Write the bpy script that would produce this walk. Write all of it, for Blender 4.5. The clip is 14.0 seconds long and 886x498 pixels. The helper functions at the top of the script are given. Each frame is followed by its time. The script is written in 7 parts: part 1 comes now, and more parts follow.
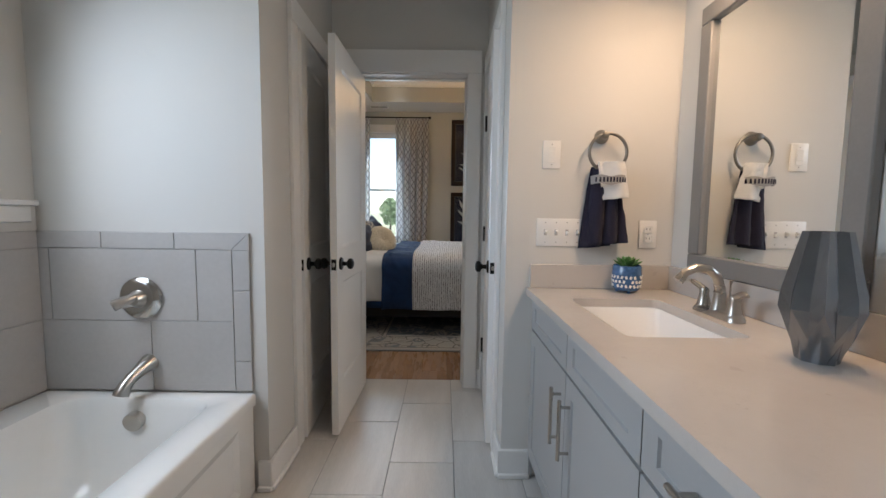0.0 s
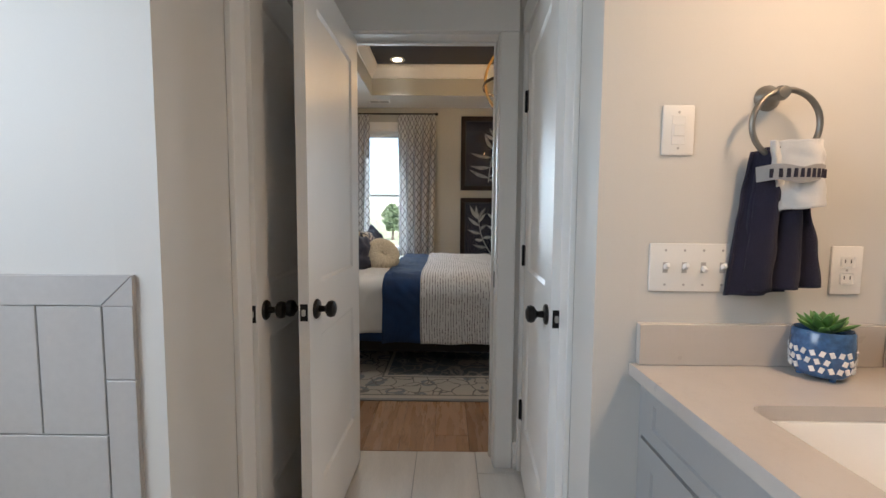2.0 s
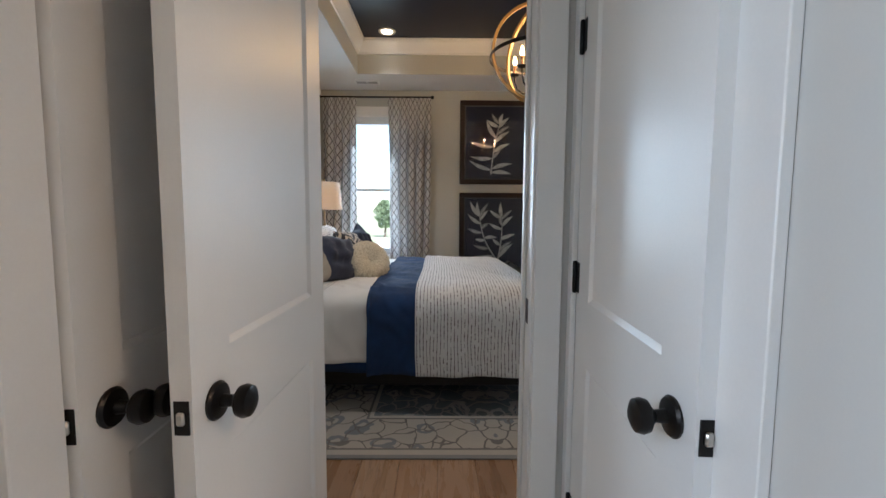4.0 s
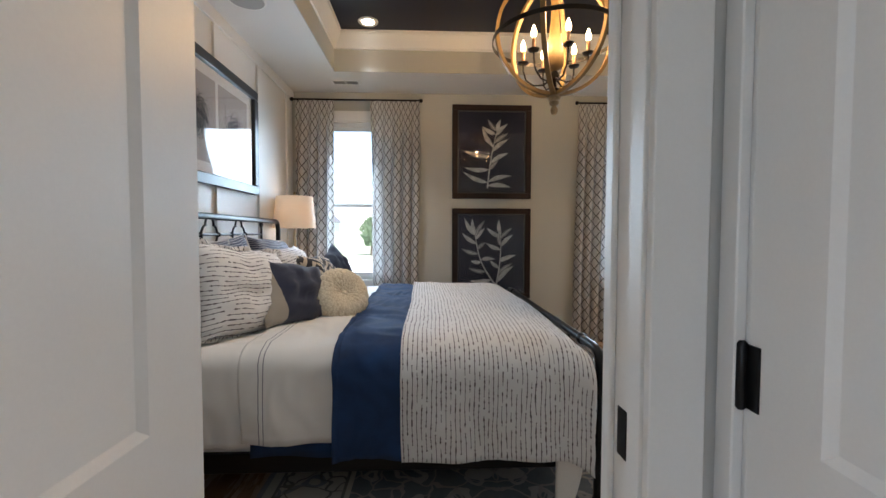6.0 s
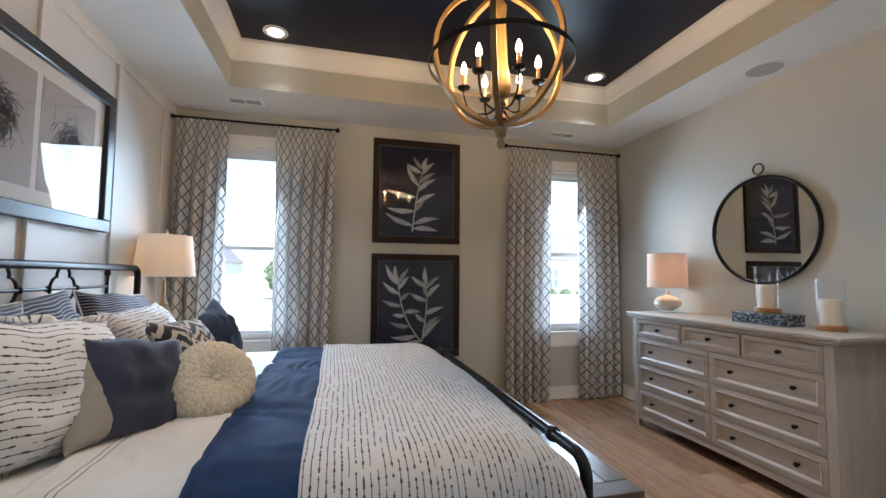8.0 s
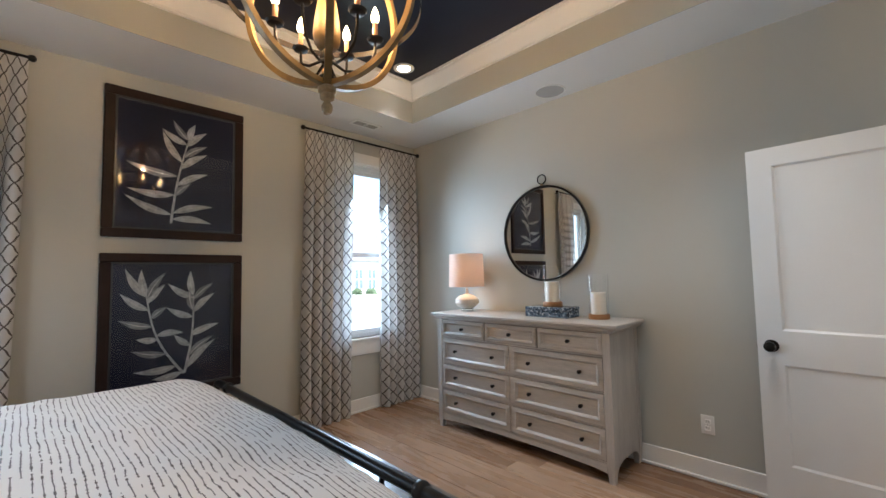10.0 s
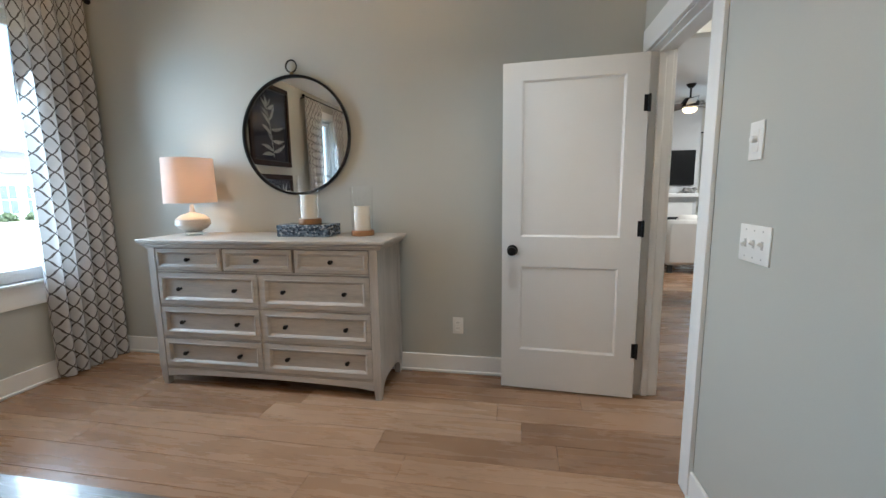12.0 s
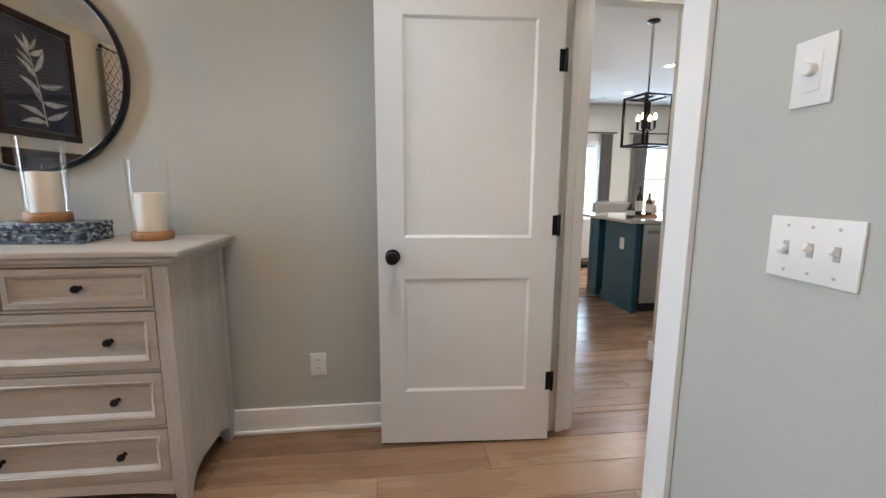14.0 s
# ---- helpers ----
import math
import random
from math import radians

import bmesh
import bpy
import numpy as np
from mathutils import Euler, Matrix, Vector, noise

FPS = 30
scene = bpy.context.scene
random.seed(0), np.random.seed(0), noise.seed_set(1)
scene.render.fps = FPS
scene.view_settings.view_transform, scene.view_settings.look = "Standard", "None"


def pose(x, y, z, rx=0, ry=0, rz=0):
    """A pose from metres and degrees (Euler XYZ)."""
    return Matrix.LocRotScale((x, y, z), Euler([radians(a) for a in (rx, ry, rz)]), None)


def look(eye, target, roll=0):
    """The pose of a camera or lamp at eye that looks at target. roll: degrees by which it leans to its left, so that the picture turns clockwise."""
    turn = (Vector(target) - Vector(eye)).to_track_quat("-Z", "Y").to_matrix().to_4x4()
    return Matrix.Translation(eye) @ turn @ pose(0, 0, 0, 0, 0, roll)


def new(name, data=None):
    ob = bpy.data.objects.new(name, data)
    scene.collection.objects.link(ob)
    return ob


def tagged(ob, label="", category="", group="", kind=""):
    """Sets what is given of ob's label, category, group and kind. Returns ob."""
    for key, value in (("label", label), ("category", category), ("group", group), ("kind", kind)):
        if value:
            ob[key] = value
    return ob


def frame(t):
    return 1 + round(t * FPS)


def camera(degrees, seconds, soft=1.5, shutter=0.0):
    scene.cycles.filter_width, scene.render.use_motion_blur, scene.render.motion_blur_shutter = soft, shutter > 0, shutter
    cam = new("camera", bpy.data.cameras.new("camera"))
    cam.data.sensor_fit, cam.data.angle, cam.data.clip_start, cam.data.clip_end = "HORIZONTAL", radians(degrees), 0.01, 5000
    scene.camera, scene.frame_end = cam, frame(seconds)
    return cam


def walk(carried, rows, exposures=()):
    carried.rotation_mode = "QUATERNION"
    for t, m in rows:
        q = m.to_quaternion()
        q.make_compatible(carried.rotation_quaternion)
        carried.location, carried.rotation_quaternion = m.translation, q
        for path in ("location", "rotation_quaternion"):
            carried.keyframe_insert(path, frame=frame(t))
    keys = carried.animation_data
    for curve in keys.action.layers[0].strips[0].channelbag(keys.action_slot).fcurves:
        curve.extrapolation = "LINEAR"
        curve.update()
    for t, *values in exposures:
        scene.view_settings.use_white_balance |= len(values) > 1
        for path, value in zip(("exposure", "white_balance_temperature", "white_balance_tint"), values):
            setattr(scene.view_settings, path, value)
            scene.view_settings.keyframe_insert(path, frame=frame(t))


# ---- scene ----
cam = camera(94.3, 14.0)
PATH = [
    (0, (0.627, 1.042, 1.176), (0.623, 3.035, 1.007), 0.7),
    (0.5, (0.577, 1.267, 1.195), (0.576, 3.261, 1.035), 0.5),
    (1, (0.542, 1.408, 1.205), (0.546, 3.402, 1.055), 0.5),
    (1.5, (0.536, 1.555, 1.196), (0.533, 3.55, 1.054), 0.4),
    (2, (0.528, 1.805, 1.217), (0.512, 3.799, 1.073), 0.4),
    (2.5, (0.525, 1.96, 1.223), (0.503, 3.954, 1.073), 0.3),
    (3, (0.506, 2.128, 1.212), (0.494, 4.121, 1.054), 0.3),
    (3.2, (0.497, 2.200, 1.216), (0.494, 4.193, 1.052), 0.3),
    (5.5, (0.459, 2.991, 1.248), (0.504, 4.986, 1.124), 0.2),
    (6, (0.445, 3.162, 1.251), (0.523, 5.159, 1.173), 0.1),
    (6.5, (0.417, 3.333, 1.306), (0.559, 5.328, 1.273), 0.3),
    (7, (0.396, 3.441, 1.326), (0.626, 5.428, 1.352), 0.2),
    (7.2, (0.402, 3.503, 1.318), (0.667, 5.485, 1.376), 0.2),
    (9.3, (0.432, 4.114, 1.335), (1.486, 5.801, 1.544), -0.5),
    (9.5, (0.431, 4.176, 1.349), (1.588, 5.796, 1.54), -0.7),
    (10, (0.417, 4.284, 1.339), (1.829, 5.695, 1.465), -1.1),
    (10.5, (0.463, 4.358, 1.307), (2.085, 5.528, 1.336), -1.3),
    (11, (0.553, 4.48, 1.302), (2.336, 5.379, 1.2), -1.2),
    (11.5, (0.66, 4.557, 1.303), (2.55, 5.173, 1.088), -1.2),
    (12, (0.766, 4.599, 1.288), (2.713, 4.96, 1.005), -0.8),
    (12.5, (0.966, 4.686, 1.225), (2.942, 4.798, 0.938), -0.6),
    (13, (1.134, 4.699, 1.253), (3.107, 4.65, 0.93), -0.3),
    (13.5, (1.323, 4.669, 1.235), (3.29, 4.508, 0.911), -0.2),
    (14, (1.528, 4.626, 1.22), (3.491, 4.394, 0.921), 0.3),
]
walk(cam, [(t, look(eye, target, roll)) for t, eye, target, roll in PATH], [(0, 1.23, 6050, 10), (2, 1.36, 6250, 10), (3, 1.43, 5900, 10), (5.5, 1.63, 5950, 10), (6, 1.70, 5950, 10), (7, 1.72, 5800, 10), (9.5, 1.77, 5750, 10), (10, 1.86, 5720, 9), (10.5, 1.91, 5700, 8), (11.5, 1.89, 5700, 5), (12.5, 1.95, 5750, 7), (14, 2.10, 5900, 10)])

# ---------------------------------------------------------------- light
world = bpy.data.worlds.new("sky")
scene.world = world
world.use_nodes = True
wt = world.node_tree
sky = wt.nodes.new("ShaderNodeTexSky")
sky.sky_type = "NISHITA"
sky.sun_disc = False
sky.sun_elevation = radians(48)
sky.sun_rotation = radians(200)
wt.links.new(sky.outputs["Color"], wt.nodes["Background"].inputs["Color"])
wt.nodes["Background"].inputs["Strength"].default_value = 0.15
scene.view_settings.exposure = 2.30
FILL = 0.50  # scales the lamps against the daylight outdoors


def lamp(name, kind, energy, colour, m, size=0.1, size_y=None, spot=None, angle=None):
    data = bpy.data.lights.new(name, kind)
    data.energy, data.color = energy * (1 if kind == "SUN" else FILL), colour
    if kind == "AREA":
        data.shape = "RECTANGLE" if size_y else "DISK"
        data.size = size
        if size_y:
            data.size_y = size_y
        if angle:
            data.spread = angle
    elif kind == "SUN":
        data.angle = angle
    else:
        data.shadow_soft_size = size
    if spot:
        data.spot_size, data.spot_blend = radians(spot), 1.0
    ob = new(name, data)
    ob.matrix_world = m
    return ob


DAY, WARM, LEDW = (0.70, 0.87, 1.0), (1.0, 0.60, 0.26), (1.0, 0.93, 0.85)
lamp("sun", "SUN", 5.0, (1.0, 0.95, 0.88), look((0, 0, 20), (-5, 14, 0)), angle=radians(1.0))
# daylight in the window openings
lamp("daylight", "AREA", 16.5, DAY, look((-0.36, 7.872, 1.55), (-0.36, 5, 0.75)), 0.50, 1.66, angle=radians(125))
lamp("daylight", "AREA", 16.5, DAY, look((2.84, 7.872, 1.55), (2.84, 5, 0.75)), 0.50, 1.66, angle=radians(125))
lamp("daylight", "AREA", 18.0, (0.86, 0.94, 1.0), look((-1.10, 1.75, 1.85), (1, 1.75, -0.15)), 1.2, 1.1, angle=radians(150))

# ---------------------------------------------------------------- materials


def shader(name):
    m = bpy.data.materials.new(name)
    m.use_nodes = True
    nt = m.node_tree
    return m, nt, nt.nodes["Principled BSDF"]


def node(nt, kind, **values):
    n = nt.nodes.new(kind)
    for key, value in values.items():
        n.inputs[key.replace("_", " ")].default_value = value
    return n


def coords(nt, stretch=(1, 1, 1), source="Object"):
    tc = nt.nodes.new("ShaderNodeTexCoord")
    mp = nt.nodes.new("ShaderNodeMapping")
    mp.inputs["Scale"].default_value = stretch
    nt.links.new(tc.outputs[source], mp.inputs["Vector"])
    return mp.outputs["Vector"]


def math_node(nt, op, a, b=None, c=None):
    n = nt.nodes.new("ShaderNodeMath")
    n.operation = op
    for i, v in enumerate((a, b, c)):
        if v is None:
            continue
        if isinstance(v, (int, float)):
            n.inputs[i].default_value = v
        else:
            nt.links.new(v, n.inputs[i])
    return n.outputs[0]


def mix(nt, fac, a, b, mode="MIX"):
    n = nt.nodes.new("ShaderNodeMix")
    n.data_type, n.blend_type = "RGBA", mode
    for slot, v in ((0, fac), (6, a), (7, b)):
        if isinstance(v, (int, float)):
            n.inputs[slot].default_value = v
        elif isinstance(v, tuple):
            n.inputs[slot].default_value = (*v[:3], 1)
        else:
            nt.links.new(v, n.inputs[slot])
    return n.outputs[2]


def ramp(nt, fac, stops):
    n = nt.nodes.new("ShaderNodeValToRGB")
    while len(n.color_ramp.elements) < len(stops):
        n.color_ramp.elements.new(0.5)
    for e, (p, c) in zip(n.color_ramp.elements, stops):
        e.position, e.color = p, (*c, 1)
    nt.links.new(fac, n.inputs["Fac"])
    return n.outputs["Color"]


def noise_of(nt, vec, scale, detail=4, rough=0.55):
    n = node(nt, "ShaderNodeTexNoise", Scale=scale, Detail=detail, Roughness=rough)
    nt.links.new(vec, n.inputs["Vector"])
    return n.outputs["Fac"]


def bump(nt, height, strength, distance, bsdf):
    b = node(nt, "ShaderNodeBump", Strength=strength, Distance=distance)
    nt.links.new(height, b.inputs["Height"])
    nt.links.new(b.outputs["Normal"], bsdf.inputs["Normal"])


def surf(name, base, rough=0.5, metal=0.0, var=0.05, big=2.0, fine=90.0, relief=0.15, depth=0.001, coat=0.0, sheen=0.0, stretch=(1, 1, 1), each=0.0):
    """A surface with blotches and grain at two scales, and a fine relief."""
    m, nt, b = shader(name)
    v = coords(nt, stretch)
    blot, grain = noise_of(nt, v, big, 3), noise_of(nt, v, fine, 5)
    f = math_node(nt, "ADD", math_node(nt, "MULTIPLY", blot, 0.6), math_node(nt, "MULTIPLY", grain, 0.4))
    if each:
        info = nt.nodes.new("ShaderNodeObjectInfo")
        f = math_node(nt, "ADD", f, math_node(nt, "MULTIPLY", math_node(nt, "SUBTRACT", info.outputs["Random"], 0.5), each))
    dark, light = tuple(c * (1 - var * 2) for c in base), tuple(min(1, c * (1 + var * 2)) for c in base)
    nt.links.new(ramp(nt, f, ((0.3, dark), (0.7, light))), b.inputs["Base Color"])
    nt.links.new(math_node(nt, "ADD", rough - 0.06, math_node(nt, "MULTIPLY", blot, 0.12)), b.inputs["Roughness"])
    b.inputs["Metallic"].default_value = metal
    b.inputs["Coat Weight"].default_value = coat
    b.inputs["Sheen Weight"].default_value = sheen
    if relief:
        bump(nt, grain, relief, depth, b)
    return m


def glass(name, colour=(1, 1, 1), rough=0.0):
    m, nt, b = shader(name)
    b.inputs["Base Color"].default_value = (*colour, 1)
    b.inputs["Transmission Weight"].default_value = 1
    b.inputs["Roughness"].default_value = rough
    b.inputs["IOR"].default_value = 1.45
    return m


def thin_glass(name):
    """A window pane: clear, with a weak reflection."""
    m, nt, b = shader(name)
    clear = nt.nodes.new("ShaderNodeBsdfTransparent")
    gloss = node(nt, "ShaderNodeBsdfGlossy", Roughness=0.02)
    lw = nt.nodes.new("ShaderNodeLayerWeight")
    lw.inputs["Blend"].default_value = 0.5
    ms = nt.nodes.new("ShaderNodeMixShader")
    nt.links.new(math_node(nt, "ADD", 0.025, math_node(nt, "MULTIPLY", math_node(nt, "POWER", lw.outputs["Facing"], 4.0), 0.32)), ms.inputs[0])
    nt.links.new(clear.outputs[0], ms.inputs[1])
    nt.links.new(gloss.outputs[0], ms.inputs[2])
    nt.links.new(ms.outputs[0], nt.nodes["Material Output"].inputs["Surface"])
    return m


def glow(name, colour, strength):
    m, nt, b = shader(name)
    b.inputs["Base Color"].default_value = (*colour, 1)
    b.inputs["Emission Color"].default_value = (*colour, 1)
    b.inputs["Emission Strength"].default_value = strength
    return m


def mirror_mat(name):
    m, nt, b = shader(name)
    b.inputs["Base Color"].default_value = (0.88, 0.9, 0.9, 1)
    b.inputs["Metallic"].default_value = 1
    b.inputs["Roughness"].default_value = 0.01
    return m


def planks_mat(name, tones, rough, along="Y"):
    """Oak boards: each board its own tone, with long grain and cloudy patches."""
    m, nt, b = shader(name)
    info = nt.nodes.new("ShaderNodeObjectInfo")
    tc = nt.nodes.new("ShaderNodeTexCoord")
    add = nt.nodes.new("ShaderNodeVectorMath")
    add.operation = "ADD"
    shift = nt.nodes.new("ShaderNodeCombineXYZ")
    nt.links.new(math_node(nt, "MULTIPLY", info.outputs["Random"], 37.0), shift.inputs[0])
    nt.links.new(math_node(nt, "MULTIPLY", info.outputs["Random"], 91.0), shift.inputs[1])
    nt.links.new(tc.outputs["Object"], add.inputs[0])
    nt.links.new(shift.outputs[0], add.inputs[1])
    mp = nt.nodes.new("ShaderNodeMapping")
    mp.inputs["Scale"].default_value = (9, 1.1, 1) if along == "Y" else (1.1, 9, 1)
    nt.links.new(add.outputs[0], mp.inputs["Vector"])
    grain = noise_of(nt, mp.outputs[0], 1.3, 5, 0.6)
    cloud = noise_of(nt, add.outputs[0], 1.9, 3)
    f = math_node(nt, "ADD", math_node(nt, "MULTIPLY", info.outputs["Random"], 0.36),
                  math_node(nt, "ADD", math_node(nt, "MULTIPLY", grain, 0.20), math_node(nt, "MULTIPLY", cloud, 0.42)))
    col = ramp(nt, f, ((0.25, tones[0]), (0.55, tones[1]), (0.85, tones[2])))
    knot = noise_of(nt, mp.outputs[0], 0.9, 2)
    col = mix(nt, math_node(nt, "MULTIPLY", math_node(nt, "GREATER_THAN", knot, 0.74), 0.15), col, tones[0])
    figure = math_node(nt, "LESS_THAN", math_node(nt, "ABSOLUTE", math_node(nt, "SUBTRACT", noise_of(nt, mp.outputs[0], 0.7, 4, 0.7), 0.5)), 0.012)
    col = mix(nt, math_node(nt, "MULTIPLY", math_node(nt, "MULTIPLY", figure, cloud), 0.5), col, tuple(c * 0.55 for c in tones[0]))
    nt.links.new(col, b.inputs["Base Color"])
    nt.links.new(math_node(nt, "ADD", rough, math_node(nt, "MULTIPLY", grain, 0.15)), b.inputs["Roughness"])
    bump(nt, grain, 0.08, 0.001, b)
    return m


M = dict(
    bath_wall=surf("painted_wall_cream", (0.63, 0.615, 0.58), 0.6, var=0.012, big=1.2, fine=260, relief=0.06),
    bed_wall=surf("painted_wall_greige", (0.470, 0.470, 0.430), 0.6, var=0.015, big=1.2, fine=260, relief=0.06),
    white=surf("white_trim_paint", (0.81, 0.80, 0.775), 0.38, var=0.015, big=3, fine=200, relief=0.03),
    batten=surf("white_wall_paint", (0.70, 0.68, 0.65), 0.45, var=0.015, big=2, fine=220, relief=0.04),
    ceiling=surf("white_ceiling_paint", (0.74, 0.73, 0.71), 0.75, var=0.015, fine=300, relief=0.1),
    navy_ceiling=surf("navy_ceiling_paint", (0.010, 0.014, 0.034), 0.30, var=0.1, big=1, fine=150, relief=0.02),
    tile_floor=surf("porcelain_floor_tile", (0.56, 0.54, 0.51), 0.32, var=0.06, big=2.5, fine=30, relief=0.03, stretch=(6, 0.8, 1), each=0.2),
    grout=surf("grey_grout", (0.33, 0.32, 0.31), 0.9, var=0.05),
    wall_tile=surf("grey_wall_tile", (0.47, 0.455, 0.44), 0.32, var=0.035, big=3, fine=60, relief=0.02, each=0.1),
    wall_grout=surf("light_grout", (0.42, 0.41, 0.40), 0.9),
    tub=surf("white_acrylic", (0.80, 0.80, 0.78), 0.14, var=0.008, fine=40, relief=0.0, coat=0.4),
    nickel=surf("brushed_nickel", (0.50, 0.47, 0.43), 0.28, 1.0, var=0.04, fine=300, relief=0.03),
    chrome=surf("polished_nickel", (0.58, 0.56, 0.53), 0.14, 1.0, var=0.02, relief=0.0),
    quartz=None,
    cabinet=surf("grey_cabinet_paint", (0.36, 0.36, 0.355), 0.36, var=0.02, fine=160, relief=0.03),
    dark_gap=surf("dark_gap", (0.02, 0.02, 0.02), 0.8),
    mirror_frame=surf("grey_mirror_frame", (0.21, 0.205, 0.20), 0.4, var=0.04, fine=120),
    mirror=mirror_mat("mirror_silver"),
    black=surf("black_iron", (0.012, 0.012, 0.013), 0.32, 0.6, var=0.08, fine=120, relief=0.08),
    bronze=surf("dark_bronze", (0.018, 0.016, 0.015), 0.35, 0.7, var=0.08),
    porcelain=surf("white_porcelain", (0.80, 0.79, 0.77), 0.1, var=0.006, relief=0.0, coat=0.3),
    plate=surf("white_plastic", (0.78, 0.77, 0.74), 0.35, var=0.006, relief=0.0),
    glaze=surf("grey_metallic_glaze", (0.25, 0.27, 0.30), 0.17, 0.9, var=0.08, fine=25, relief=0.02),
    navy_cloth=surf("navy_linen", (0.006, 0.030, 0.098), 0.85, var=0.22, big=7, fine=450, relief=0.5, depth=0.002, sheen=0.0),
    slate_linen=surf("slate_navy_linen", (0.018, 0.024, 0.052), 0.88, var=0.18, big=7, fine=450, relief=0.5, depth=0.002, sheen=0.05),
    terry=surf("navy_terry", (0.013, 0.012, 0.032), 0.95, var=0.2, big=10, fine=420, relief=1.0, depth=0.004, sheen=0.06),
    white_terry=surf("white_terry", (0.72, 0.71, 0.69), 0.95, var=0.05, big=8, fine=500, relief=0.9, depth=0.004, sheen=0.3),
    sheet=surf("white_cotton", (0.72, 0.70, 0.67), 0.8, var=0.02, big=4, fine=500, relief=0.2, sheen=0.2),
    bench_wood=surf("grey_brown_wood", (0.165, 0.138, 0.115), 0.26, var=0.22, big=2, fine=16, relief=0.25, stretch=(14, 0.9, 8), coat=0.3),
    bench_leg=surf("brown_wood", (0.10, 0.07, 0.048), 0.5, var=0.2, big=3, fine=30, stretch=(8, 8, 1)),
    dresser=surf("greige_washed_wood", (0.455, 0.418, 0.378), 0.42, var=0.10, big=2.5, fine=16, relief=0.2, stretch=(9, 1.0, 9)),
    dresser_side=surf("greige_washed_side", (0.455, 0.418, 0.378), 0.42, var=0.10, big=2.5, fine=16, relief=0.2, stretch=(9, 9, 1.0)),
    frame_wood=surf("espresso_frame", (0.020, 0.010, 0.008), 0.5, var=0.2, fine=40, stretch=(3, 3, 3)),
    slate_frame=surf("charcoal_frame", (0.030, 0.034, 0.040), 0.32, var=0.15, fine=50),
    art_navy=surf("indigo_print", (0.009, 0.012, 0.034), 0.6, var=0.12, big=2),
    art_white=surf("pale_leaf_print", (0.40, 0.41, 0.42), 0.7, var=0.3, big=20, fine=60),
    art_mat=surf("white_mat_board", (0.66, 0.63, 0.59), 0.8, var=0.01),
    art_paper=surf("taupe_photo_paper", (0.36, 0.31, 0.275), 0.7, var=0.03),
    art_ink=surf("dark_ink", (0.035, 0.03, 0.03), 0.7, var=0.1),
    pane=thin_glass("window_glass"),
    clear=thin_glass("clear_glass"),
    brass=surf("aged_gold_wood", (0.215, 0.14, 0.055), 0.45, 0.25, var=0.12, big=6, fine=60, relief=0.2),
    candle_wax=surf("ivory_wax", (0.78, 0.72, 0.62), 0.5, var=0.01),
    glaze_dark=surf("dark_glaze_and_shade", (0.11, 0.085, 0.065), 0.7, var=0.15),
    oak_round=surf("oak_base", (0.34, 0.17, 0.07), 0.5, var=0.15, fine=20, stretch=(1, 8, 1)),
    vinyl=surf("white_vinyl", (0.72, 0.74, 0.75), 0.4, var=0.01, relief=0),
    bulb=glow("warm_bulb", (1.0, 0.66, 0.32), 9),
    diffuser=glow("downlight_glow", (1.0, 0.86, 0.66), 5),
    teal=surf("teal_cabinet_paint", (0.012, 0.075, 0.125), 0.4, var=0.04),
    steel=surf("stainless_steel", (0.52, 0.52, 0.52), 0.30, 1.0, var=0.012, fine=40, relief=0.02),
    sofa=surf("white_upholstery", (0.62, 0.60, 0.57), 0.9, var=0.03, fine=300, relief=0.3),
    drape=surf("grey_brown_drape", (0.16, 0.145, 0.13), 0.9, var=0.08, fine=300, relief=0.3),
    leaf=surf("succulent_green", (0.09, 0.22, 0.05), 0.45, var=0.2, big=8, fine=40, each=0.3),
    screen=surf("dark_screen", (0.006, 0.006, 0.007), 0.2),
    grass=surf("lawn", (0.25, 0.27, 0.17), 0.95, var=0.2, big=0.4, fine=6, relief=0.5),
    foliage=surf("tree_foliage", (0.12, 0.17, 0.09), 0.7, var=0.25, big=3, fine=20),
    bark=surf("bark", (0.10, 0.075, 0.055), 0.9, var=0.2, fine=30),
    siding=surf("white_siding", (0.66, 0.66, 0.66), 0.7, var=0.02),
    roof=surf("grey_shingles", (0.14, 0.14, 0.15), 0.9, var=0.12, fine=8),
    dark_pane=surf("dark_window", (0.13, 0.17, 0.20), 0.1),
)
for dull in ("frame_wood", "art_navy", "navy_ceiling"):
    M[dull].node_tree.nodes["Principled BSDF"].inputs["Specular IOR Level"].default_value = 0.22
M["oak"] = planks_mat("oak_boards", ((0.203, 0.112, 0.061), (0.345, 0.212, 0.128), (0.455, 0.312, 0.203)), 0.20)


def quartz_mat():
    m, nt, b = shader("quartz_worktop")
    v = coords(nt)
    f = noise_of(nt, v, 3.0, 6, 0.6)
    vein = math_node(nt, "ABSOLUTE", math_node(nt, "SUBTRACT", noise_of(nt, v, 1.7, 8, 0.7), 0.5))
    spot = math_node(nt, "GREATER_THAN", noise_of(nt, v, 16, 2), 0.73)
    c = ramp(nt, f, ((0.3, (0.50, 0.46, 0.42)), (0.7, (0.55, 0.515, 0.475))))
    c = mix(nt, math_node(nt, "MULTIPLY", math_node(nt, "LESS_THAN", vein, 0.004), 0.10), c, (0.42, 0.38, 0.34))
    c = mix(nt, math_node(nt, "MULTIPLY", spot, 0.25), c, (0.36, 0.33, 0.30))
    nt.links.new(c, b.inputs["Base Color"])
    b.inputs["Roughness"].default_value = 0.09
    return m


M["quartz"] = quartz_mat()

# ---------------------------------------------------------------- building helpers
BASE = {}


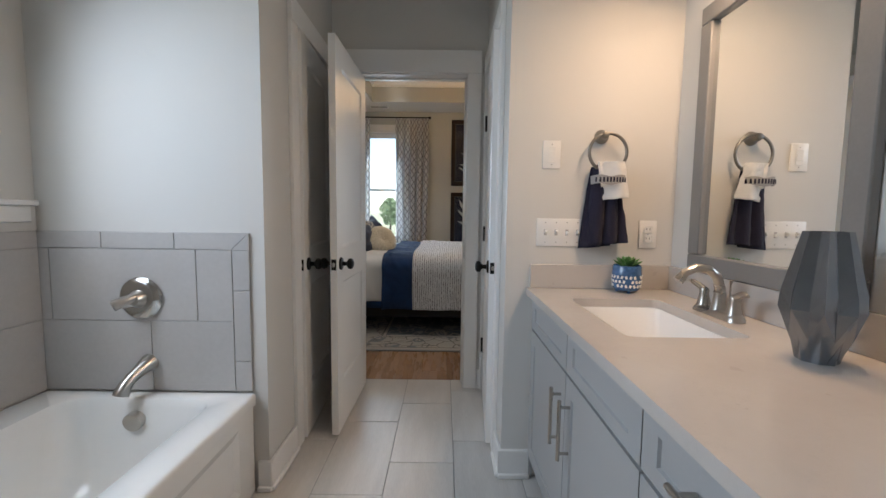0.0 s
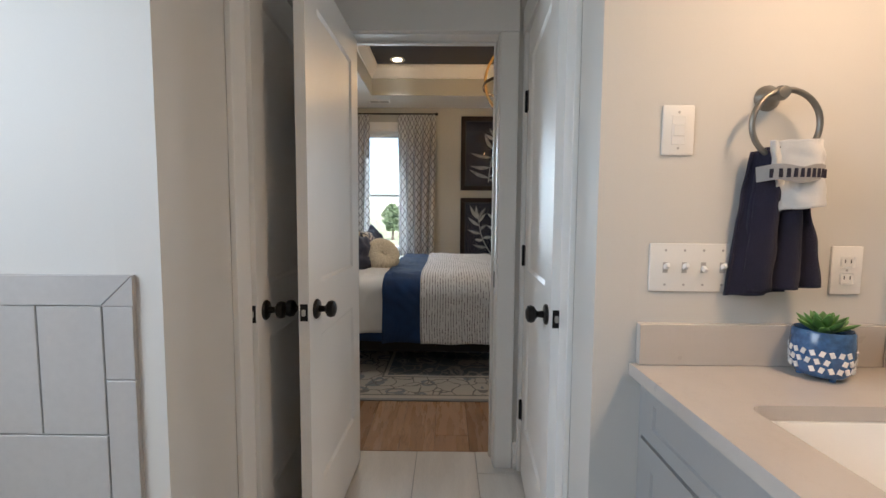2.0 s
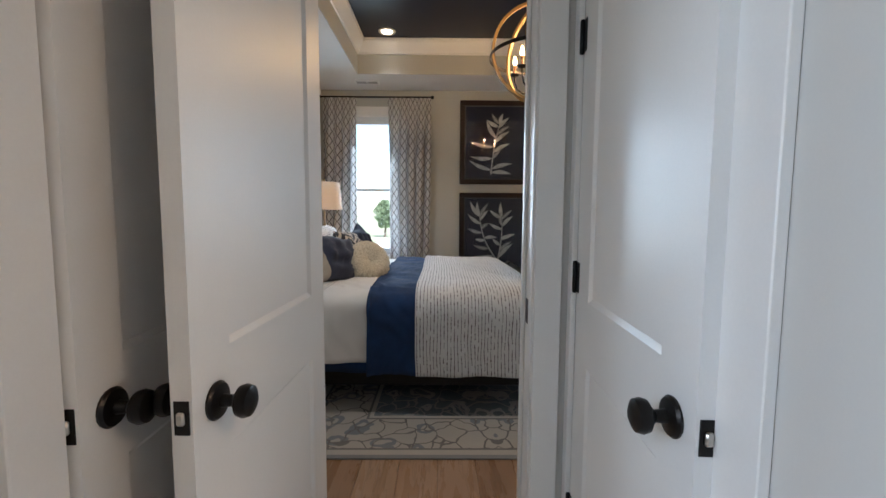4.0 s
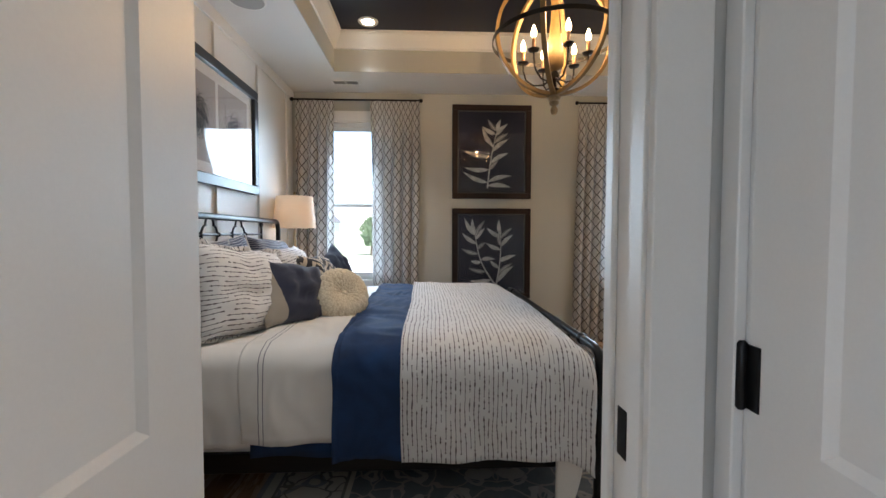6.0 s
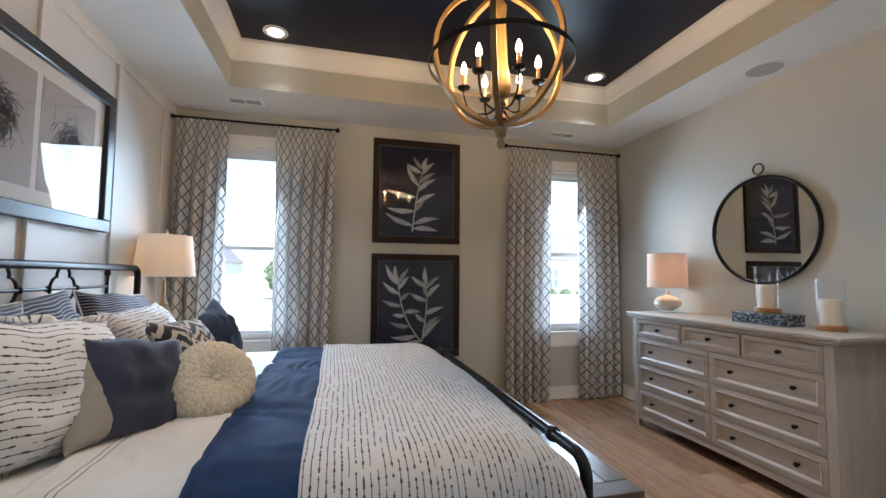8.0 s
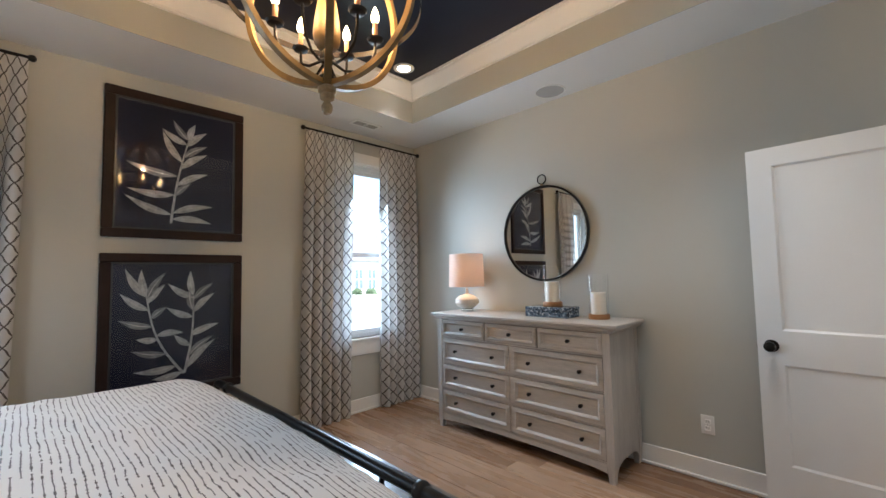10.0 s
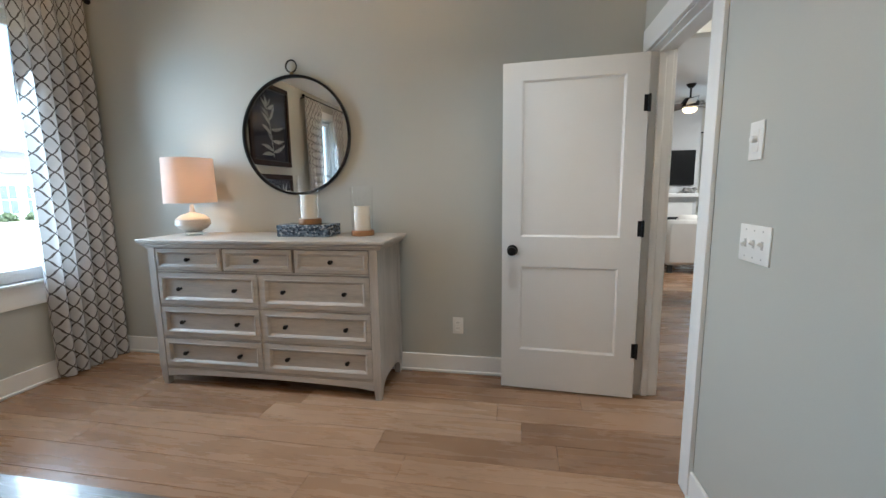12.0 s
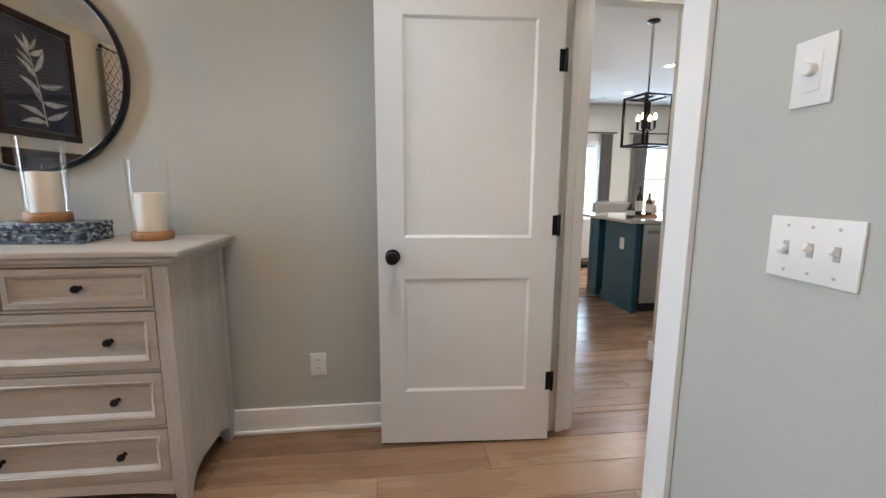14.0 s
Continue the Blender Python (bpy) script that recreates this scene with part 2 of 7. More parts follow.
def thing(name, at, label, category, group="", kind=""):
    """An empty at a thing's base, under which its parts hang."""
    ob = new(name)
    ob.empty_display_size = 0.1
    ob.location = at
    BASE[ob] = Vector(at)
    return tagged(ob, label, category, group, kind)


def finish(name, bm, material, smooth=None):
    bmesh.ops.recalc_face_normals(bm, faces=bm.faces)
    me = bpy.data.meshes.new(name)
    bm.to_mesh(me)
    bm.free()
    for k in (material if isinstance(material, (list, tuple)) else [material]):
        me.materials.append(M[k] if isinstance(k, str) else k)
    if smooth:
        me.shade_smooth()
        me.set_sharp_from_angle(angle=radians(smooth))
    return me


def part(name, bm, material, parent, label="", smooth=40):
    """One mesh, modelled in world coordinates, under a thing or a part."""
    bm.transform(Matrix.Translation(-BASE[parent]))
    ob = new(name, finish(name, bm, material, smooth))
    ob.parent = parent
    BASE[ob] = BASE[parent]
    if label:
        ob["label"] = label
    return ob


def solid(name, bm, material, label, category="", kind="structure", smooth=40, group=""):
    """A thing or a piece of the setting that is one mesh; its origin is its base."""
    lo = [min(v.co[i] for v in bm.verts) for i in range(3)]
    hi = [max(v.co[i] for v in bm.verts) for i in range(3)]
    at = Vector(((lo[0] + hi[0]) / 2, (lo[1] + hi[1]) / 2, lo[2]))
    bm.transform(Matrix.Translation(-at))
    ob = new(name, finish(name, bm, material, smooth))
    ob.location = at
    BASE[ob] = at
    return tagged(ob, label, category, group, kind)


def box(bm, x0, x1, y0, y1, z0, z1, bevel=0.0, m=None, seg=1):
    v = [bm.verts.new((x, y, z)) for x in (x0, x1) for y in (y0, y1) for z in (z0, z1)]
    faces = [bm.faces.new([v[i] for i in q]) for q in ((0, 1, 3, 2), (4, 6, 7, 5), (0, 4, 5, 1), (2, 3, 7, 6), (0, 2, 6, 4), (1, 5, 7, 3))]
    if bevel:
        edges = list({e for f in faces for e in f.edges})
        out = bmesh.ops.bevel(bm, geom=edges, offset=bevel, segments=seg, affect="EDGES", profile=0.5)
        v = list({w for f in out["faces"] for w in f.verts} | {w for w in v if w.is_valid})
    if m is not None:
        for w in v:
            w.co = m @ w.co
    return bm


def boxes(*rows, bevel=0.0):
    bm = bmesh.new()
    for r in rows:
        box(bm, *r, bevel=bevel)
    return bm


def lathe(bm, at, profile, n=24, m=None):
    """A turned shape: rows of radius and height above at."""
    rings = []
    for r, h in profile:
        if r < 1e-5:
            rings.append([bm.verts.new((0, 0, h))])
        else:
            rings.append([bm.verts.new((r * math.cos(2 * math.pi * i / n), r * math.sin(2 * math.pi * i / n), h)) for i in range(n)])
    mm = Matrix.Translation(at) @ (m or Matrix())
    for a, b in zip(rings, rings[1:]):
        for i in range(n):
            j = (i + 1) % n
            if len(a) == 1 and len(b) == 1:
                continue
            if len(a) == 1:
                bm.faces.new((a[0], b[j], b[i]))
            elif len(b) == 1:
                bm.faces.new((a[i], a[j], b[0]))
            else:
                bm.faces.new((a[i], a[j], b[j], b[i]))
    for ring, sign in ((rings[0], 1), (rings[-1], -1)):
        if len(ring) > 1 and profile[0] != profile[-1]:
            bm.faces.new(ring[::-1] if sign > 0 else ring)
    for ring in rings:
        for w in ring:
            w.co = mm @ w.co
    return bm


def tube(bm, points, radius, n=10, closed=False, caps=True, flat=None):
    """A bar along points; radius a number or one per point; flat: (half width, half height) instead, upright."""
    pts = [Vector(p) for p in points]
    count = len(pts)
    rings = []
    side = None
    for i, p in enumerate(pts):
        a = pts[(i - 1) % count] if (closed or i) else p
        b = pts[(i + 1) % count] if (closed or i < count - 1) else p
        d = (b - a).normalized()
        if side is None:
            side = d.cross(Vector((0, 0, 1)))
            if side.length < 1e-3:
                side = d.cross(Vector((0, 1, 0)))
        side = (side - d * side.dot(d)).normalized()
        up = side.cross(d)
        r = radius[i] if isinstance(radius, (list, tuple)) else radius
        if flat:
            w, h = flat
            rings.append([bm.verts.new(p + side * sx * w + up * sy * h) for sx, sy in ((1, 1), (-1, 1), (-1, -1), (1, -1))])
        else:
            rings.append([bm.verts.new(p + side * r * math.cos(2 * math.pi * k / n) + up * r * math.sin(2 * math.pi * k / n)) for k in range(n)])
    k = len(rings[0])
    pairs = list(zip(rings, rings[1:])) + ([(rings[-1], rings[0])] if closed else [])
    for a, b in pairs:
        for i in range(k):
            j = (i + 1) % k
            bm.faces.new((a[i], a[j], b[j], b[i]))
    if not closed and caps:
        bm.faces.new(rings[0][::-1])
        bm.faces.new(rings[-1])
    return bm


def arc(centre, radius, a0, a1, n, axes=((1, 0, 0), (0, 0, 1))):
    c, u, v = Vector(centre), Vector(axes[0]), Vector(axes[1])
    return [c + radius * (math.cos(radians(a0 + (a1 - a0) * i / n)) * u + math.sin(radians(a0 + (a1 - a0) * i / n)) * v) for i in range(n + 1)]


def sheet_mesh(nu, nv, f, uv=None, thick=0.0):
    """A cloth: f(u, v) gives the place for u, v in 0..1; uv the same for its texture."""
    bm = bmesh.new()
    grid = [[bm.verts.new(f(i / nu, j / nv)) for j in range(nv + 1)] for i in range(nu + 1)]
    layer = bm.loops.layers.uv.new("cloth") if uv else None
    for i in range(nu):
        for j in range(nv):
            q = bm.faces.new((grid[i][j], grid[i + 1][j], grid[i + 1][j + 1], grid[i][j + 1]))
            if uv:
                for loop, (a, b) in zip(q.loops, ((i, j), (i + 1, j), (i + 1, j + 1), (i, j + 1))):
                    loop[layer].uv = uv(a / nu, b / nv)
    return bm


def thicken(ob, t):
    mod = ob.modifiers.new("thickness", "SOLIDIFY")
    mod.thickness, mod.offset = t, -1
    return ob


def wall_boxes(axis, a0, a1, b0, b1, z0, z1, holes=()):
    """A wall along axis from a0 to a1, between faces b0 and b1, with openings (lo, hi, sill, head)."""
    bm = bmesh.new()

    def put(p, q, r, s):
        if q - p > 1e-4 and s - r > 1e-4:
            box(bm, *((p, q, b0, b1) if axis == "x" else (b0, b1, p, q)), r, s)
    at = a0
    for lo, hi, sill, head in sorted(holes):
        put(at, lo, z0, z1)
        put(lo, hi, z0, sill)
        put(lo, hi, head, z1)
        at = hi
    put(at, a1, z0, z1)
    return bm

# ---------------------------------------------------------------- the setting
NY, SY, WX, EX = 7.84, 3.88, -1.05, 3.52     # faces of the bedroom walls
LOW, HIGH = 2.81, 3.17                       # border and tray of the bedroom ceiling
TUBY, TOWELY, BWX, BEX = 2.70, 2.81, -1.02, 1.61   # faces of the bathroom walls
HLX, HRX = -0.10, 0.895                      # faces of the passage walls
WIN = ((-0.73, 0.07), (2.44, 3.24))
SILL, HEAD = 0.72, 2.50

floor = solid("floor_bedroom", boxes((WX - 0.1, 8.6, -6.5, SY, -0.2, -0.012), (WX - 0.1, EX + 0.1, SY, NY + 0.1, -0.2, -0.012)), "dark_gap", "subfloor under the oak boards", "floor")
bath_floor = solid("floor_bathroom", boxes((BWX - 0.1, BEX + 0.1, -0.6, 3.885, -0.010, -0.004)), "grout", "grey grout bed under pale porcelain tiles", "floor")

solid("wall_north", wall_boxes("x", WX - 0.12, EX + 0.12, NY, NY + 0.16, -0.2, 3.4, [(a, b, SILL, HEAD) for a, b in WIN]), "bed_wall", "greige painted bedroom wall with two windows", "wall")
solid("wall_east", wall_boxes("y", SY, NY, EX, EX + 0.12, -0.02, 3.4), "bed_wall", "greige painted bedroom wall behind the dresser", "wall")
solid("wall_west", wall_boxes("y", SY, NY, WX - 0.12, WX, -0.02, 3.4), "batten", "white board and batten wall behind the bed", "wall")
solid("wall_south", wall_boxes("x", WX - 0.12, EX + 0.12, SY - 0.06, SY, -0.02, 3.4, [(0.020, 0.784, -0.02, 2.085), (2.55, 3.39, -0.02, 2.062)]), "bed_wall", "greige painted wall with two doorways", "wall")
solid("wall_bath_north", wall_boxes("x", WX - 0.12, EX + 0.12, SY - 0.12, SY - 0.06, -0.02, 2.9, [(0.020, 0.784, -0.02, 2.085), (2.55, 3.39, -0.02, 2.062)]), "bath_wall", "cream wall round the bathroom doorway", "wall")
solid("wall_tub_end", wall_boxes("x", BWX - 0.12, HLX - 0.10, TUBY, TUBY + 0.1, -0.01, 2.74), "bath_wall", "cream wall at the end of the bathtub", "wall")
solid("wall_passage_left", wall_boxes("y", TUBY, SY - 0.12, HLX - 0.10, HLX, -0.01, 2.74, [(3.063, 3.727, -0.01, 2.074)]), "bath_wall", "cream passage wall with a closet doorway", "wall")
solid("wall_passage_right", wall_boxes("y", TOWELY, SY - 0.12, HRX, HRX + 0.10, -0.01, 2.74, [(3.040, 3.734, -0.01, 2.074)]), "bath_wall", "cream passage wall with a closet doorway", "wall")
solid("wall_towel", wall_boxes("x", HRX + 0.10, BEX + 0.12, TOWELY, TOWELY + 0.1, -0.01, 2.74), "bath_wall", "cream bathroom wall behind the towel ring", "wall")
solid("wall_bath_east", wall_boxes("y", -0.5, TOWELY, BEX, BEX + 0.12, -0.01, 2.74), "bath_wall", "cream bathroom wall behind the mirror", "wall")
solid("wall_bath_west", wall_boxes("y", -0.5, TUBY, BWX - 0.14, BWX, -0.01, 2.74, [(1.1, 2.4, 1.25, 2.45)]), "bath_wall", "cream bathroom wall with a window over the tub", "wall")
solid("wall_bath_south", wall_boxes("x", BWX - 0.12, BEX + 0.12, -0.6, -0.5, -0.01, 2.74), "bath_wall", "plain cream bathroom wall", "wall")
solid("wall_closet_left", boxes((HLX - 0.9, HLX - 0.8, TUBY + 0.1, SY - 0.12, -0.01, 2.74)), "bath_wall", "plain closet wall", "wall")
solid("wall_closet_right", boxes((HRX + 0.65, HRX + 0.75, TOWELY + 0.1, SY - 0.12, -0.01, 2.74)), "bath_wall", "plain closet wall", "wall")
solid("ceiling_bathroom", boxes((BWX - 0.14, BEX + 0.12, -0.6, SY - 0.12, 2.74, 2.86)), "ceiling", "white bathroom ceiling", "ceiling")

TX0, TX1, TY0, TY1 = -0.45, 2.985, 4.48, 7.235
solid("ceiling_border", boxes((WX, TX0 - 0.006, SY, NY, LOW, LOW + 0.1), (TX1 + 0.006, EX, SY, NY, LOW, LOW + 0.1), (TX0 - 0.006, TX1 + 0.006, SY, TY0 - 0.006, LOW, LOW + 0.1), (TX0 - 0.006, TX1 + 0.006, TY1 + 0.006, NY, LOW, LOW + 0.1)), "ceiling", "white border of the tray ceiling", "ceiling")
bm = bmesh.new()
ring = []
for px, py, qx, qy in ((TX0, TY0, TX0 - 0.006, TY0 - 0.006), (TX1, TY0, TX1 + 0.006, TY0 - 0.006), (TX1, TY1, TX1 + 0.006, TY1 + 0.006), (TX0, TY1, TX0 - 0.006, TY1 + 0.006)):
    ring.append([bm.verts.new((x, y, z)) for x, y in ((px, py), (qx, qy)) for z in (LOW, HIGH - 0.0005)])
for k in range(4):
    a, b = ring[k], ring[(k + 1) % 4]
    for i, j in ((0, 1), (1, 3), (3, 2), (2, 0)):
        bm.faces.new((a[i], a[j], b[j], b[i]))
bmesh.ops.recalc_face_normals(bm, faces=bm.faces)
solid("ceiling_tray_side", bm, "bed_wall", "greige upright side of the tray ceiling", "ceiling")
solid("ceiling_tray", boxes((TX0 - 0.03, TX1 + 0.03, TY0 - 0.03, TY1 + 0.03, HIGH, HIGH + 0.08)), "navy_ceiling", "glossy navy painted tray ceiling", "ceiling")

M["pot_blue"] = surf("blue_glaze", (0.05, 0.12, 0.26), 0.25, var=0.25, big=30, fine=90, coat=0.4)
M["mount_nickel"] = surf("dull_nickel", (0.26, 0.245, 0.22), 0.35, 0.9, var=0.05)
M["band"] = surf("grey_ribbon", (0.34, 0.33, 0.32), 0.9, var=0.08, fine=400)
M["slot_grey"] = surf("grey_plastic", (0.45, 0.44, 0.42), 0.5, var=0.01)
M["slot_dark"] = surf("dark_slots", (0.03, 0.03, 0.03), 0.6)
M["opal"] = glow("opal_glass", (1.0, 0.72, 0.42), 1.2)
M["clear_acrylic"] = glass("clear_acrylic", (0.95, 0.96, 0.97))
M["hurricane"] = thin_glass("hurricane_glass")
M["sleeve"] = surf("aged_brass_sleeve", (0.36, 0.20, 0.12), 0.4, 0.5, var=0.1)
M["grille"] = surf("grey_mesh", (0.42, 0.41, 0.40), 0.8, var=0.02, fine=500, relief=0.4)
M["hall_wall"] = surf("warm_white_paint", (0.68, 0.65, 0.58), 0.6, var=0.012, fine=260, relief=0.05)
M["concrete"] = surf("pale_concrete", (0.48, 0.47, 0.45), 0.9, var=0.05, big=0.5, fine=12)
M["bottle_olive"] = surf("olive_glass", (0.03, 0.035, 0.015), 0.12, var=0.05, relief=0)
M["bottle_amber"] = surf("amber_glass", (0.16, 0.05, 0.012), 0.12, var=0.05, relief=0)


def mosaic_mat():
    m, nt, b = shader("shell_mosaic")
    v = coords(nt, (1, 1, 1.6))
    cell = node(nt, "ShaderNodeTexVoronoi", Scale=62.0)
    nt.links.new(v, cell.inputs["Vector"])
    sep = nt.nodes.new("ShaderNodeSeparateColor")
    nt.links.new(cell.outputs["Color"], sep.inputs[0])
    c = ramp(nt, sep.outputs[0], ((0.0, (0.015, 0.022, 0.035)), (0.45, (0.06, 0.085, 0.12)), (0.8, (0.16, 0.20, 0.25)), (1.0, (0.42, 0.45, 0.48))))
    nt.links.new(c, b.inputs["Base Color"])
    b.inputs["Roughness"].default_value = 0.25
    bump(nt, cell.outputs["Distance"], 0.3, 0.001, b)
    return m


def knit_mat():
    m, nt, b = shader("chunky_cream_knit")
    v = coords(nt)
    cell = node(nt, "ShaderNodeTexVoronoi", Scale=88.0)
    nt.links.new(v, cell.inputs["Vector"])
    c = ramp(nt, cell.outputs["Distance"], ((0.0, (0.76, 0.69, 0.55)), (0.9, (0.52, 0.45, 0.33))))
    nt.links.new(c, b.inputs["Base Color"])
    b.inputs["Roughness"].default_value = 0.95
    inv = math_node(nt, "SUBTRACT", 1.0, cell.outputs["Distance"])
    bump(nt, inv, 0.8, 0.005, b)
    return m


M["marble_blue"] = mosaic_mat()
M["cream_knit"] = knit_mat()



def cloth_shader(name, pattern, rough=0.85, through_light=0.0, weave=600):
    """A woven cloth; pattern(nt, u, v) gives its colour from the cloth's own metres."""
    m, nt, b = shader(name)
    uv = nt.nodes.new("ShaderNodeUVMap")
    uv.uv_map = "cloth"
    sep = nt.nodes.new("ShaderNodeSeparateXYZ")
    nt.links.new(uv.outputs[0], sep.inputs[0])
    col = pattern(nt, sep.outputs[0], sep.outputs[1], uv.outputs[0])
    nt.links.new(col, b.inputs["Base Color"])
    b.inputs["Roughness"].default_value = rough
    b.inputs["Sheen Weight"].default_value = 0.2
    bump(nt, noise_of(nt, uv.outputs[0], weave, 2), 0.25, 0.001, b)
    if through_light:
        tr = nt.nodes.new("ShaderNodeBsdfTranslucent")
        nt.links.new(col, tr.inputs["Color"])
        ms = nt.nodes.new("ShaderNodeMixShader")
        ms.inputs[0].default_value = through_light
        nt.links.new(b.outputs[0], ms.inputs[1])
        nt.links.new(tr.outputs[0], ms.inputs[2])
        nt.links.new(ms.outputs[0], nt.nodes["Material Output"].inputs["Surface"])
    return m


def vec(nt, x, y, z=0.0):
    n = nt.nodes.new("ShaderNodeCombineXYZ")
    for i, v in enumerate((x, y, z)):
        if isinstance(v, (int, float)):
            n.inputs[i].default_value = v
        else:
            nt.links.new(v, n.inputs[i])
    return n.outputs[0]


def trellis(nt, u, v, uv):
    pu, pv = 0.086, 0.12
    v2 = math_node(nt, "DIVIDE", v, pv)
    wave = math_node(nt, "MULTIPLY", math_node(nt, "SINE", math_node(nt, "MULTIPLY", v2, 4 * math.pi)), 0.035)
    u2 = math_node(nt, "DIVIDE", u, pu)
    near = None
    for s in (1, -1):
        a = math_node(nt, "ADD", u2, math_node(nt, "MULTIPLY", math_node(nt, "ADD", v2, wave), s))
        d = math_node(nt, "ABSOLUTE", math_node(nt, "SUBTRACT", math_node(nt, "FRACT", a), 0.5))
        near = d if near is None else math_node(nt, "MINIMUM", near, d)
    rough_edge = math_node(nt, "ADD", near, math_node(nt, "MULTIPLY", math_node(nt, "SUBTRACT", noise_of(nt, uv, 130, 2), 0.5), 0.05))
    line = math_node(nt, "LESS_THAN", rough_edge, 0.062)
    base = ramp(nt, noise_of(nt, uv, 9, 3), ((0.3, (0.54, 0.525, 0.51)), (0.7, (0.62, 0.605, 0.59))))
    return mix(nt, line, base, (0.10, 0.084, 0.075))


def dashes(period, width, density, base, ink):
    def pattern(nt, u, v, uv):
        a = math_node(nt, "DIVIDE", u, period)
        wob = math_node(nt, "MULTIPLY", math_node(nt, "SUBTRACT", noise_of(nt, uv, 7, 2), 0.5), 0.5)
        a = math_node(nt, "ADD", a, wob)
        i = math_node(nt, "FLOOR", a)
        d = math_node(nt, "ABSOLUTE", math_node(nt, "SUBTRACT", math_node(nt, "FRACT", a), 0.5))
        bead = noise_of(nt, vec(nt, math_node(nt, "MULTIPLY", i, 7.31), math_node(nt, "MULTIPLY", v, 75)), 1.0, 1)
        gap = noise_of(nt, vec(nt, math_node(nt, "MULTIPLY", i, 3.77), math_node(nt, "MULTIPLY", v, 17), 9.0), 1.0, 1)
        half = math_node(nt, "ADD", width, math_node(nt, "MULTIPLY", math_node(nt, "GREATER_THAN", bead, 0.56), width * 1.2))
        on = math_node(nt, "MULTIPLY", math_node(nt, "LESS_THAN", d, half), math_node(nt, "GREATER_THAN", gap, density))
        tone = mix(nt, noise_of(nt, vec(nt, i, v), 3, 1), ink, (0.12, 0.085, 0.07))
        tone = mix(nt, math_node(nt, "GREATER_THAN", bead, 0.56), (0.075, 0.07, 0.08), tone)
        return mix(nt, on, base, tone)
    return pattern


def ticking(nt, u, v, uv):
    d = math_node(nt, "FRACT", math_node(nt, "DIVIDE", v, 0.0165))
    return mix(nt, math_node(nt, "LESS_THAN", d, 0.24), (0.022, 0.030, 0.062), (0.42, 0.42, 0.44))


def two_tone(nt, u, v, uv):
    return mix(nt, math_node(nt, "GREATER_THAN", math_node(nt, "ADD", u, math_node(nt, "MULTIPLY", v, 0.30)), -0.165), (0.36, 0.31, 0.25), (0.022, 0.028, 0.055))


def zigzag(nt, u, v, uv):
    tri = math_node(nt, "PINGPONG", u, 0.05)
    a = math_node(nt, "FRACT", math_node(nt, "DIVIDE", math_node(nt, "ADD", v, tri), 0.055))
    a = math_node(nt, "ADD", a, math_node(nt, "MULTIPLY", math_node(nt, "SUBTRACT", noise_of(nt, uv, 70, 2), 0.5), 0.35))
    return mix(nt, math_node(nt, "GREATER_THAN", a, 0.42), (0.52, 0.44, 0.34), (0.022, 0.022, 0.03))


def hem_lines(nt, u, v, uv):
    """White sheet with two fine grey lines along its fold."""
    on = None
    for p in (0.085, 0.105):
        d = math_node(nt, "LESS_THAN", math_node(nt, "ABSOLUTE", math_node(nt, "SUBTRACT", u, p)), 0.0022)
        on = d if on is None else math_node(nt, "MAXIMUM", on, d)
    return mix(nt, on, (0.72, 0.70, 0.67), (0.20, 0.20, 0.22))


M["trellis"] = cloth_shader("trellis_linen", trellis, 0.9, 0.26)
M["throw"] = cloth_shader("dashed_duvet", dashes(0.0205, 0.068, 0.40, (0.65, 0.642, 0.642), (0.014, 0.016, 0.04)), 0.85)
M["dash_pillow"] = cloth_shader("dashed_pillow", dashes(0.022, 0.065, 0.42, (0.74, 0.72, 0.70), (0.02, 0.022, 0.05)), 0.85)
M["ticking"] = cloth_shader("navy_ticking", ticking)
M["two_tone"] = cloth_shader("two_tone_linen", two_tone)
M["zigzag"] = cloth_shader("zigzag_weave", zigzag)
M["hem"] = cloth_shader("hemstitched_sheet", hem_lines, 0.75)


def shade_mat(name, colour, fac, rough=0.9):
    m, nt, b = shader(name)
    v = coords(nt)
    col = ramp(nt, noise_of(nt, v, 400, 2), ((0.3, tuple(c * 0.93 for c in colour)), (0.7, colour)))
    nt.links.new(col, b.inputs["Base Color"])
    b.inputs["Roughness"].default_value = rough
    tr = nt.nodes.new("ShaderNodeBsdfTranslucent")
    nt.links.new(col, tr.inputs["Color"])
    ms = nt.nodes.new("ShaderNodeMixShader")
    ms.inputs[0].default_value = fac
    nt.links.new(b.outputs[0], ms.inputs[1])
    nt.links.new(tr.outputs[0], ms.inputs[2])
    nt.links.new(ms.outputs[0], nt.nodes["Material Output"].inputs["Surface"])
    return m


M["shade"] = shade_mat("linen_shade", (0.80, 0.74, 0.66), 0.5)
M["shade_pink"] = shade_mat("warm_linen_shade", (0.80, 0.70, 0.645), 0.45)
M["lamp_gold"] = surf("weathered_gold", (0.34, 0.25, 0.14), 0.5, 0.3, var=0.2, big=10, fine=60, relief=0.3)
M["ceramic"] = surf("cream_ceramic", (0.66, 0.60, 0.53), 0.3, var=0.06, big=6, fine=30, stretch=(1, 1, 6))


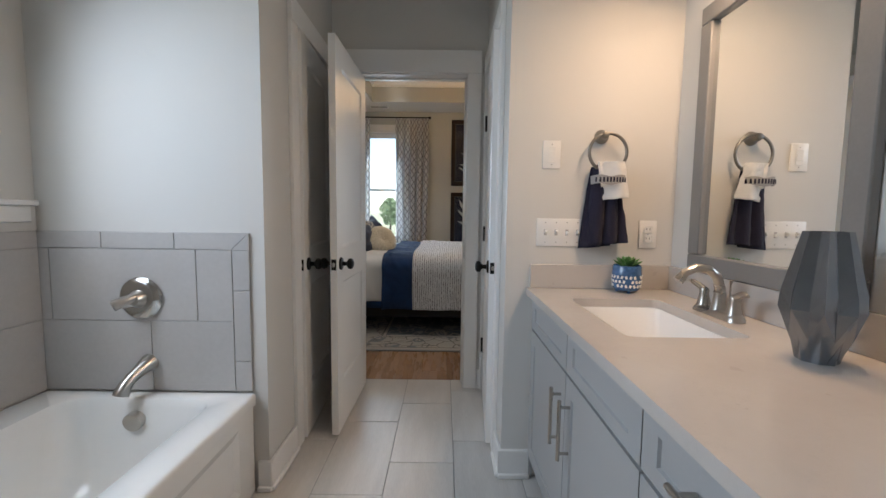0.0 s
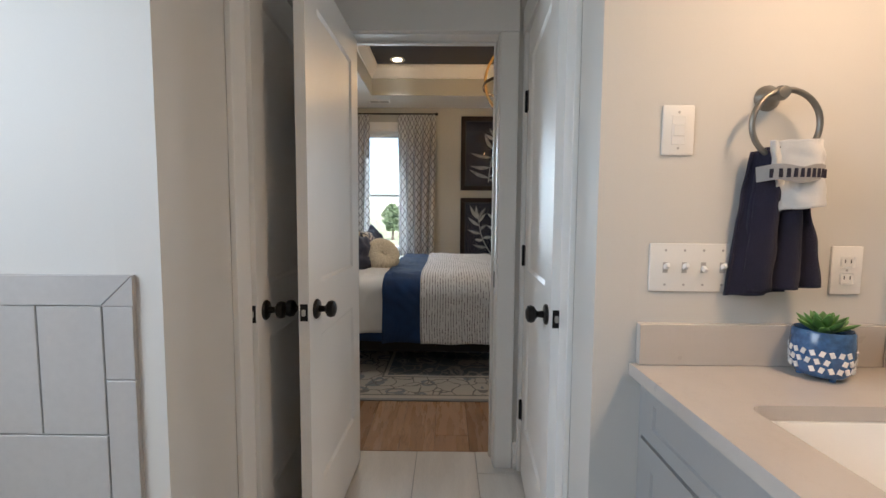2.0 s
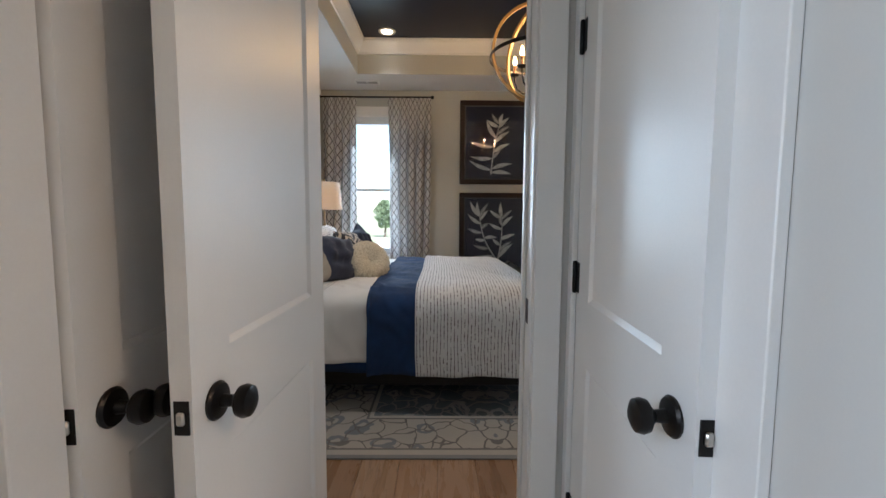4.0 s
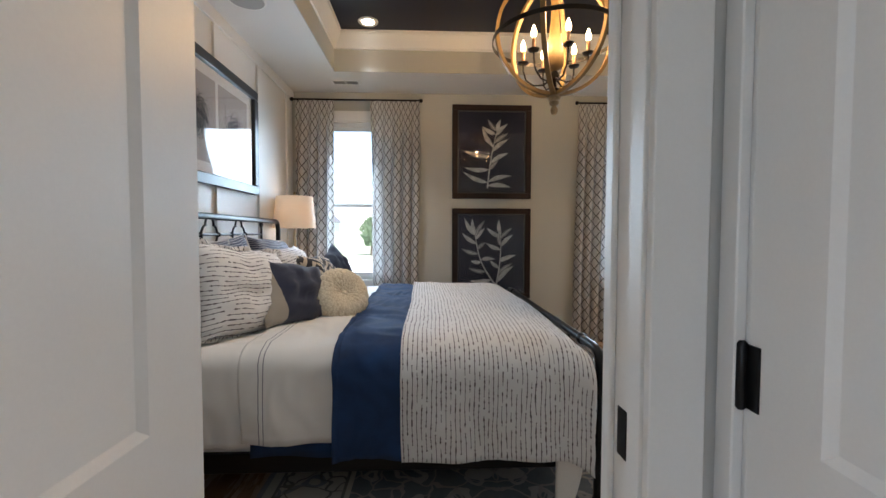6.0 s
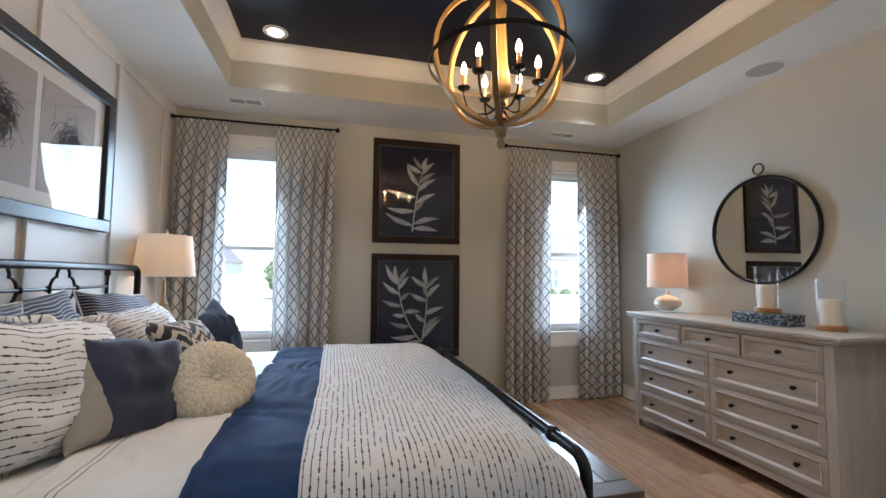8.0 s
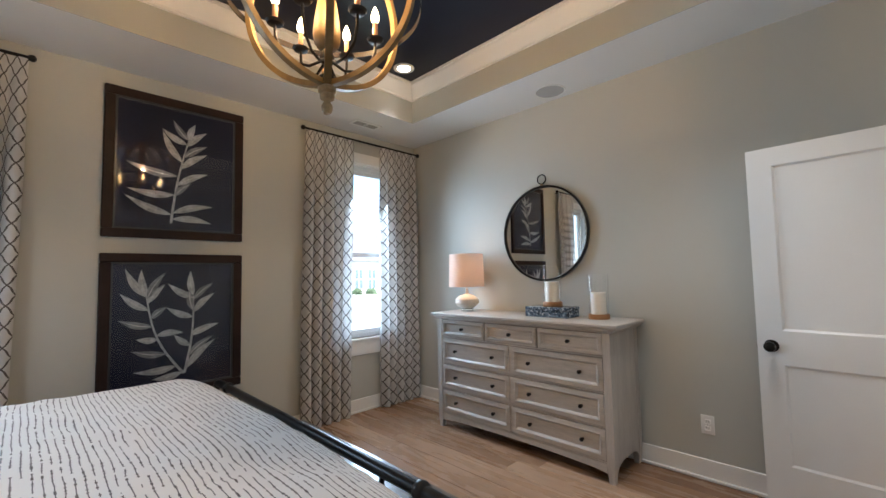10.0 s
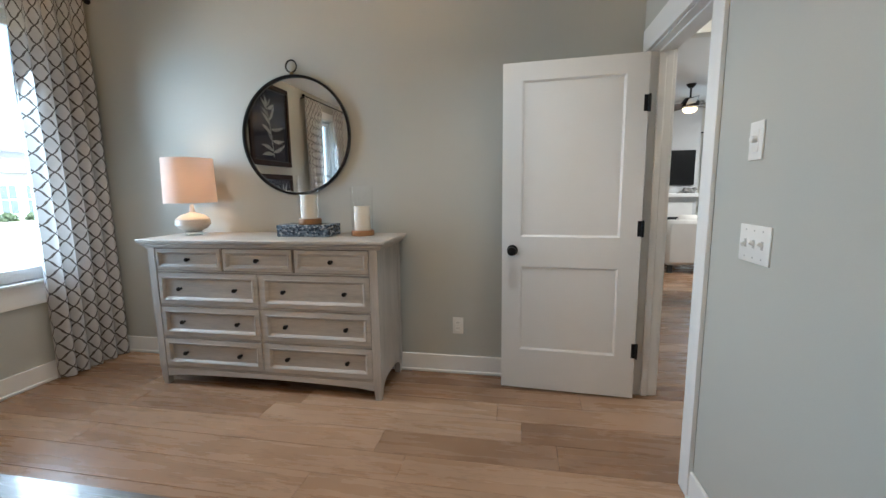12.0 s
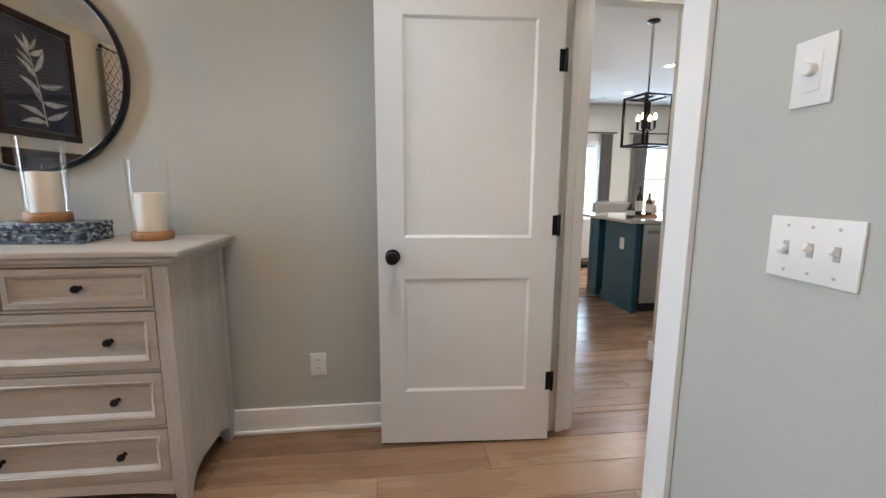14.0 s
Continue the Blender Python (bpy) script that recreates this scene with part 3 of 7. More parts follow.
def rug_mat(hx, hy):
    m, nt, b = shader("faded_oriental_rug")
    tc = nt.nodes.new("ShaderNodeTexCoord")
    sep = nt.nodes.new("ShaderNodeSeparateXYZ")
    nt.links.new(tc.outputs["Object"], sep.inputs[0])
    ax, ay = math_node(nt, "ABSOLUTE", sep.outputs[0]), math_node(nt, "ABSOLUTE", sep.outputs[1])
    d = math_node(nt, "MINIMUM", math_node(nt, "SUBTRACT", hx, ax), math_node(nt, "SUBTRACT", hy, ay))
    mirrored = vec(nt, ax, ay)
    warp = nt.nodes.new("ShaderNodeVectorMath")
    warp.operation = "ADD"
    nz = node(nt, "ShaderNodeTexNoise", Scale=5.0, Detail=2.0)
    nt.links.new(mirrored, nz.inputs["Vector"])
    sc = nt.nodes.new("ShaderNodeVectorMath")
    sc.operation = "SCALE"
    sc.inputs["Scale"].default_value = 0.22
    nt.links.new(nz.outputs["Color"], sc.inputs[0])
    nt.links.new(mirrored, warp.inputs[0])
    nt.links.new(sc.outputs[0], warp.inputs[1])
    vor = node(nt, "ShaderNodeTexVoronoi", Scale=5.2)
    vor.feature = "F1"
    nt.links.new(warp.outputs[0], vor.inputs["Vector"])
    edge = node(nt, "ShaderNodeTexVoronoi", Scale=7.5)
    edge.feature = "DISTANCE_TO_EDGE"
    nt.links.new(warp.outputs[0], edge.inputs["Vector"])
    vine = math_node(nt, "LESS_THAN", edge.outputs["Distance"], 0.035)
    petal = math_node(nt, "LESS_THAN", math_node(nt, "ABSOLUTE", math_node(nt, "SUBTRACT", vor.outputs["Distance"], 0.28)), 0.07)
    worn = noise_of(nt, tc.outputs["Object"], 11, 5, 0.7)
    field = mix(nt, petal, (0.075, 0.095, 0.12), (0.34, 0.32, 0.29))
    field = mix(nt, vine, field, (0.28, 0.26, 0.23))
    border = mix(nt, petal, (0.42, 0.37, 0.31), (0.15, 0.16, 0.18))
    border = mix(nt, vine, border, (0.10, 0.085, 0.08))
    col = mix(nt, math_node(nt, "GREATER_THAN", d, 0.44), border, field)
    for lo, hi, c in ((0.40, 0.415, (0.10, 0.09, 0.09)), (0.415, 0.44, (0.45, 0.40, 0.34)), (0.075, 0.09, (0.10, 0.09, 0.09)), (0.03, 0.075, (0.44, 0.39, 0.33)), (-1, 0.03, (0.17, 0.17, 0.18))):
        band_on = math_node(nt, "MULTIPLY", math_node(nt, "GREATER_THAN", d, lo), math_node(nt, "LESS_THAN", d, hi))
        col = mix(nt, band_on, col, c)
    col = mix(nt, math_node(nt, "MULTIPLY", worn, 0.45), col, (0.30, 0.285, 0.265))
    nt.links.new(col, b.inputs["Base Color"])
    b.inputs["Roughness"].default_value = 0.95
    bump(nt, noise_of(nt, tc.outputs["Object"], 350, 3), 0.5, 0.003, b)
    return m



# ---------------------------------------------------------------- joinery


def panelled(bm, w, h, t, holes, m, depth=0.008, slope=0.012, both=True, back=True):
    """A slab w wide (local x), t thick (y) and h high (z) with sunk panels (x0, x1, z0, z1)."""
    def quad(*p):
        bm.faces.new([bm.verts.new(m @ Vector(q)) for q in p])
    for v, inward in ((0.0, 1), (t, -1)):
        sunk = holes if (both or v == 0.0) else []
        us = sorted({0, w, *(a for q in sunk for a in q[:2])})
        zs = sorted({0, h, *(a for q in sunk for a in q[2:])})
        for a, b in zip(us, us[1:]):
            for c, d in zip(zs, zs[1:]):
                if any(p <= (a + b) / 2 <= q and r <= (c + d) / 2 <= s for p, q, r, s in sunk):
                    continue
                quad((a, v, c), (b, v, c), (b, v, d), (a, v, d))
        for p, q, r, s in sunk:
            k, e = v + inward * depth, slope
            o = ((p, v, r), (q, v, r), (q, v, s), (p, v, s))
            n = ((p + e, k, r + e), (q - e, k, r + e), (q - e, k, s - e), (p + e, k, s - e))
            quad(*n)
            for i in range(4):
                j = (i + 1) % 4
                quad(o[i], o[j], n[j], n[i])
    quad((0, 0, 0), (0, t, 0), (0, t, h), (0, 0, h))
    quad((w, 0, 0), (w, t, 0), (w, t, h), (w, 0, h))
    quad((0, 0, 0), (w, 0, 0), (w, t, 0), (0, t, 0))
    quad((0, 0, h), (w, 0, h), (w, t, h), (0, t, h))
    bmesh.ops.remove_doubles(bm, verts=bm.verts, dist=1e-5)
    return bm


KNOB = [(0, 0), (0.033, 0), (0.034, 0.004), (0.030, 0.009), (0.012, 0.012), (0.010, 0.03), (0.016, 0.036), (0.026, 0.042), (0.029, 0.052), (0.026, 0.062), (0.014, 0.068), (0, 0.069)]


def two_panel_door(name, hinge, angle, w, label, knuckle, h=2.033, t=0.035, number=True):
    """A two-panel door on its hinges; it reaches from hinge along the angle; knuckle: the side (0 or 1) of the hinge pins."""
    m = pose(hinge[0], hinge[1], 0.012, 0, 0, angle)
    door = thing(name, (hinge[0], hinge[1], 0.012), label, "door")
    s = 0.115 if w > 0.65 else 0.10
    part("slab", panelled(bmesh.new(), w, h, t, [(s, w - s, 0.26, 0.80), (s, w - s, 0.985, 1.905)], m), "white", door, smooth=None)
    for side in (0, 1):
        r = Matrix.Rotation(radians(90 if side == 0 else -90), 4, "X")
        at = m @ Vector((w - 0.065, 0 if side == 0 else t, 0.90))
        turn = m.to_3x3().to_4x4() @ r
        part("door_knob", lathe(bmesh.new(), at, KNOB, 20, turn), "bronze", door, "round oil-rubbed black knob")
    bm = bmesh.new()
    box(bm, w - 0.001, w + 0.0015, 0.005, t - 0.005, 0.872, 0.928, 0.0006, m)
    latch = part("latch_plate", bm, "bronze", door, "black latch plate")
    part("bolt", box(bmesh.new(), w, w + 0.008, 0.011, t - 0.011, 0.889, 0.911, 0.003, m), "nickel", latch)
    for z in (0.30, 1.04, 1.74):
        bm = bmesh.new()
        v = 0.0 if knuckle == 0 else t
        out = -1 if knuckle == 0 else 1
        a = m @ Vector((-0.006, v + out * 0.006, z - 0.045))
        lathe(bm, a, [(0, -0.004), (0.004, -0.004), (0.0075, 0), (0.0075, 0.09), (0.004, 0.094), (0, 0.094)], 10)
        y0, y1 = sorted((v - 0.0005 * out, v + 0.0025 * out))
        box(bm, -0.004, 0.022, y0, y1, z - 0.045, z + 0.045, 0.0005, m)
        part("hinge", bm, "black", door, "black butt hinge")
    return door


two_panel_door("bathroom_door", (0.067, 3.795), -91.3, 0.682, "white two-panel door standing open into the passage", 0)
two_panel_door("closet_door", (-0.137, 3.705), -87.0, 0.622, "white two-panel closet door standing ajar", 1)
two_panel_door("linen_door", (0.893, 3.7105), -93.6, 0.655, "white two-panel linen closet door, slightly open", 0)
two_panel_door("bedroom_door", (3.33, 3.900), 86.5, 0.80, "white two-panel bedroom door swung fully open", 1, h=2.008)


def doorway(name, axis, a0, a1, b0, b1, head, sides, group, wide=0.085, top=0.11, stop=None):
    """The white jambs and casings of a doorway: clear width a0 to a1, wall faces b0 and b1; sides: the faces that have casing."""
    def put(p, q, r, s, z0, z1, bevel=0.002):
        return box(bmesh.new(), *((p, q, r, s) if axis == "x" else (r, s, p, q)), z0, z1, bevel)
    d = thing(name, ((a0 + a1) / 2, (b0 + b1) / 2, 0) if axis == "x" else ((b0 + b1) / 2, (a0 + a1) / 2, 0), "white painted door frame with flat casing", "door frame", group, "structure")
    j = 0.02
    part("jamb", put(a0 - j, a0, b0, b1, 0, head), "white", d)
    part("jamb", put(a1, a1 + j, b0, b1, 0, head), "white", d)
    part("head_jamb", put(a0 - j, a1 + j, b0, b1, head, head + j), "white", d)
    if stop:
        s0, s1 = stop
        part("door_stop", put(a0, a0 + 0.011, s0, s1, 0, head, 0.003), "white", d)
        part("door_stop", put(a1 - 0.011, a1, s0, s1, 0, head, 0.003), "white", d)
        part("door_stop", put(a0 + 0.011, a1 - 0.011, s0, s1, head - 0.011, head, 0.003), "white", d)
    for face, out, lo, hi in sides:
        r, s = sorted((face + out * 0.0005, face + out * 0.018))
        r2, s2 = sorted((face + out * 0.0005, face + out * 0.022))
        part("casing", put(a0 - 0.006 - lo, a0 - 0.006, r, s, 0, head + 0.006), "white", d)
        part("casing", put(a1 + 0.006, a1 + 0.006 + hi, r, s, 0, head + 0.006), "white", d)
        part("head_casing", put(a0 - 0.006 - lo, a1 + 0.006 + hi, r2, s2, head + 0.006, head + 0.006 + top), "white", d)
    return d


door_1 = doorway("door_frame_1", "x", 0.040, 0.764, 3.76, 3.88, 2.065, [(3.76, -1, 0.085, 0.085), (3.88, 1, 0.09, 0.09)], "door frames", top=0.14, stop=(3.835, 3.865))
part("strike_plate", box(bmesh.new(), 0.7625, 0.7655, 3.795, 3.825, 0.885, 0.965, 0.0006), "bronze", door_1, "black strike plate")
door_2 = doorway("door_frame_2", "y", 3.085, 3.705, HLX - 0.10, HLX, 2.052, [(HLX, 1, 0.085, 0.045)], "door frames", top=0.11, stop=(HLX - 0.075, HLX - 0.041))
door_3 = doorway("door_frame_3", "y", 3.062, 3.712, HRX, HRX + 0.10, 2.052, [(HRX, -1, 0.085, 0.035)], "door frames", top=0.11, stop=(HRX + 0.040, HRX + 0.075))
door_4 = doorway("door_frame_4", "x", 2.57, 3.37, 3.76, 3.88, 2.042, [(3.88, 1, 0.095, 0.085), (3.76, -1, 0.09, 0.09)], "door frames", top=0.13, stop=(3.80, 3.84))


def baseboard(name, axis, a0, a1, face, out, h=0.13):
    bm = bmesh.new()
    for lo, hi, t in ((0.0, h, 0.015), (0.0, 0.02, 0.027)):
        r, s = sorted((face + out * 0.0005, face + out * t))
        box(bm, *((a0, a1, r, s) if axis == "x" else (r, s, a0, a1)), lo, hi, 0.004)
    return solid(name, bm, "white", "white painted baseboard with shoe moulding", "baseboard")


baseboard("baseboard_north", "x", WX, EX, NY, -1)
baseboard("baseboard_east", "y", SY, NY - 0.02, EX, -1)
baseboard("baseboard_south", "x", 0.862, 2.467, SY, 1)
baseboard("baseboard_south_end", "x", WX, -0.058, SY, 1)
baseboard("baseboard_west", "y", SY + 0.02, NY - 0.02, WX, 1)
baseboard("baseboard_passage_left", "y", TUBY - 0.014, 2.993, HLX, 1)
baseboard("baseboard_tub_end", "x", -0.145, HLX + 0.014, TUBY, -1)
baseboard("baseboard_passage_right", "y", TOWELY - 0.014, 2.970, HRX, -1)
baseboard("baseboard_towel", "x", HRX - 0.014, 1.02, TOWELY, -1)
baseboard("baseboard_passage_end", "x", 0.857, HRX, SY - 0.12, -1)

# ---------------------------------------------------------------- bathtub
TUB = (-1.012, -0.145, 1.17, 2.688, 0.43)
tub = thing("bathtub", (-0.58, 1.93, 0), "glossy white alcove bathtub with a panelled apron", "bathtub")


def rounded(x0, x1, y0, y1, r, z, n=10):
    out = []
    for cx, cy, a in ((x1 - r, y1 - r, 0), (x0 + r, y1 - r, 90), (x0 + r, y0 + r, 180), (x1 - r, y0 + r, 270)):
        for i in range(n + 1):
            t = radians(a + 90 * i / n)
            out.append((cx + r * math.cos(t), cy + r * math.sin(t), z))
    return out


def loft(bm, rings, floor_cap=True):
    rows = [[bm.verts.new(p) for p in ring] for ring in rings]
    n = len(rows[0])
    for a, b in zip(rows, rows[1:]):
        for i in range(n):
            bm.faces.new((a[i], a[(i + 1) % n], b[(i + 1) % n], b[i]))
    if floor_cap:
        bm.faces.new(rows[-1])
    return rows


x0, x1, y0, y1, rim = TUB
bm = bmesh.new()
loft(bm, [rounded(x0, x1, y0, y1, 0.004, rim - 0.05), rounded(x0, x1, y0, y1, 0.004, rim - 0.012), rounded(x0 + 0.002, x1 - 0.004, y0 + 0.002, y1 - 0.002, 0.006, rim - 0.003), rounded(x0 + 0.01, x1 - 0.012, y0 + 0.01, y1 - 0.01, 0.01, rim),
          rounded(-0.865, -0.270, 1.31, 2.625, 0.085, rim), rounded(-0.861, -0.276, 1.315, 2.620, 0.085, rim - 0.006), rounded(-0.852, -0.286, 1.33, 2.606, 0.09, rim - 0.03),
          rounded(-0.84, -0.30, 1.38, 2.585, 0.10, rim - 0.14), rounded(-0.825, -0.315, 1.45, 2.56, 0.11, rim - 0.25), rounded(-0.80, -0.34, 1.52, 2.53, 0.12, rim - 0.32), rounded(-0.75, -0.39, 1.60, 2.47, 0.12, rim - 0.345)])
part("basin", bm, "tub", tub, smooth=50)
m = Matrix.Translation((x1 - 0.014, y0, 0.0)) @ Matrix.Rotation(radians(90), 4, "Z")
part("apron", panelled(bmesh.new(), y1 - y0, rim - 0.05, 0.02, [(0.12, y1 - y0 - 0.12, 0.07, rim - 0.10)], m, 0.01, 0.03, both=False), "tub", tub, smooth=None)
bm = bmesh.new()
lathe(bm, (-0.578, 2.582, 0.352), [(0, 0.014), (0.030, 0.014), (0.036, 0.010), (0.037, 0.0), (0.037, -0.02)], 28, Matrix.Rotation(radians(98), 4, "X"))
part("overflow_plate", bm, "nickel", tub, "brushed nickel overflow plate")
bm = bmesh.new()
lathe(bm, (-0.575, 2.36, rim - 0.345), [(0.034, 0.001), (0.034, 0.004), (0.028, 0.006), (0.012, 0.004), (0, 0.004)], 24)
part("drain", bm, "nickel", tub)

valve = thing("tub_valve", (-0.60, 2.685, 0.822), "round brushed nickel tub valve with a lever, on grey tile", "faucet")
out_y = Matrix.Rotation(radians(90), 4, "X")
part("plate", lathe(bmesh.new(), (-0.60, 2.686, 0.822), [(0.086, 0), (0.087, 0.004), (0.080, 0.012), (0.060, 0.017), (0.045, 0.019), (0, 0.019)], 36, out_y), "chrome", valve)
part("sleeve", lathe(bmesh.new(), (-0.60, 2.668, 0.822), [(0.036, 0), (0.034, 0.010), (0.026, 0.022), (0.022, 0.030), (0, 0.032)], 28, out_y), "nickel", valve)
bm = bmesh.new()
tube(bm, [(-0.590, 2.662, 0.836), (-0.604, 2.642, 0.830), (-0.622, 2.618, 0.820), (-0.643, 2.592, 0.808)], [0.017, 0.018, 0.020, 0.022], 18)
tube(bm, [(-0.598, 2.655, 0.806), (-0.616, 2.634, 0.804), (-0.634, 2.606, 0.806)], [0.010, 0.010, 0.012], 10)
part("lever", bm, "nickel", valve)
spout = thing("tub_spout", (-0.575, 2.686, 0.55), "brushed nickel tub spout with a diverter knob", "faucet")
bm = bmesh.new()
tube(bm, [(-0.575, 2.686, 0.556), (-0.576, 2.680, 0.555), (-0.580, 2.655, 0.546), (-0.588, 2.622, 0.530), (-0.595, 2.595, 0.514), (-0.601, 2.578, 0.496), (-0.606, 2.568, 0.478), (-0.608, 2.564, 0.466)], [0.036, 0.035, 0.029, 0.024, 0.0225, 0.024, 0.027, 0.028], 20)
part("body", bm, "nickel", spout)
part("diverter", lathe(bmesh.new(), (-0.598, 2.590, 0.518), [(0, 0), (0.009, 0), (0.006, 0.010), (0.006, 0.018), (0.004, 0.022), (0, 0.023)], 12), "nickel", spout)

# ---------------------------------------------------------------- tub tiles
TG = 0.0035


def wall_tiles(name, rows, face, axis, out, label):
    """Tiles on a wall: rows of (a0, a1, z0, z1), 8 mm thick over a grout bed."""
    lo, hi = min(r[0] for r in rows), max(r[1] for r in rows)
    zl, zh = min(r[2] for r in rows), max(r[3] for r in rows)
    r, s = sorted((face + out * 0.0005, face + out * 0.006))
    bed = solid(name, boxes((lo, hi, r, s, zl, zh) if axis == "x" else (r, s, lo, hi, zl, zh)), "wall_grout", label, "wall tiles")
    r, s = sorted((face + out * 0.004, face + out * 0.011))
    for a0, a1, z0, z1 in rows:
        q = (a0 + TG / 2, a1 - TG / 2, r, s, z0 + TG / 2, z1 - TG / 2) if axis == "x" else (r, s, a0 + TG / 2, a1 - TG / 2, z0 + TG / 2, z1 - TG / 2)
        part("tile", box(bmesh.new(), *q, 0.0012), "wall_tile", bed, smooth=None)
    return bed


E0 = -0.158
bed = wall_tiles("tiles_tub_end", [(-0.97, -0.375, 0.727, 1.022), (-1.02, -0.97, 0.727, 1.022), (-0.375, -0.228, 0.727, 1.022), (-1.02, -0.568, 0.432, 0.727), (-0.568, -0.228, 0.432, 0.727),
          (-1.02, -0.755, 1.022, 1.09), (-0.755, -0.46, 1.022, 1.09), (-0.228, E0, 0.855, 1.022), (-0.228, E0, 0.56, 0.855), (-0.228, E0, 0.432, 0.56)], TUBY, "x", -1, "large grey wall tiles with a border course at the tub")
for rows in (((-0.46, 1.022), (-0.228, 1.022), (E0, 1.09), (-0.46, 1.09)), ((-0.228, 1.022), (E0, 1.022), (E0, 1.09))):
    bm = bmesh.new()
    cx, cz = sum(p[0] for p in rows) / len(rows), sum(p[1] for p in rows) / len(rows)
    pts = [(p[0] + (cx - p[0]) * 0.02, p[1] + (cz - p[1]) * 0.04) for p in rows]
    f, b = ([bm.verts.new((x, TUBY + d, z)) for x, z in pts] for d in (-0.011, -0.004))
    bm.faces.new(f), bm.faces.new(b[::-1])
    for i in range(len(pts)):
        j = (i + 1) % len(pts)
        bm.faces.new((f[i], f[j], b[j], b[i]))
    part("tile", bm, "wall_tile", bed, smooth=None)
wall_tiles("tiles_tub_side", [(2.30, 2.689, 0.727, 1.022), (1.70, 2.30, 0.727, 1.022), (1.10, 1.70, 0.727, 1.022), (2.09, 2.689, 0.432, 0.727), (1.49, 2.09, 0.432, 0.727), (1.1, 1.49, 0.432, 0.727),
           (2.39, 2.689, 1.022, 1.09), (2.09, 2.39, 1.022, 1.09), (1.79, 2.09, 1.022, 1.09), (1.49, 1.79, 1.022, 1.09), (1.1, 1.49, 1.022, 1.09)], BWX, "y", 1, "large grey wall tiles along the tub")
win_3 = thing("window_3", (BWX, 1.75, 1.25), "white bathroom window over the bathtub", "window", kind="structure")
part("window_sill", box(bmesh.new(), BWX - 0.13, BWX + 0.035, 1.04, 2.685, 1.19, 1.212, 0.004), "white", win_3)
part("apron", box(bmesh.new(), BWX + 0.0005, BWX + 0.014, 1.06, 2.67, 1.125, 1.19, 0.003), "white", win_3)
for a, b, c, d in ((1.1, 2.4, 1.25, 1.30), (1.1, 2.4, 2.40, 2.45), (1.1, 1.15, 1.30, 2.40), (2.35, 2.4, 1.30, 2.40), (1.73, 1.77, 1.30, 2.40)):
    part("window_frame", box(bmesh.new(), BWX - 0.10, BWX - 0.05, a, b, c, d, 0.003), "vinyl", win_3)
for a, b, c, d in ((2.40, 2.49, 1.212, 2.45), (1.01, 1.10, 1.212, 2.45), (1.01, 2.49, 2.45, 2.55)):
    part("casing", box(bmesh.new(), BWX + 0.0005, BWX + 0.018, a, b, c, d, 0.002), "white", win_3)

# ---------------------------------------------------------------- vanity
van_y = (2.795, 2.285, 1.80, 1.20, 0.60)
VX = 1.012
TOPZ = 0.835


def bar_pull(bm, a, b, stand, r=0.006, over=0.022):
    """A bar handle from a to b on two posts; stand: the way back to the front."""
    a, b, s = Vector(a), Vector(b), Vector(stand)
    d = (b - a).normalized()
    tube(bm, [a - d * over, b + d * over], r, 12)
    for p in (a, b):
        tube(bm, [p, p + s], r * 0.8, 10)
    return bm


def front(parent, name, ya, yb, za, zb, rail=0.055):
    """A shaker front that faces -x, between ya > yb."""
    m = Matrix.Translation((VX, ya - 0.0025, za + 0.0025)) @ Matrix.Rotation(radians(-90), 4, "Z")
    w, h = ya - yb - 0.005, zb - za - 0.005
    return part(name, panelled(bmesh.new(), w, h, 0.019, [(rail, w - rail, min(rail, h * 0.27), h - min(rail, h * 0.27))], m, 0.006, 0.003, both=False), "cabinet", parent, smooth=None)


def vanity_unit(ya, yb, kind):
    u = thing("vanity_cabinet", (1.30, (ya + yb) / 2, 0), "grey shaker vanity cabinet with " + ("a door" if kind != "drawers" else "drawers") + " and nickel pulls", "cabinet", "vanity cabinets")
    part("body", boxes((VX + 0.020, BEX - 0.002, yb + 0.0005, yb + 0.018, 0.10, 0.69), (VX + 0.020, BEX - 0.002, ya - 0.018, ya - 0.0005, 0.10, 0.69), (VX + 0.020, BEX - 0.02, yb + 0.018, ya - 0.018, 0.10, 0.118), (BEX - 0.02, BEX - 0.002, yb + 0.018, ya - 0.018, 0.10, TOPZ), (VX + 0.020, VX + 0.038, yb + 0.018, ya - 0.018, 0.118, TOPZ)), "cabinet", u)
    # near-black sheet: the shade in the gaps between the fronts, put into colour
    part("joint_backing", boxes((VX + 0.0193, VX + 0.0198, yb + 0.0005, ya - 0.0005, 0.112, 0.828)), "dark_gap", u, "dark sheet that stands in for shade between the fronts")
    part("toe_kick", boxes((VX + 0.08, VX + 0.095, yb, ya, 0.0, 0.10)), "dark_gap", u)
    if kind == "drawers":
        for za, zb in ((0.69, 0.825), (0.44, 0.685), (0.115, 0.435)):
            f = front(u, "drawer", ya, yb, za, zb)
            z = (za + zb) / 2
            part("pull", bar_pull(bmesh.new(), (VX - 0.032, ya - 0.17, z), (VX - 0.032, yb + 0.17, z), (0.033, 0, 0)), "nickel", f, "brushed nickel bar pull")
    else:
        front(u, "false_drawer", ya, yb, 0.69, 0.825)
        f = front(u, "door", ya, yb, 0.115, 0.685)
        y = yb + 0.045 if kind == "near" else ya - 0.05
        part("pull", bar_pull(bmesh.new(), (VX - 0.032, y, 0.455), (VX - 0.032, y, 0.60), (0.033, 0, 0)), "nickel", f, "brushed nickel bar pull")
    return u


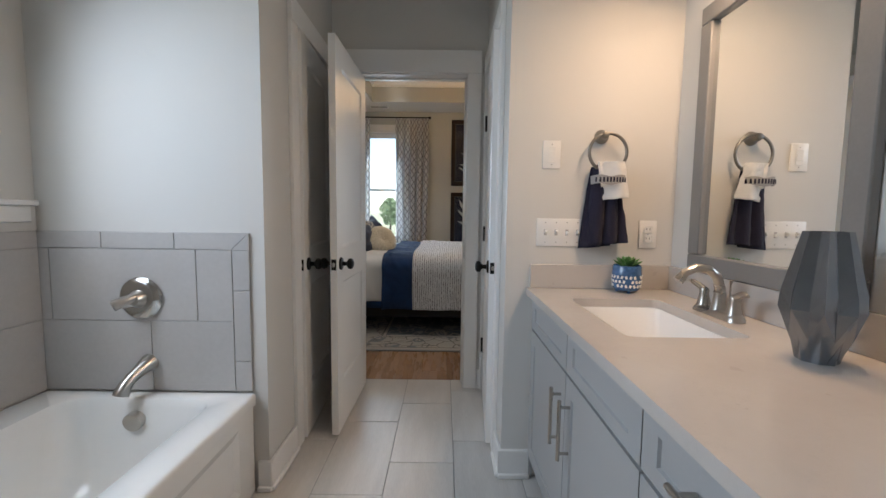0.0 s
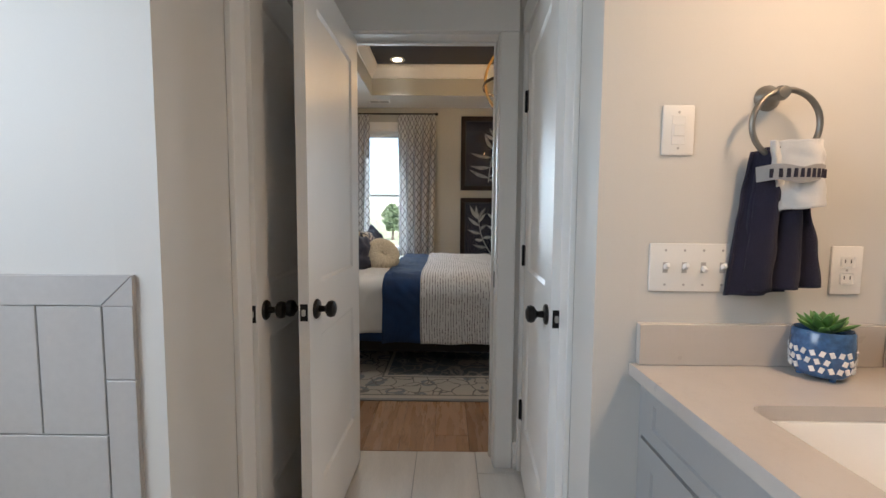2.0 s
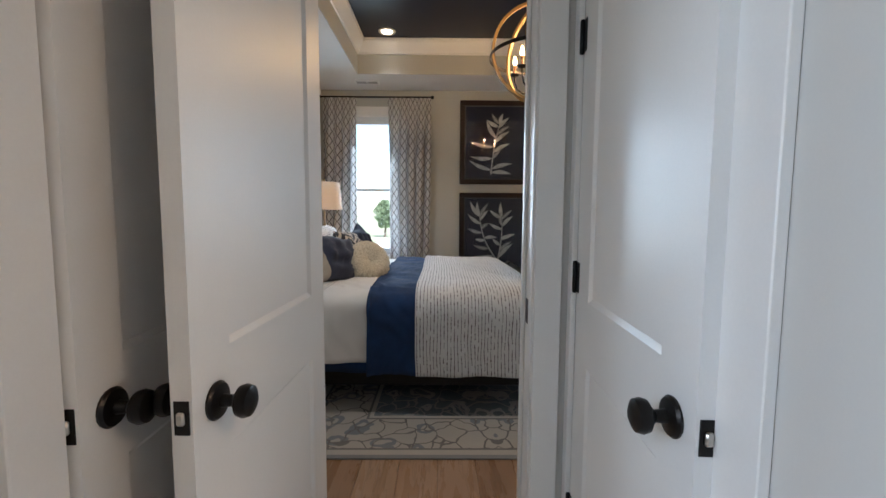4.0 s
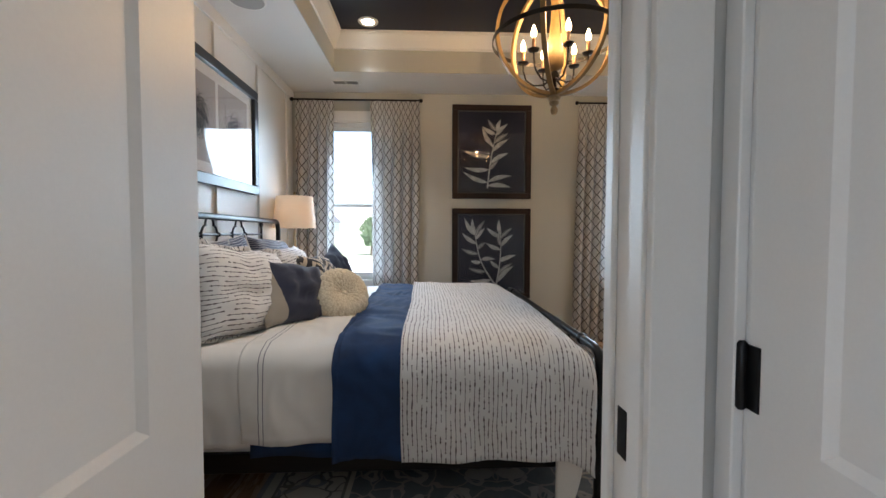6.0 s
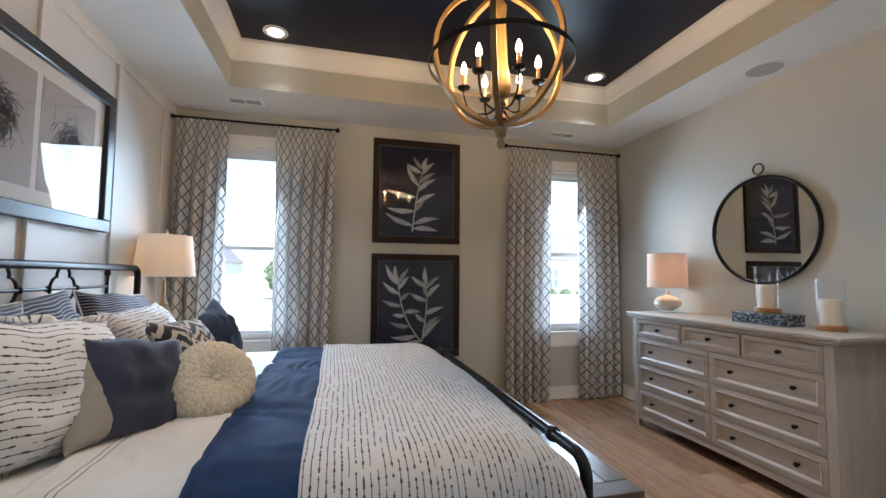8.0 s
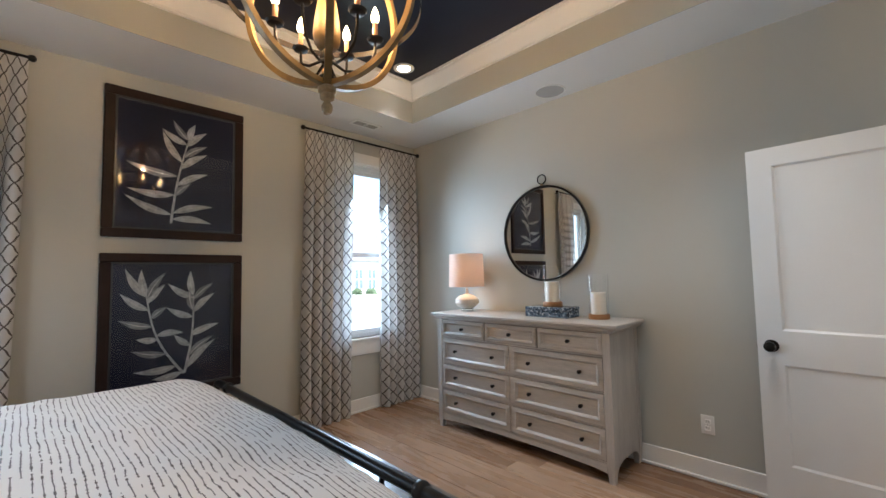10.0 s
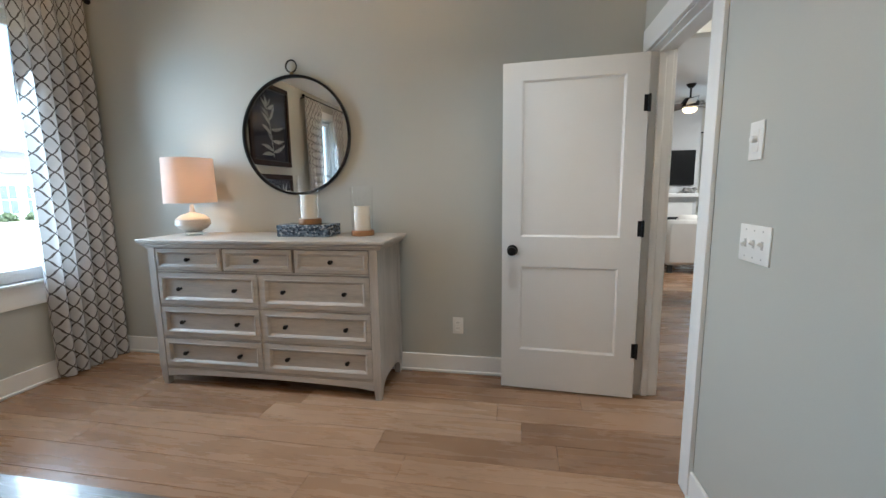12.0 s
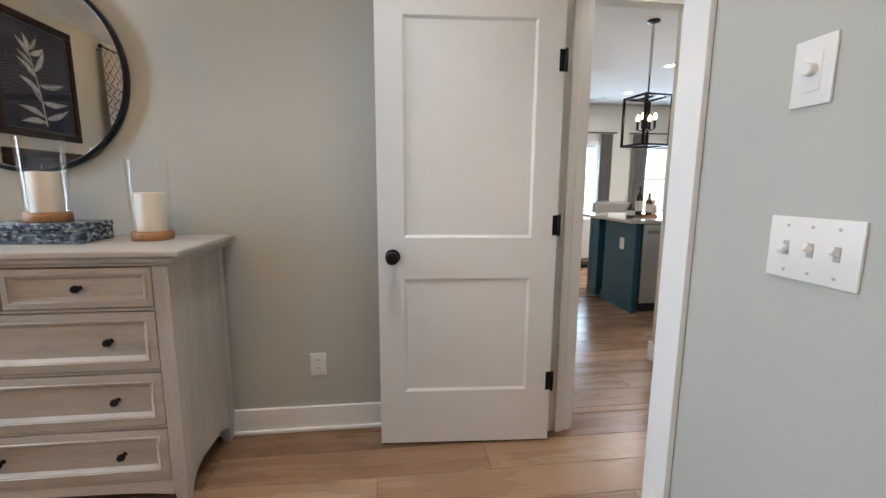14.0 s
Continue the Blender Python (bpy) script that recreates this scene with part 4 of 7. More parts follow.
vanity_unit(van_y[0], van_y[1], "near")
vanity_unit(van_y[1], van_y[2], "far")
vanity_unit(van_y[2], van_y[3], "drawers")
vanity_unit(van_y[3], van_y[4], "drawers")
solid("cabinet_filler", boxes((VX + 0.004, VX + 0.02, 2.796, 2.809, 0.0, TOPZ)), "cabinet", "grey painted filler strip beside the wall", "trim")

# worktop with a sink cut-out
SK = (1.105, 1.435, 2.085, 2.575)
top = thing("worktop", (1.29, 1.7, TOPZ), "pale beige quartz worktop with backsplash and polished edge", "worktop")
bm = bmesh.new()
hole = rounded(*SK, 0.03, 0.865, 6)


def frame_plate(bm, x0, x1, y0, y1, inner, z0, z1):
    """A plate with a hole: inner is the ring of the hole (counter-clockwise from the +x +y corner)."""
    n = len(inner)
    k = n // 4
    corners = ((x1, y1), (x0, y1), (x0, y0), (x1, y0))
    hi = [bm.verts.new((x, y, z1)) for x, y, _ in inner]
    lo = [bm.verts.new((x, y, z0)) for x, y, _ in inner]
    ch = [bm.verts.new((x, y, z1)) for x, y in corners]
    cl = [bm.verts.new((x, y, z0)) for x, y in corners]
    for q in range(4):
        for i in range(q * k, (q + 1) * k - 1):
            bm.faces.new((hi[i], ch[q], hi[i + 1]))
        i = (q + 1) * k - 1
        bm.faces.new((hi[i], ch[q], ch[(q + 1) % 4], hi[(i + 1) % n]))
        bm.faces.new((ch[q], cl[q], cl[(q + 1) % 4], ch[(q + 1) % 4]))
    for i in range(n):
        bm.faces.new((hi[i], hi[(i + 1) % n], lo[(i + 1) % n], lo[i]))
    return bm


frame_plate(bm, 0.985, BEX - 0.001, 0.58, TOWELY - 0.001, hole, TOPZ, 0.865)
part("slab", bm, "quartz", top, smooth=None)
part("backsplash", boxes((1.000, BEX - 0.001, TOWELY - 0.021, TOWELY - 0.001, 0.8655, 0.967), bevel=0.0015), "quartz", top, smooth=None)
part("backsplash", boxes((BEX - 0.021, BEX - 0.001, 0.58, TOWELY - 0.022, 0.8655, 0.967), bevel=0.0015), "quartz", top, smooth=None)
sink = thing("sink", (1.27, 2.33, 0.70), "white rectangular undermount porcelain sink", "sink")
bm = bmesh.new()
loft(bm, [rounded(1.095, 1.445, 2.075, 2.585, 0.035, 0.8345, 6), rounded(1.110, 1.430, 2.090, 2.570, 0.03, 0.834, 6), rounded(1.113, 1.427, 2.094, 2.566, 0.035, 0.822, 6), rounded(1.125, 1.418, 2.115, 2.545, 0.04, 0.76, 6), rounded(1.15, 1.40, 2.15, 2.51, 0.06, 0.715, 6), rounded(1.19, 1.36, 2.20, 2.46, 0.06, 0.705, 6)])
part("bowl", bm, "porcelain", sink, smooth=50)
part("drain", lathe(bmesh.new(), (1.28, 2.33, 0.705), [(0.03, 0.0), (0.03, 0.004), (0.022, 0.006), (0, 0.005)], 20), "nickel", sink)

tap = thing("sink_faucet", (1.50, 2.33, 0.865), "brushed nickel two-handle sink faucet with curved spout", "faucet")
bm = bmesh.new()
loft(bm, [rounded(1.472, 1.528, 2.225, 2.435, 0.027, 0.8655, 6), rounded(1.474, 1.526, 2.227, 2.433, 0.026, 0.877, 6), rounded(1.482, 1.518, 2.236, 2.424, 0.017, 0.886, 6)])
part("base", bm, "nickel", tap)
bm = bmesh.new()
tube(bm, [(1.500, 2.33, 0.88), (1.503, 2.33, 0.92), (1.502, 2.33, 0.955), (1.490, 2.33, 0.990), (1.462, 2.33, 1.013), (1.425, 2.33, 1.018), (1.392, 2.33, 1.003), (1.368, 2.33, 0.975)], [0.023, 0.018, 0.0155, 0.0145, 0.0135, 0.013, 0.0135, 0.016], 16)
part("spout", bm, "nickel", tap)
for s in (-1, 1):
    y = 2.33 + s * 0.072
    bm = bmesh.new()
    lathe(bm, (1.50, y, 0.88), [(0.023, 0), (0.019, 0.02), (0.014, 0.045), (0.015, 0.055), (0.012, 0.062), (0, 0.064)], 18)
    tube(bm, [(1.50, y, 0.936), (1.495, y + s * 0.025, 0.948), (1.490, y + s * 0.05, 0.956), (1.487, y + s * 0.07, 0.955)], [0.011, 0.010, 0.009, 0.005], 12)
    part("handle", bm, "nickel", tap)
part("lift_rod", lathe(bmesh.new(), (1.535, 2.33, 0.8655), [(0.003, 0), (0.003, 0.10), (0.006, 0.103), (0.006, 0.112), (0, 0.114)], 10), "nickel", tap)

# faceted vase
vase = thing("vase", (1.45, 1.925, 0.865), "tall faceted dark grey metallic ceramic vase", "vase")
bm = bmesh.new()
N = 16
rows = []
for z, even, odd in ((0.001, 0.038, 0.034), (0.055, 0.050, 0.056), (0.115, 0.074, 0.056), (0.150, 0.071, 0.055), (0.284, 0.042, 0.032), (0.284, 0.037, 0.028), (0.16, 0.055, 0.050)):
    rows.append([bm.verts.new((1.45 + (odd if i % 2 else even) * math.cos(2 * math.pi * (i + 0.3) / N), 1.925 + (odd if i % 2 else even) * math.sin(2 * math.pi * (i + 0.3) / N), 0.865 + z)) for i in range(N)])
for a, b in zip(rows, rows[1:]):
    for i in range(N):
        j = (i + 1) % N
        if i % 2:
            bm.faces.new((a[i], a[j], b[j])), bm.faces.new((a[i], b[j], b[i]))
        else:
            bm.faces.new((a[i], a[j], b[i])), bm.faces.new((a[j], b[j], b[i]))
bm.faces.new(rows[0][::-1])
part("body", bm, "glaze", vase, smooth=None)

# potted succulent
pot = thing("succulent_pot", (1.385, 2.73, 0.865), "green succulent in a small blue and white glazed pot", "potted plant")
part("pot", lathe(bmesh.new(), (1.385, 2.73, 0.874), [(0, 0), (0.045, 0), (0.054, 0.012), (0.058, 0.05), (0.056, 0.098), (0.053, 0.102), (0.050, 0.098), (0.050, 0.08), (0, 0.08)], 36), "pot_blue", pot)
for k in range(3):
    a = 2 * math.pi * k / 3 + 0.4
    part("foot", lathe(bmesh.new(), (1.385 + 0.036 * math.cos(a), 2.73 + 0.036 * math.sin(a), 0.8655), [(0, 0), (0.006, 0), (0.008, 0.012), (0, 0.012)], 10), "pot_blue", pot)
bm = bmesh.new()
for row, z, r in ((0, 0.930, 0.0585), (1, 0.912, 0.0580), (2, 0.894, 0.0568)):
    for k in range(22):
        if (k * 7 + row * 3) % 9 == 0:
            continue
        a = 2 * math.pi * (k + 0.5 * (row % 2)) / 22
        mm = Matrix.Translation((1.385, 2.73, z)) @ Matrix.Rotation(a, 4, "Z")
        box(bm, r - 0.002, r + 0.0010, -0.0042, 0.0042, -0.006, 0.006, 0, mm @ Matrix.Rotation(radians(20 if k % 2 else -20), 4, "X"))
part("glaze_pattern", bm, "porcelain", pot, "white brushed glaze dashes")
rng = random.Random(5)
for k in range(22):
    a, tilt = k * 2.4, 0.25 + 0.045 * k
    L = 0.050 + 0.0010 * k
    bm = bmesh.new()
    mm = Matrix.Translation((1.385, 2.73, 0.962)) @ Matrix.Rotation(a, 4, "Z") @ Matrix.Rotation(min(tilt, 1.15), 4, "Y")
    lathe(bm, (0, 0, 0), [(0, 0), (0.006, 0.004), (0.011, L * 0.5), (0.009, L * 0.8), (0.002, L), (0, L * 1.02)], 8)
    for v in bm.verts:
        v.co = mm @ Vector((v.co.x * 0.45, v.co.y, v.co.z))
    part("leaf", bm, "leaf", pot)

# framed mirror on the wall
glass_mirror = thing("wall_mirror", (BEX, 2.335, 0.97), "rectangular wall mirror in a wide grey wooden frame", "mirror")
MX = BEX - 0.001
part("glass", boxes((MX - 0.010, MX - 0.006, 2.035, 2.59, 1.03, 1.89)), "mirror", glass_mirror)
for ya, yb, za, zb in ((1.975, 2.65, 0.97, 1.035), (1.975, 2.65, 1.885, 1.95), (1.975, 2.04, 1.035, 1.885), (2.585, 2.65, 1.035, 1.885)):
    part("frame_rail", boxes((MX - 0.028, MX, ya, yb, za, zb), bevel=0.004), "mirror_frame", glass_mirror)

# towel ring with towels
ring = thing("towel_ring", (1.29, TOWELY, 1.51), "brushed nickel towel ring fixed to the wall", "towel ring")
part("mount", lathe(bmesh.new(), (1.285, TOWELY - 0.0005, 1.508), [(0.030, 0), (0.029, 0.006), (0.020, 0.016), (0.014, 0.034), (0.017, 0.044), (0.013, 0.055), (0, 0.058)], 24, out_y), "mount_nickel", ring)
part("ring", tube(bmesh.new(), arc((1.299, TOWELY - 0.045, 1.438), 0.077, 0, 354, 48), 0.0065, 10, closed=True), "mount_nickel", ring)


def hanging_towel(name, label, x, y, ztop, zlow, w0, w1, fold, mat, swing, thick=0.012, nu=36, nv=30, seed=1):
    """A towel pulled through the ring: narrow and pleated at the top, wider below."""
    def f(u, v):
        w = w0 + (w1 - w0) * (v ** 0.8)
        px = x + (u - 0.5) * w + swing * v
        wave = math.sin(u * fold * math.pi * 2 + v * 1.3) * (0.012 - 0.001 * v)
        n = noise.noise((u * 5 + seed, v * 6, seed)) * 0.006
        return (px, y - 0.008 + wave + n - 0.012 * math.sin(u * math.pi), ztop + (zlow - ztop) * v + 0.012 * (u - 0.5) * v)
    ob = solid(name, sheet_mesh(nu, nv, f), mat, label, "towel", kind="thing")
    return thicken(ob, thick)


hanging_towel("hand_towel", "navy terry hand towel hanging in the towel ring", 1.297, TOWELY - 0.028, 1.385, 1.060, 0.095, 0.165, 2.6, "terry", 0.010, seed=3)
hanging_towel("hand_towel", "navy terry hand towel end hanging behind", 1.270, TOWELY - 0.014, 1.38, 1.045, 0.06, 0.13, 1.4, "terry", -0.005, thick=0.008, seed=6)
hanging_towel("face_towel", "white terry face towel folded over the navy towel", 1.300, TOWELY - 0.056, 1.398, 1.248, 0.098, 0.098, 0.9, "white_terry", 0.028, thick=0.012, seed=9)
bm = tube(bmesh.new(), [(1.228 + 0.136 * i / 10, TOWELY - 0.060 - 0.046 * math.sin(math.pi * i / 10) ** 0.35, 1.322 + 0.004 * math.sin(i)) for i in range(11)], 0.01, flat=(0.002, 0.017))
band = solid("towel_band", bm, "band", "grey patterned ribbon tied round the towels", "ribbon", kind="thing")
bm = bmesh.new()
for i in range(10):
    x = 1.236 + 0.0128 * i
    out = 0.046 * math.sin(math.pi * (x + 0.0035 - 1.228) / 0.136) ** 0.35
    box(bm, x, x + 0.007, TOWELY - 0.0635 - out, TOWELY - 0.0585 - out, 1.313, 1.332)
part("weave", bm, "terry", band, "dark woven squares")


# switches and sockets
def wall_plate(name, at, facing, kinds, label, gang=0.046, h=0.117):
    """A white cover plate with its switches; facing: degrees by which its front turns from -y."""
    w = 0.075 + gang * (len(kinds) - 1)
    m = Matrix.Translation(at) @ Matrix.Rotation(radians(facing), 4, "Z")
    p = thing(name, at, label, "socket" if kinds[0] == "socket" else "light switch")
    part("plate", box(bmesh.new(), -w / 2, w / 2, -0.006, 0, -h / 2, h / 2, 0.0025, m, 2), "plate", p)
    for i, k in enumerate(kinds):
        x = gang * (i - (len(kinds) - 1) / 2)
        if k == "toggle":
            s = part("toggle_slot", box(bmesh.new(), x - 0.006, x + 0.006, -0.0068, -0.005, -0.013, 0.013, 0, m), "slot_grey", p)
            up = 1 if (i + len(kinds)) % 3 else -1
            mm = m @ Matrix.Translation((x, -0.006, 0)) @ Matrix.Rotation(radians(-28 * up), 4, "X")
            part("toggle", box(bmesh.new(), -0.0045, 0.0045, -0.016, 0.001, -0.006, 0.006, 0.0015, mm), "plate", s)
        elif k == "rocker":
            s = part("rocker_frame", box(bmesh.new(), x - 0.017, x + 0.017, -0.0075, -0.005, -0.034, 0.034, 0.001, m), "plate", p)
            part("rocker", box(bmesh.new(), x - 0.013, x + 0.013, -0.0095, -0.007, -0.014, 0.013, 0.001, m), "plate", s)
        elif k == "dimmer":
            s = part("slider_frame", box(bmesh.new(), x - 0.017, x + 0.017, -0.0075, -0.005, -0.034, 0.034, 0.001, m), "plate", p)
            bm = bmesh.new()
            lathe(bm, m @ Vector((x, -0.007, 0.004)), [(0.0115, 0), (0.011, 0.012), (0.009, 0.014), (0, 0.0145)], 20, m.to_3x3().to_4x4() @ Matrix.Rotation(radians(90), 4, "X"))
            part("dial", bm, "plate", s)
        elif k == "socket":
            for z in (-0.02, 0.02):
                s = part("outlet", box(bmesh.new(), x - 0.017, x + 0.017, -0.008, -0.005, z - 0.014, z + 0.014, 0.004, m), "plate", p)
                part("slots", boxes_at(m, ((x - 0.008, z), (x + 0.006, z))), "slot_dark", s)
        for z in ((-0.042, 0.042) if k in ("toggle", "rocker") else (0,) if k == "socket" else ()):
            bm = bmesh.new()
            lathe(bm, m @ Vector((x, -0.006, z)), [(0.003, 0), (0.003, 0.0008), (0, 0.0012)], 10, m.to_3x3().to_4x4() @ Matrix.Rotation(radians(90), 4, "X"))
            part("screw", bm, "slot_grey", p)
    return p


def boxes_at(m, places):
    bm = bmesh.new()
    for x, z in places:
        box(bm, x, x + 0.0022, -0.0085, -0.0078, z - 0.002, z + 0.007, 0, m)
    return bm


wall_plate("rocker_switch", (1.078, TOWELY, 1.432), 0, ["rocker"], "white rocker light switch on the cream wall")
wall_plate("toggle_switches", (1.13, TOWELY, 1.104), 0, ["toggle"] * 4, "white four-gang toggle switch plate beside the towel")
wall_plate("wall_socket", (1.50, TOWELY, 1.10), 0, ["socket"], "white double socket above the worktop")
wall_plate("dimmer_switch", (2.215, SY, 1.425), 180, ["dimmer"], "white dimmer switch on the greige wall")
wall_plate("toggle_switches", (2.175, SY, 1.110), 180, ["toggle"] * 3, "white three-gang toggle switch plate")
wall_plate("wall_socket", (EX, 5.01, 0.347), -90, ["socket"], "white double socket low on the greige wall")

VAN = (1.0, 0.66, 0.40)
# vanity light bar over the mirror
bar = thing("vanity_light", (BEX, 2.2, 2.2), "vanity light bar with three glowing shades over the mirror", "wall lamp")
part("back_plate", boxes((BEX - 0.025, BEX - 0.001, 1.92, 2.48, 2.17, 2.24), bevel=0.004), "nickel", bar)
for y in (2.0, 2.2, 2.4):
    part("arm", tube(bmesh.new(), [(BEX - 0.02, y, 2.205), (BEX - 0.09, y, 2.205), (BEX - 0.10, y, 2.19)], 0.008, 8), "nickel", bar)
    part("shade", lathe(bmesh.new(), (BEX - 0.10, y, 2.07), [(0.055, 0), (0.05, 0.06), (0.035, 0.11), (0.018, 0.12), (0.018, 0.13), (0, 0.13)], 20), "opal", bar)
lamp("vanity_lamp", "AREA", 7.6, VAN, look((BEX - 0.10, 2.2, 2.06), (BEX - 0.14, 2.2, 0)), 0.5, 0.1)
lamp("vanity_lamp", "POINT", 1.1, VAN, pose(BEX - 0.22, 2.45, 2.12), 0.05)

# ---------------------------------------------------------------- bedroom shell
bm = bmesh.new()
prof = ((0.0, 3.020), (0.014, 3.024), (0.016, 3.040), (0.052, 3.095), (0.074, 3.130), (0.078, 3.145), (0.090, 3.149), (0.090, 3.1695))
rows = [[bm.verts.new(p) for p in ((TX0 + i, TY0 + i, z), (TX1 - i, TY0 + i, z), (TX1 - i, TY1 - i, z), (TX0 + i, TY1 - i, z))] for i, z in prof]
for a, b in zip(rows, rows[1:]):
    for i in range(4):
        bm.faces.new((a[i], a[(i + 1) % 4], b[(i + 1) % 4], b[i]))
solid("crown_moulding", bm, "white", "white crown moulding round the tray ceiling", "trim", smooth=None)
bm = bmesh.new()
for y in (4.68, 5.42, 6.16, 6.90, 7.64):
    box(bm, WX + 0.0005, WX + 0.018, y - 0.032, y + 0.032, 0.131, 2.715, 0.002)
box(bm, WX + 0.0005, WX + 0.020, SY, NY - 0.0005, 2.716, 2.809, 0.002)
solid("wall_battens", bm, "batten", "white vertical battens and top rail on the wall", "trim")


def bedroom_window(name, a, b, label):
    w = thing(name, ((a + b) / 2, NY, SILL), label, "window", "bedroom windows", "structure")
    y0, y1 = NY + 0.05, NY + 0.12
    part("lining", boxes((a, a + 0.012, NY, NY + 0.155, SILL, HEAD), (b - 0.012, b, NY, NY + 0.155, SILL, HEAD), (a, b, NY, NY + 0.155, HEAD - 0.012, HEAD)), "white", w, smooth=None)
    for p, q, r, s in ((a + 0.012, b - 0.012, SILL, SILL + 0.045), (a + 0.012, b - 0.012, HEAD - 0.06, HEAD - 0.012), (a + 0.012, a + 0.055, SILL + 0.045, HEAD - 0.06), (b - 0.055, b - 0.012, SILL + 0.045, HEAD - 0.06)):
        part("window_frame", boxes((p, q, y0, y1, r, s), bevel=0.003), "vinyl", w)
    mid = 1.56
    for z0, z1, d in ((SILL + 0.045, mid + 0.018, 0.0), (mid - 0.018, HEAD - 0.06, 0.03)):
        s = part("sash", boxes((a + 0.055, b - 0.055, y0 + d, y0 + d + 0.03, z0, z0 + 0.036), (a + 0.055, b - 0.055, y0 + d, y0 + d + 0.03, z1 - 0.036, z1), (a + 0.055, a + 0.088, y0 + d, y0 + d + 0.03, z0 + 0.036, z1 - 0.036), (b - 0.088, b - 0.055, y0 + d, y0 + d + 0.03, z0 + 0.036, z1 - 0.036)), "vinyl", w, "white vinyl sash")
        g = part("pane", boxes((a + 0.086, b - 0.086, y0 + d + 0.012, y0 + d + 0.016, z0 + 0.034, z1 - 0.034)), "pane", s)
        g.visible_shadow = False
    part("window_sill", boxes((a - 0.10, b + 0.10, NY - 0.035, NY + 0.05, SILL - 0.022, SILL), bevel=0.004), "white", w)
    part("apron", boxes((a - 0.08, b + 0.08, NY - 0.016, NY - 0.0005, SILL - 0.165, SILL - 0.022), bevel=0.003), "white", w)
    for p, q in ((a - 0.088, a), (b, b + 0.088)):
        part("casing", boxes((p, q, NY - 0.018, NY - 0.0005, SILL, HEAD), bevel=0.002), "white", w)
    part("head_casing", boxes((a - 0.088, b + 0.088, NY - 0.021, NY - 0.0005, HEAD, HEAD + 0.105), bevel=0.002), "white", w)
    return w


bedroom_window("window_1", *WIN[0], "white double-hung window behind patterned curtains by the bed")
bedroom_window("window_2", *WIN[1], "white double-hung window behind patterned curtains by the dresser")

ROD_Y, ROD_Z = 7.755, 2.705


def curtain_rod(a, b):
    r = thing("curtain_rod", ((a + b) / 2, NY, ROD_Z), "thin black iron curtain rod with round finials", "curtain rod", "curtain rods")
    part("rod", tube(bmesh.new(), [(a, ROD_Y, ROD_Z), (b, ROD_Y, ROD_Z)], 0.0105, 12), "black", r)
    for x, s in ((a, -1), (b, 1)):
        part("finial", lathe(bmesh.new(), (x, ROD_Y, ROD_Z), [(0.011, -0.006), (0.018, 0), (0.022, 0.012), (0.020, 0.024), (0.010, 0.032), (0, 0.034)], 16, Matrix.Rotation(radians(90 * s), 4, "Y")), "black", r)
        xb = x - s * 0.05
        part("bracket", tube(bmesh.new(), [(xb, NY - 0.001, ROD_Z - 0.02), (xb, NY - 0.02, ROD_Z - 0.02), (xb, ROD_Y, ROD_Z - 0.012)], 0.006, 8), "black", r)


curtain_rod(-1.015, 0.365)
curtain_rod(2.135, 3.49)


def curtain(a0, a1, b0, b1, label, folds, seed):
    """A pleated panel from a0..a1 at the rod to b0..b1 at the floor."""
    flat = 1.65 * (a1 - a0)

    def f(u, v):
        x0, x1 = a0 + (a1 - a0) * u, b0 + (b1 - b0) * u
        k = v ** 0.7
        amp = 0.008 + 0.030 * min(1, v * 4)
        ph = u * folds * 2 * math.pi + 0.8 * noise.noise((u * 3, seed, v * 0.8)) * (0.3 + v)
        y = ROD_Y - 0.002 + amp * math.sin(ph) * (1 + 0.35 * noise.noise((u * 4, v * 1.2, seed)))
        x = x0 + (x1 - x0) * k + 0.012 * math.cos(ph) * min(1, v * 4) + 0.012 * noise.noise((v * 2.0, u * 2, seed + 3))
        return (x, min(y, NY - 0.04), 2.6945 + (0.012 - 2.6945) * v)
    ob = solid("curtain", sheet_mesh(int(folds * 14), 46, f, lambda u, v: (u * flat, v * 2.71)), "trellis", label, "curtain", kind="thing", smooth=60, group="trellis curtains")
    return ob


curtain(-0.985, -0.57, -1.02, -0.60, "white curtain panel with grey trellis pattern behind the lamp", 4, 1)
curtain(-0.18, 0.365, -0.17, 0.33, "white curtain panel with grey trellis pattern beside the pictures", 5, 2)
curtain(2.14, 2.66, 2.09, 2.59, "white curtain panel with grey trellis pattern touching the floor", 5, 3)
curtain(2.97, 3.47, 2.95, 3.47, "white curtain panel with grey trellis pattern in the corner", 5, 4)

# ---------------------------------------------------------------- botanical prints


def leaf_shape(bm, at, angle, L, w, y, vein=True):
    """A pointed leaf lying in the picture's plane."""
    c, s = math.cos(angle), math.sin(angle)
    n = 7
    top, low = [], []
    for i in range(n + 1):
        t = i / n
        h = w * math.sin(math.pi * t ** 0.85) * (1 - 0.25 * t)
        bend = 0.06 * L * math.sin(math.pi * t)
        for sign, row in ((1, top), (-1, low)):
            p, q = L * t, sign * h / 2 + bend
            row.append(bm.verts.new((at[0] + p * c - q * s, y, at[1] + p * s + q * c)))
    for i in range(n):
        bm.faces.new((low[i], low[i + 1], top[i + 1], top[i]))


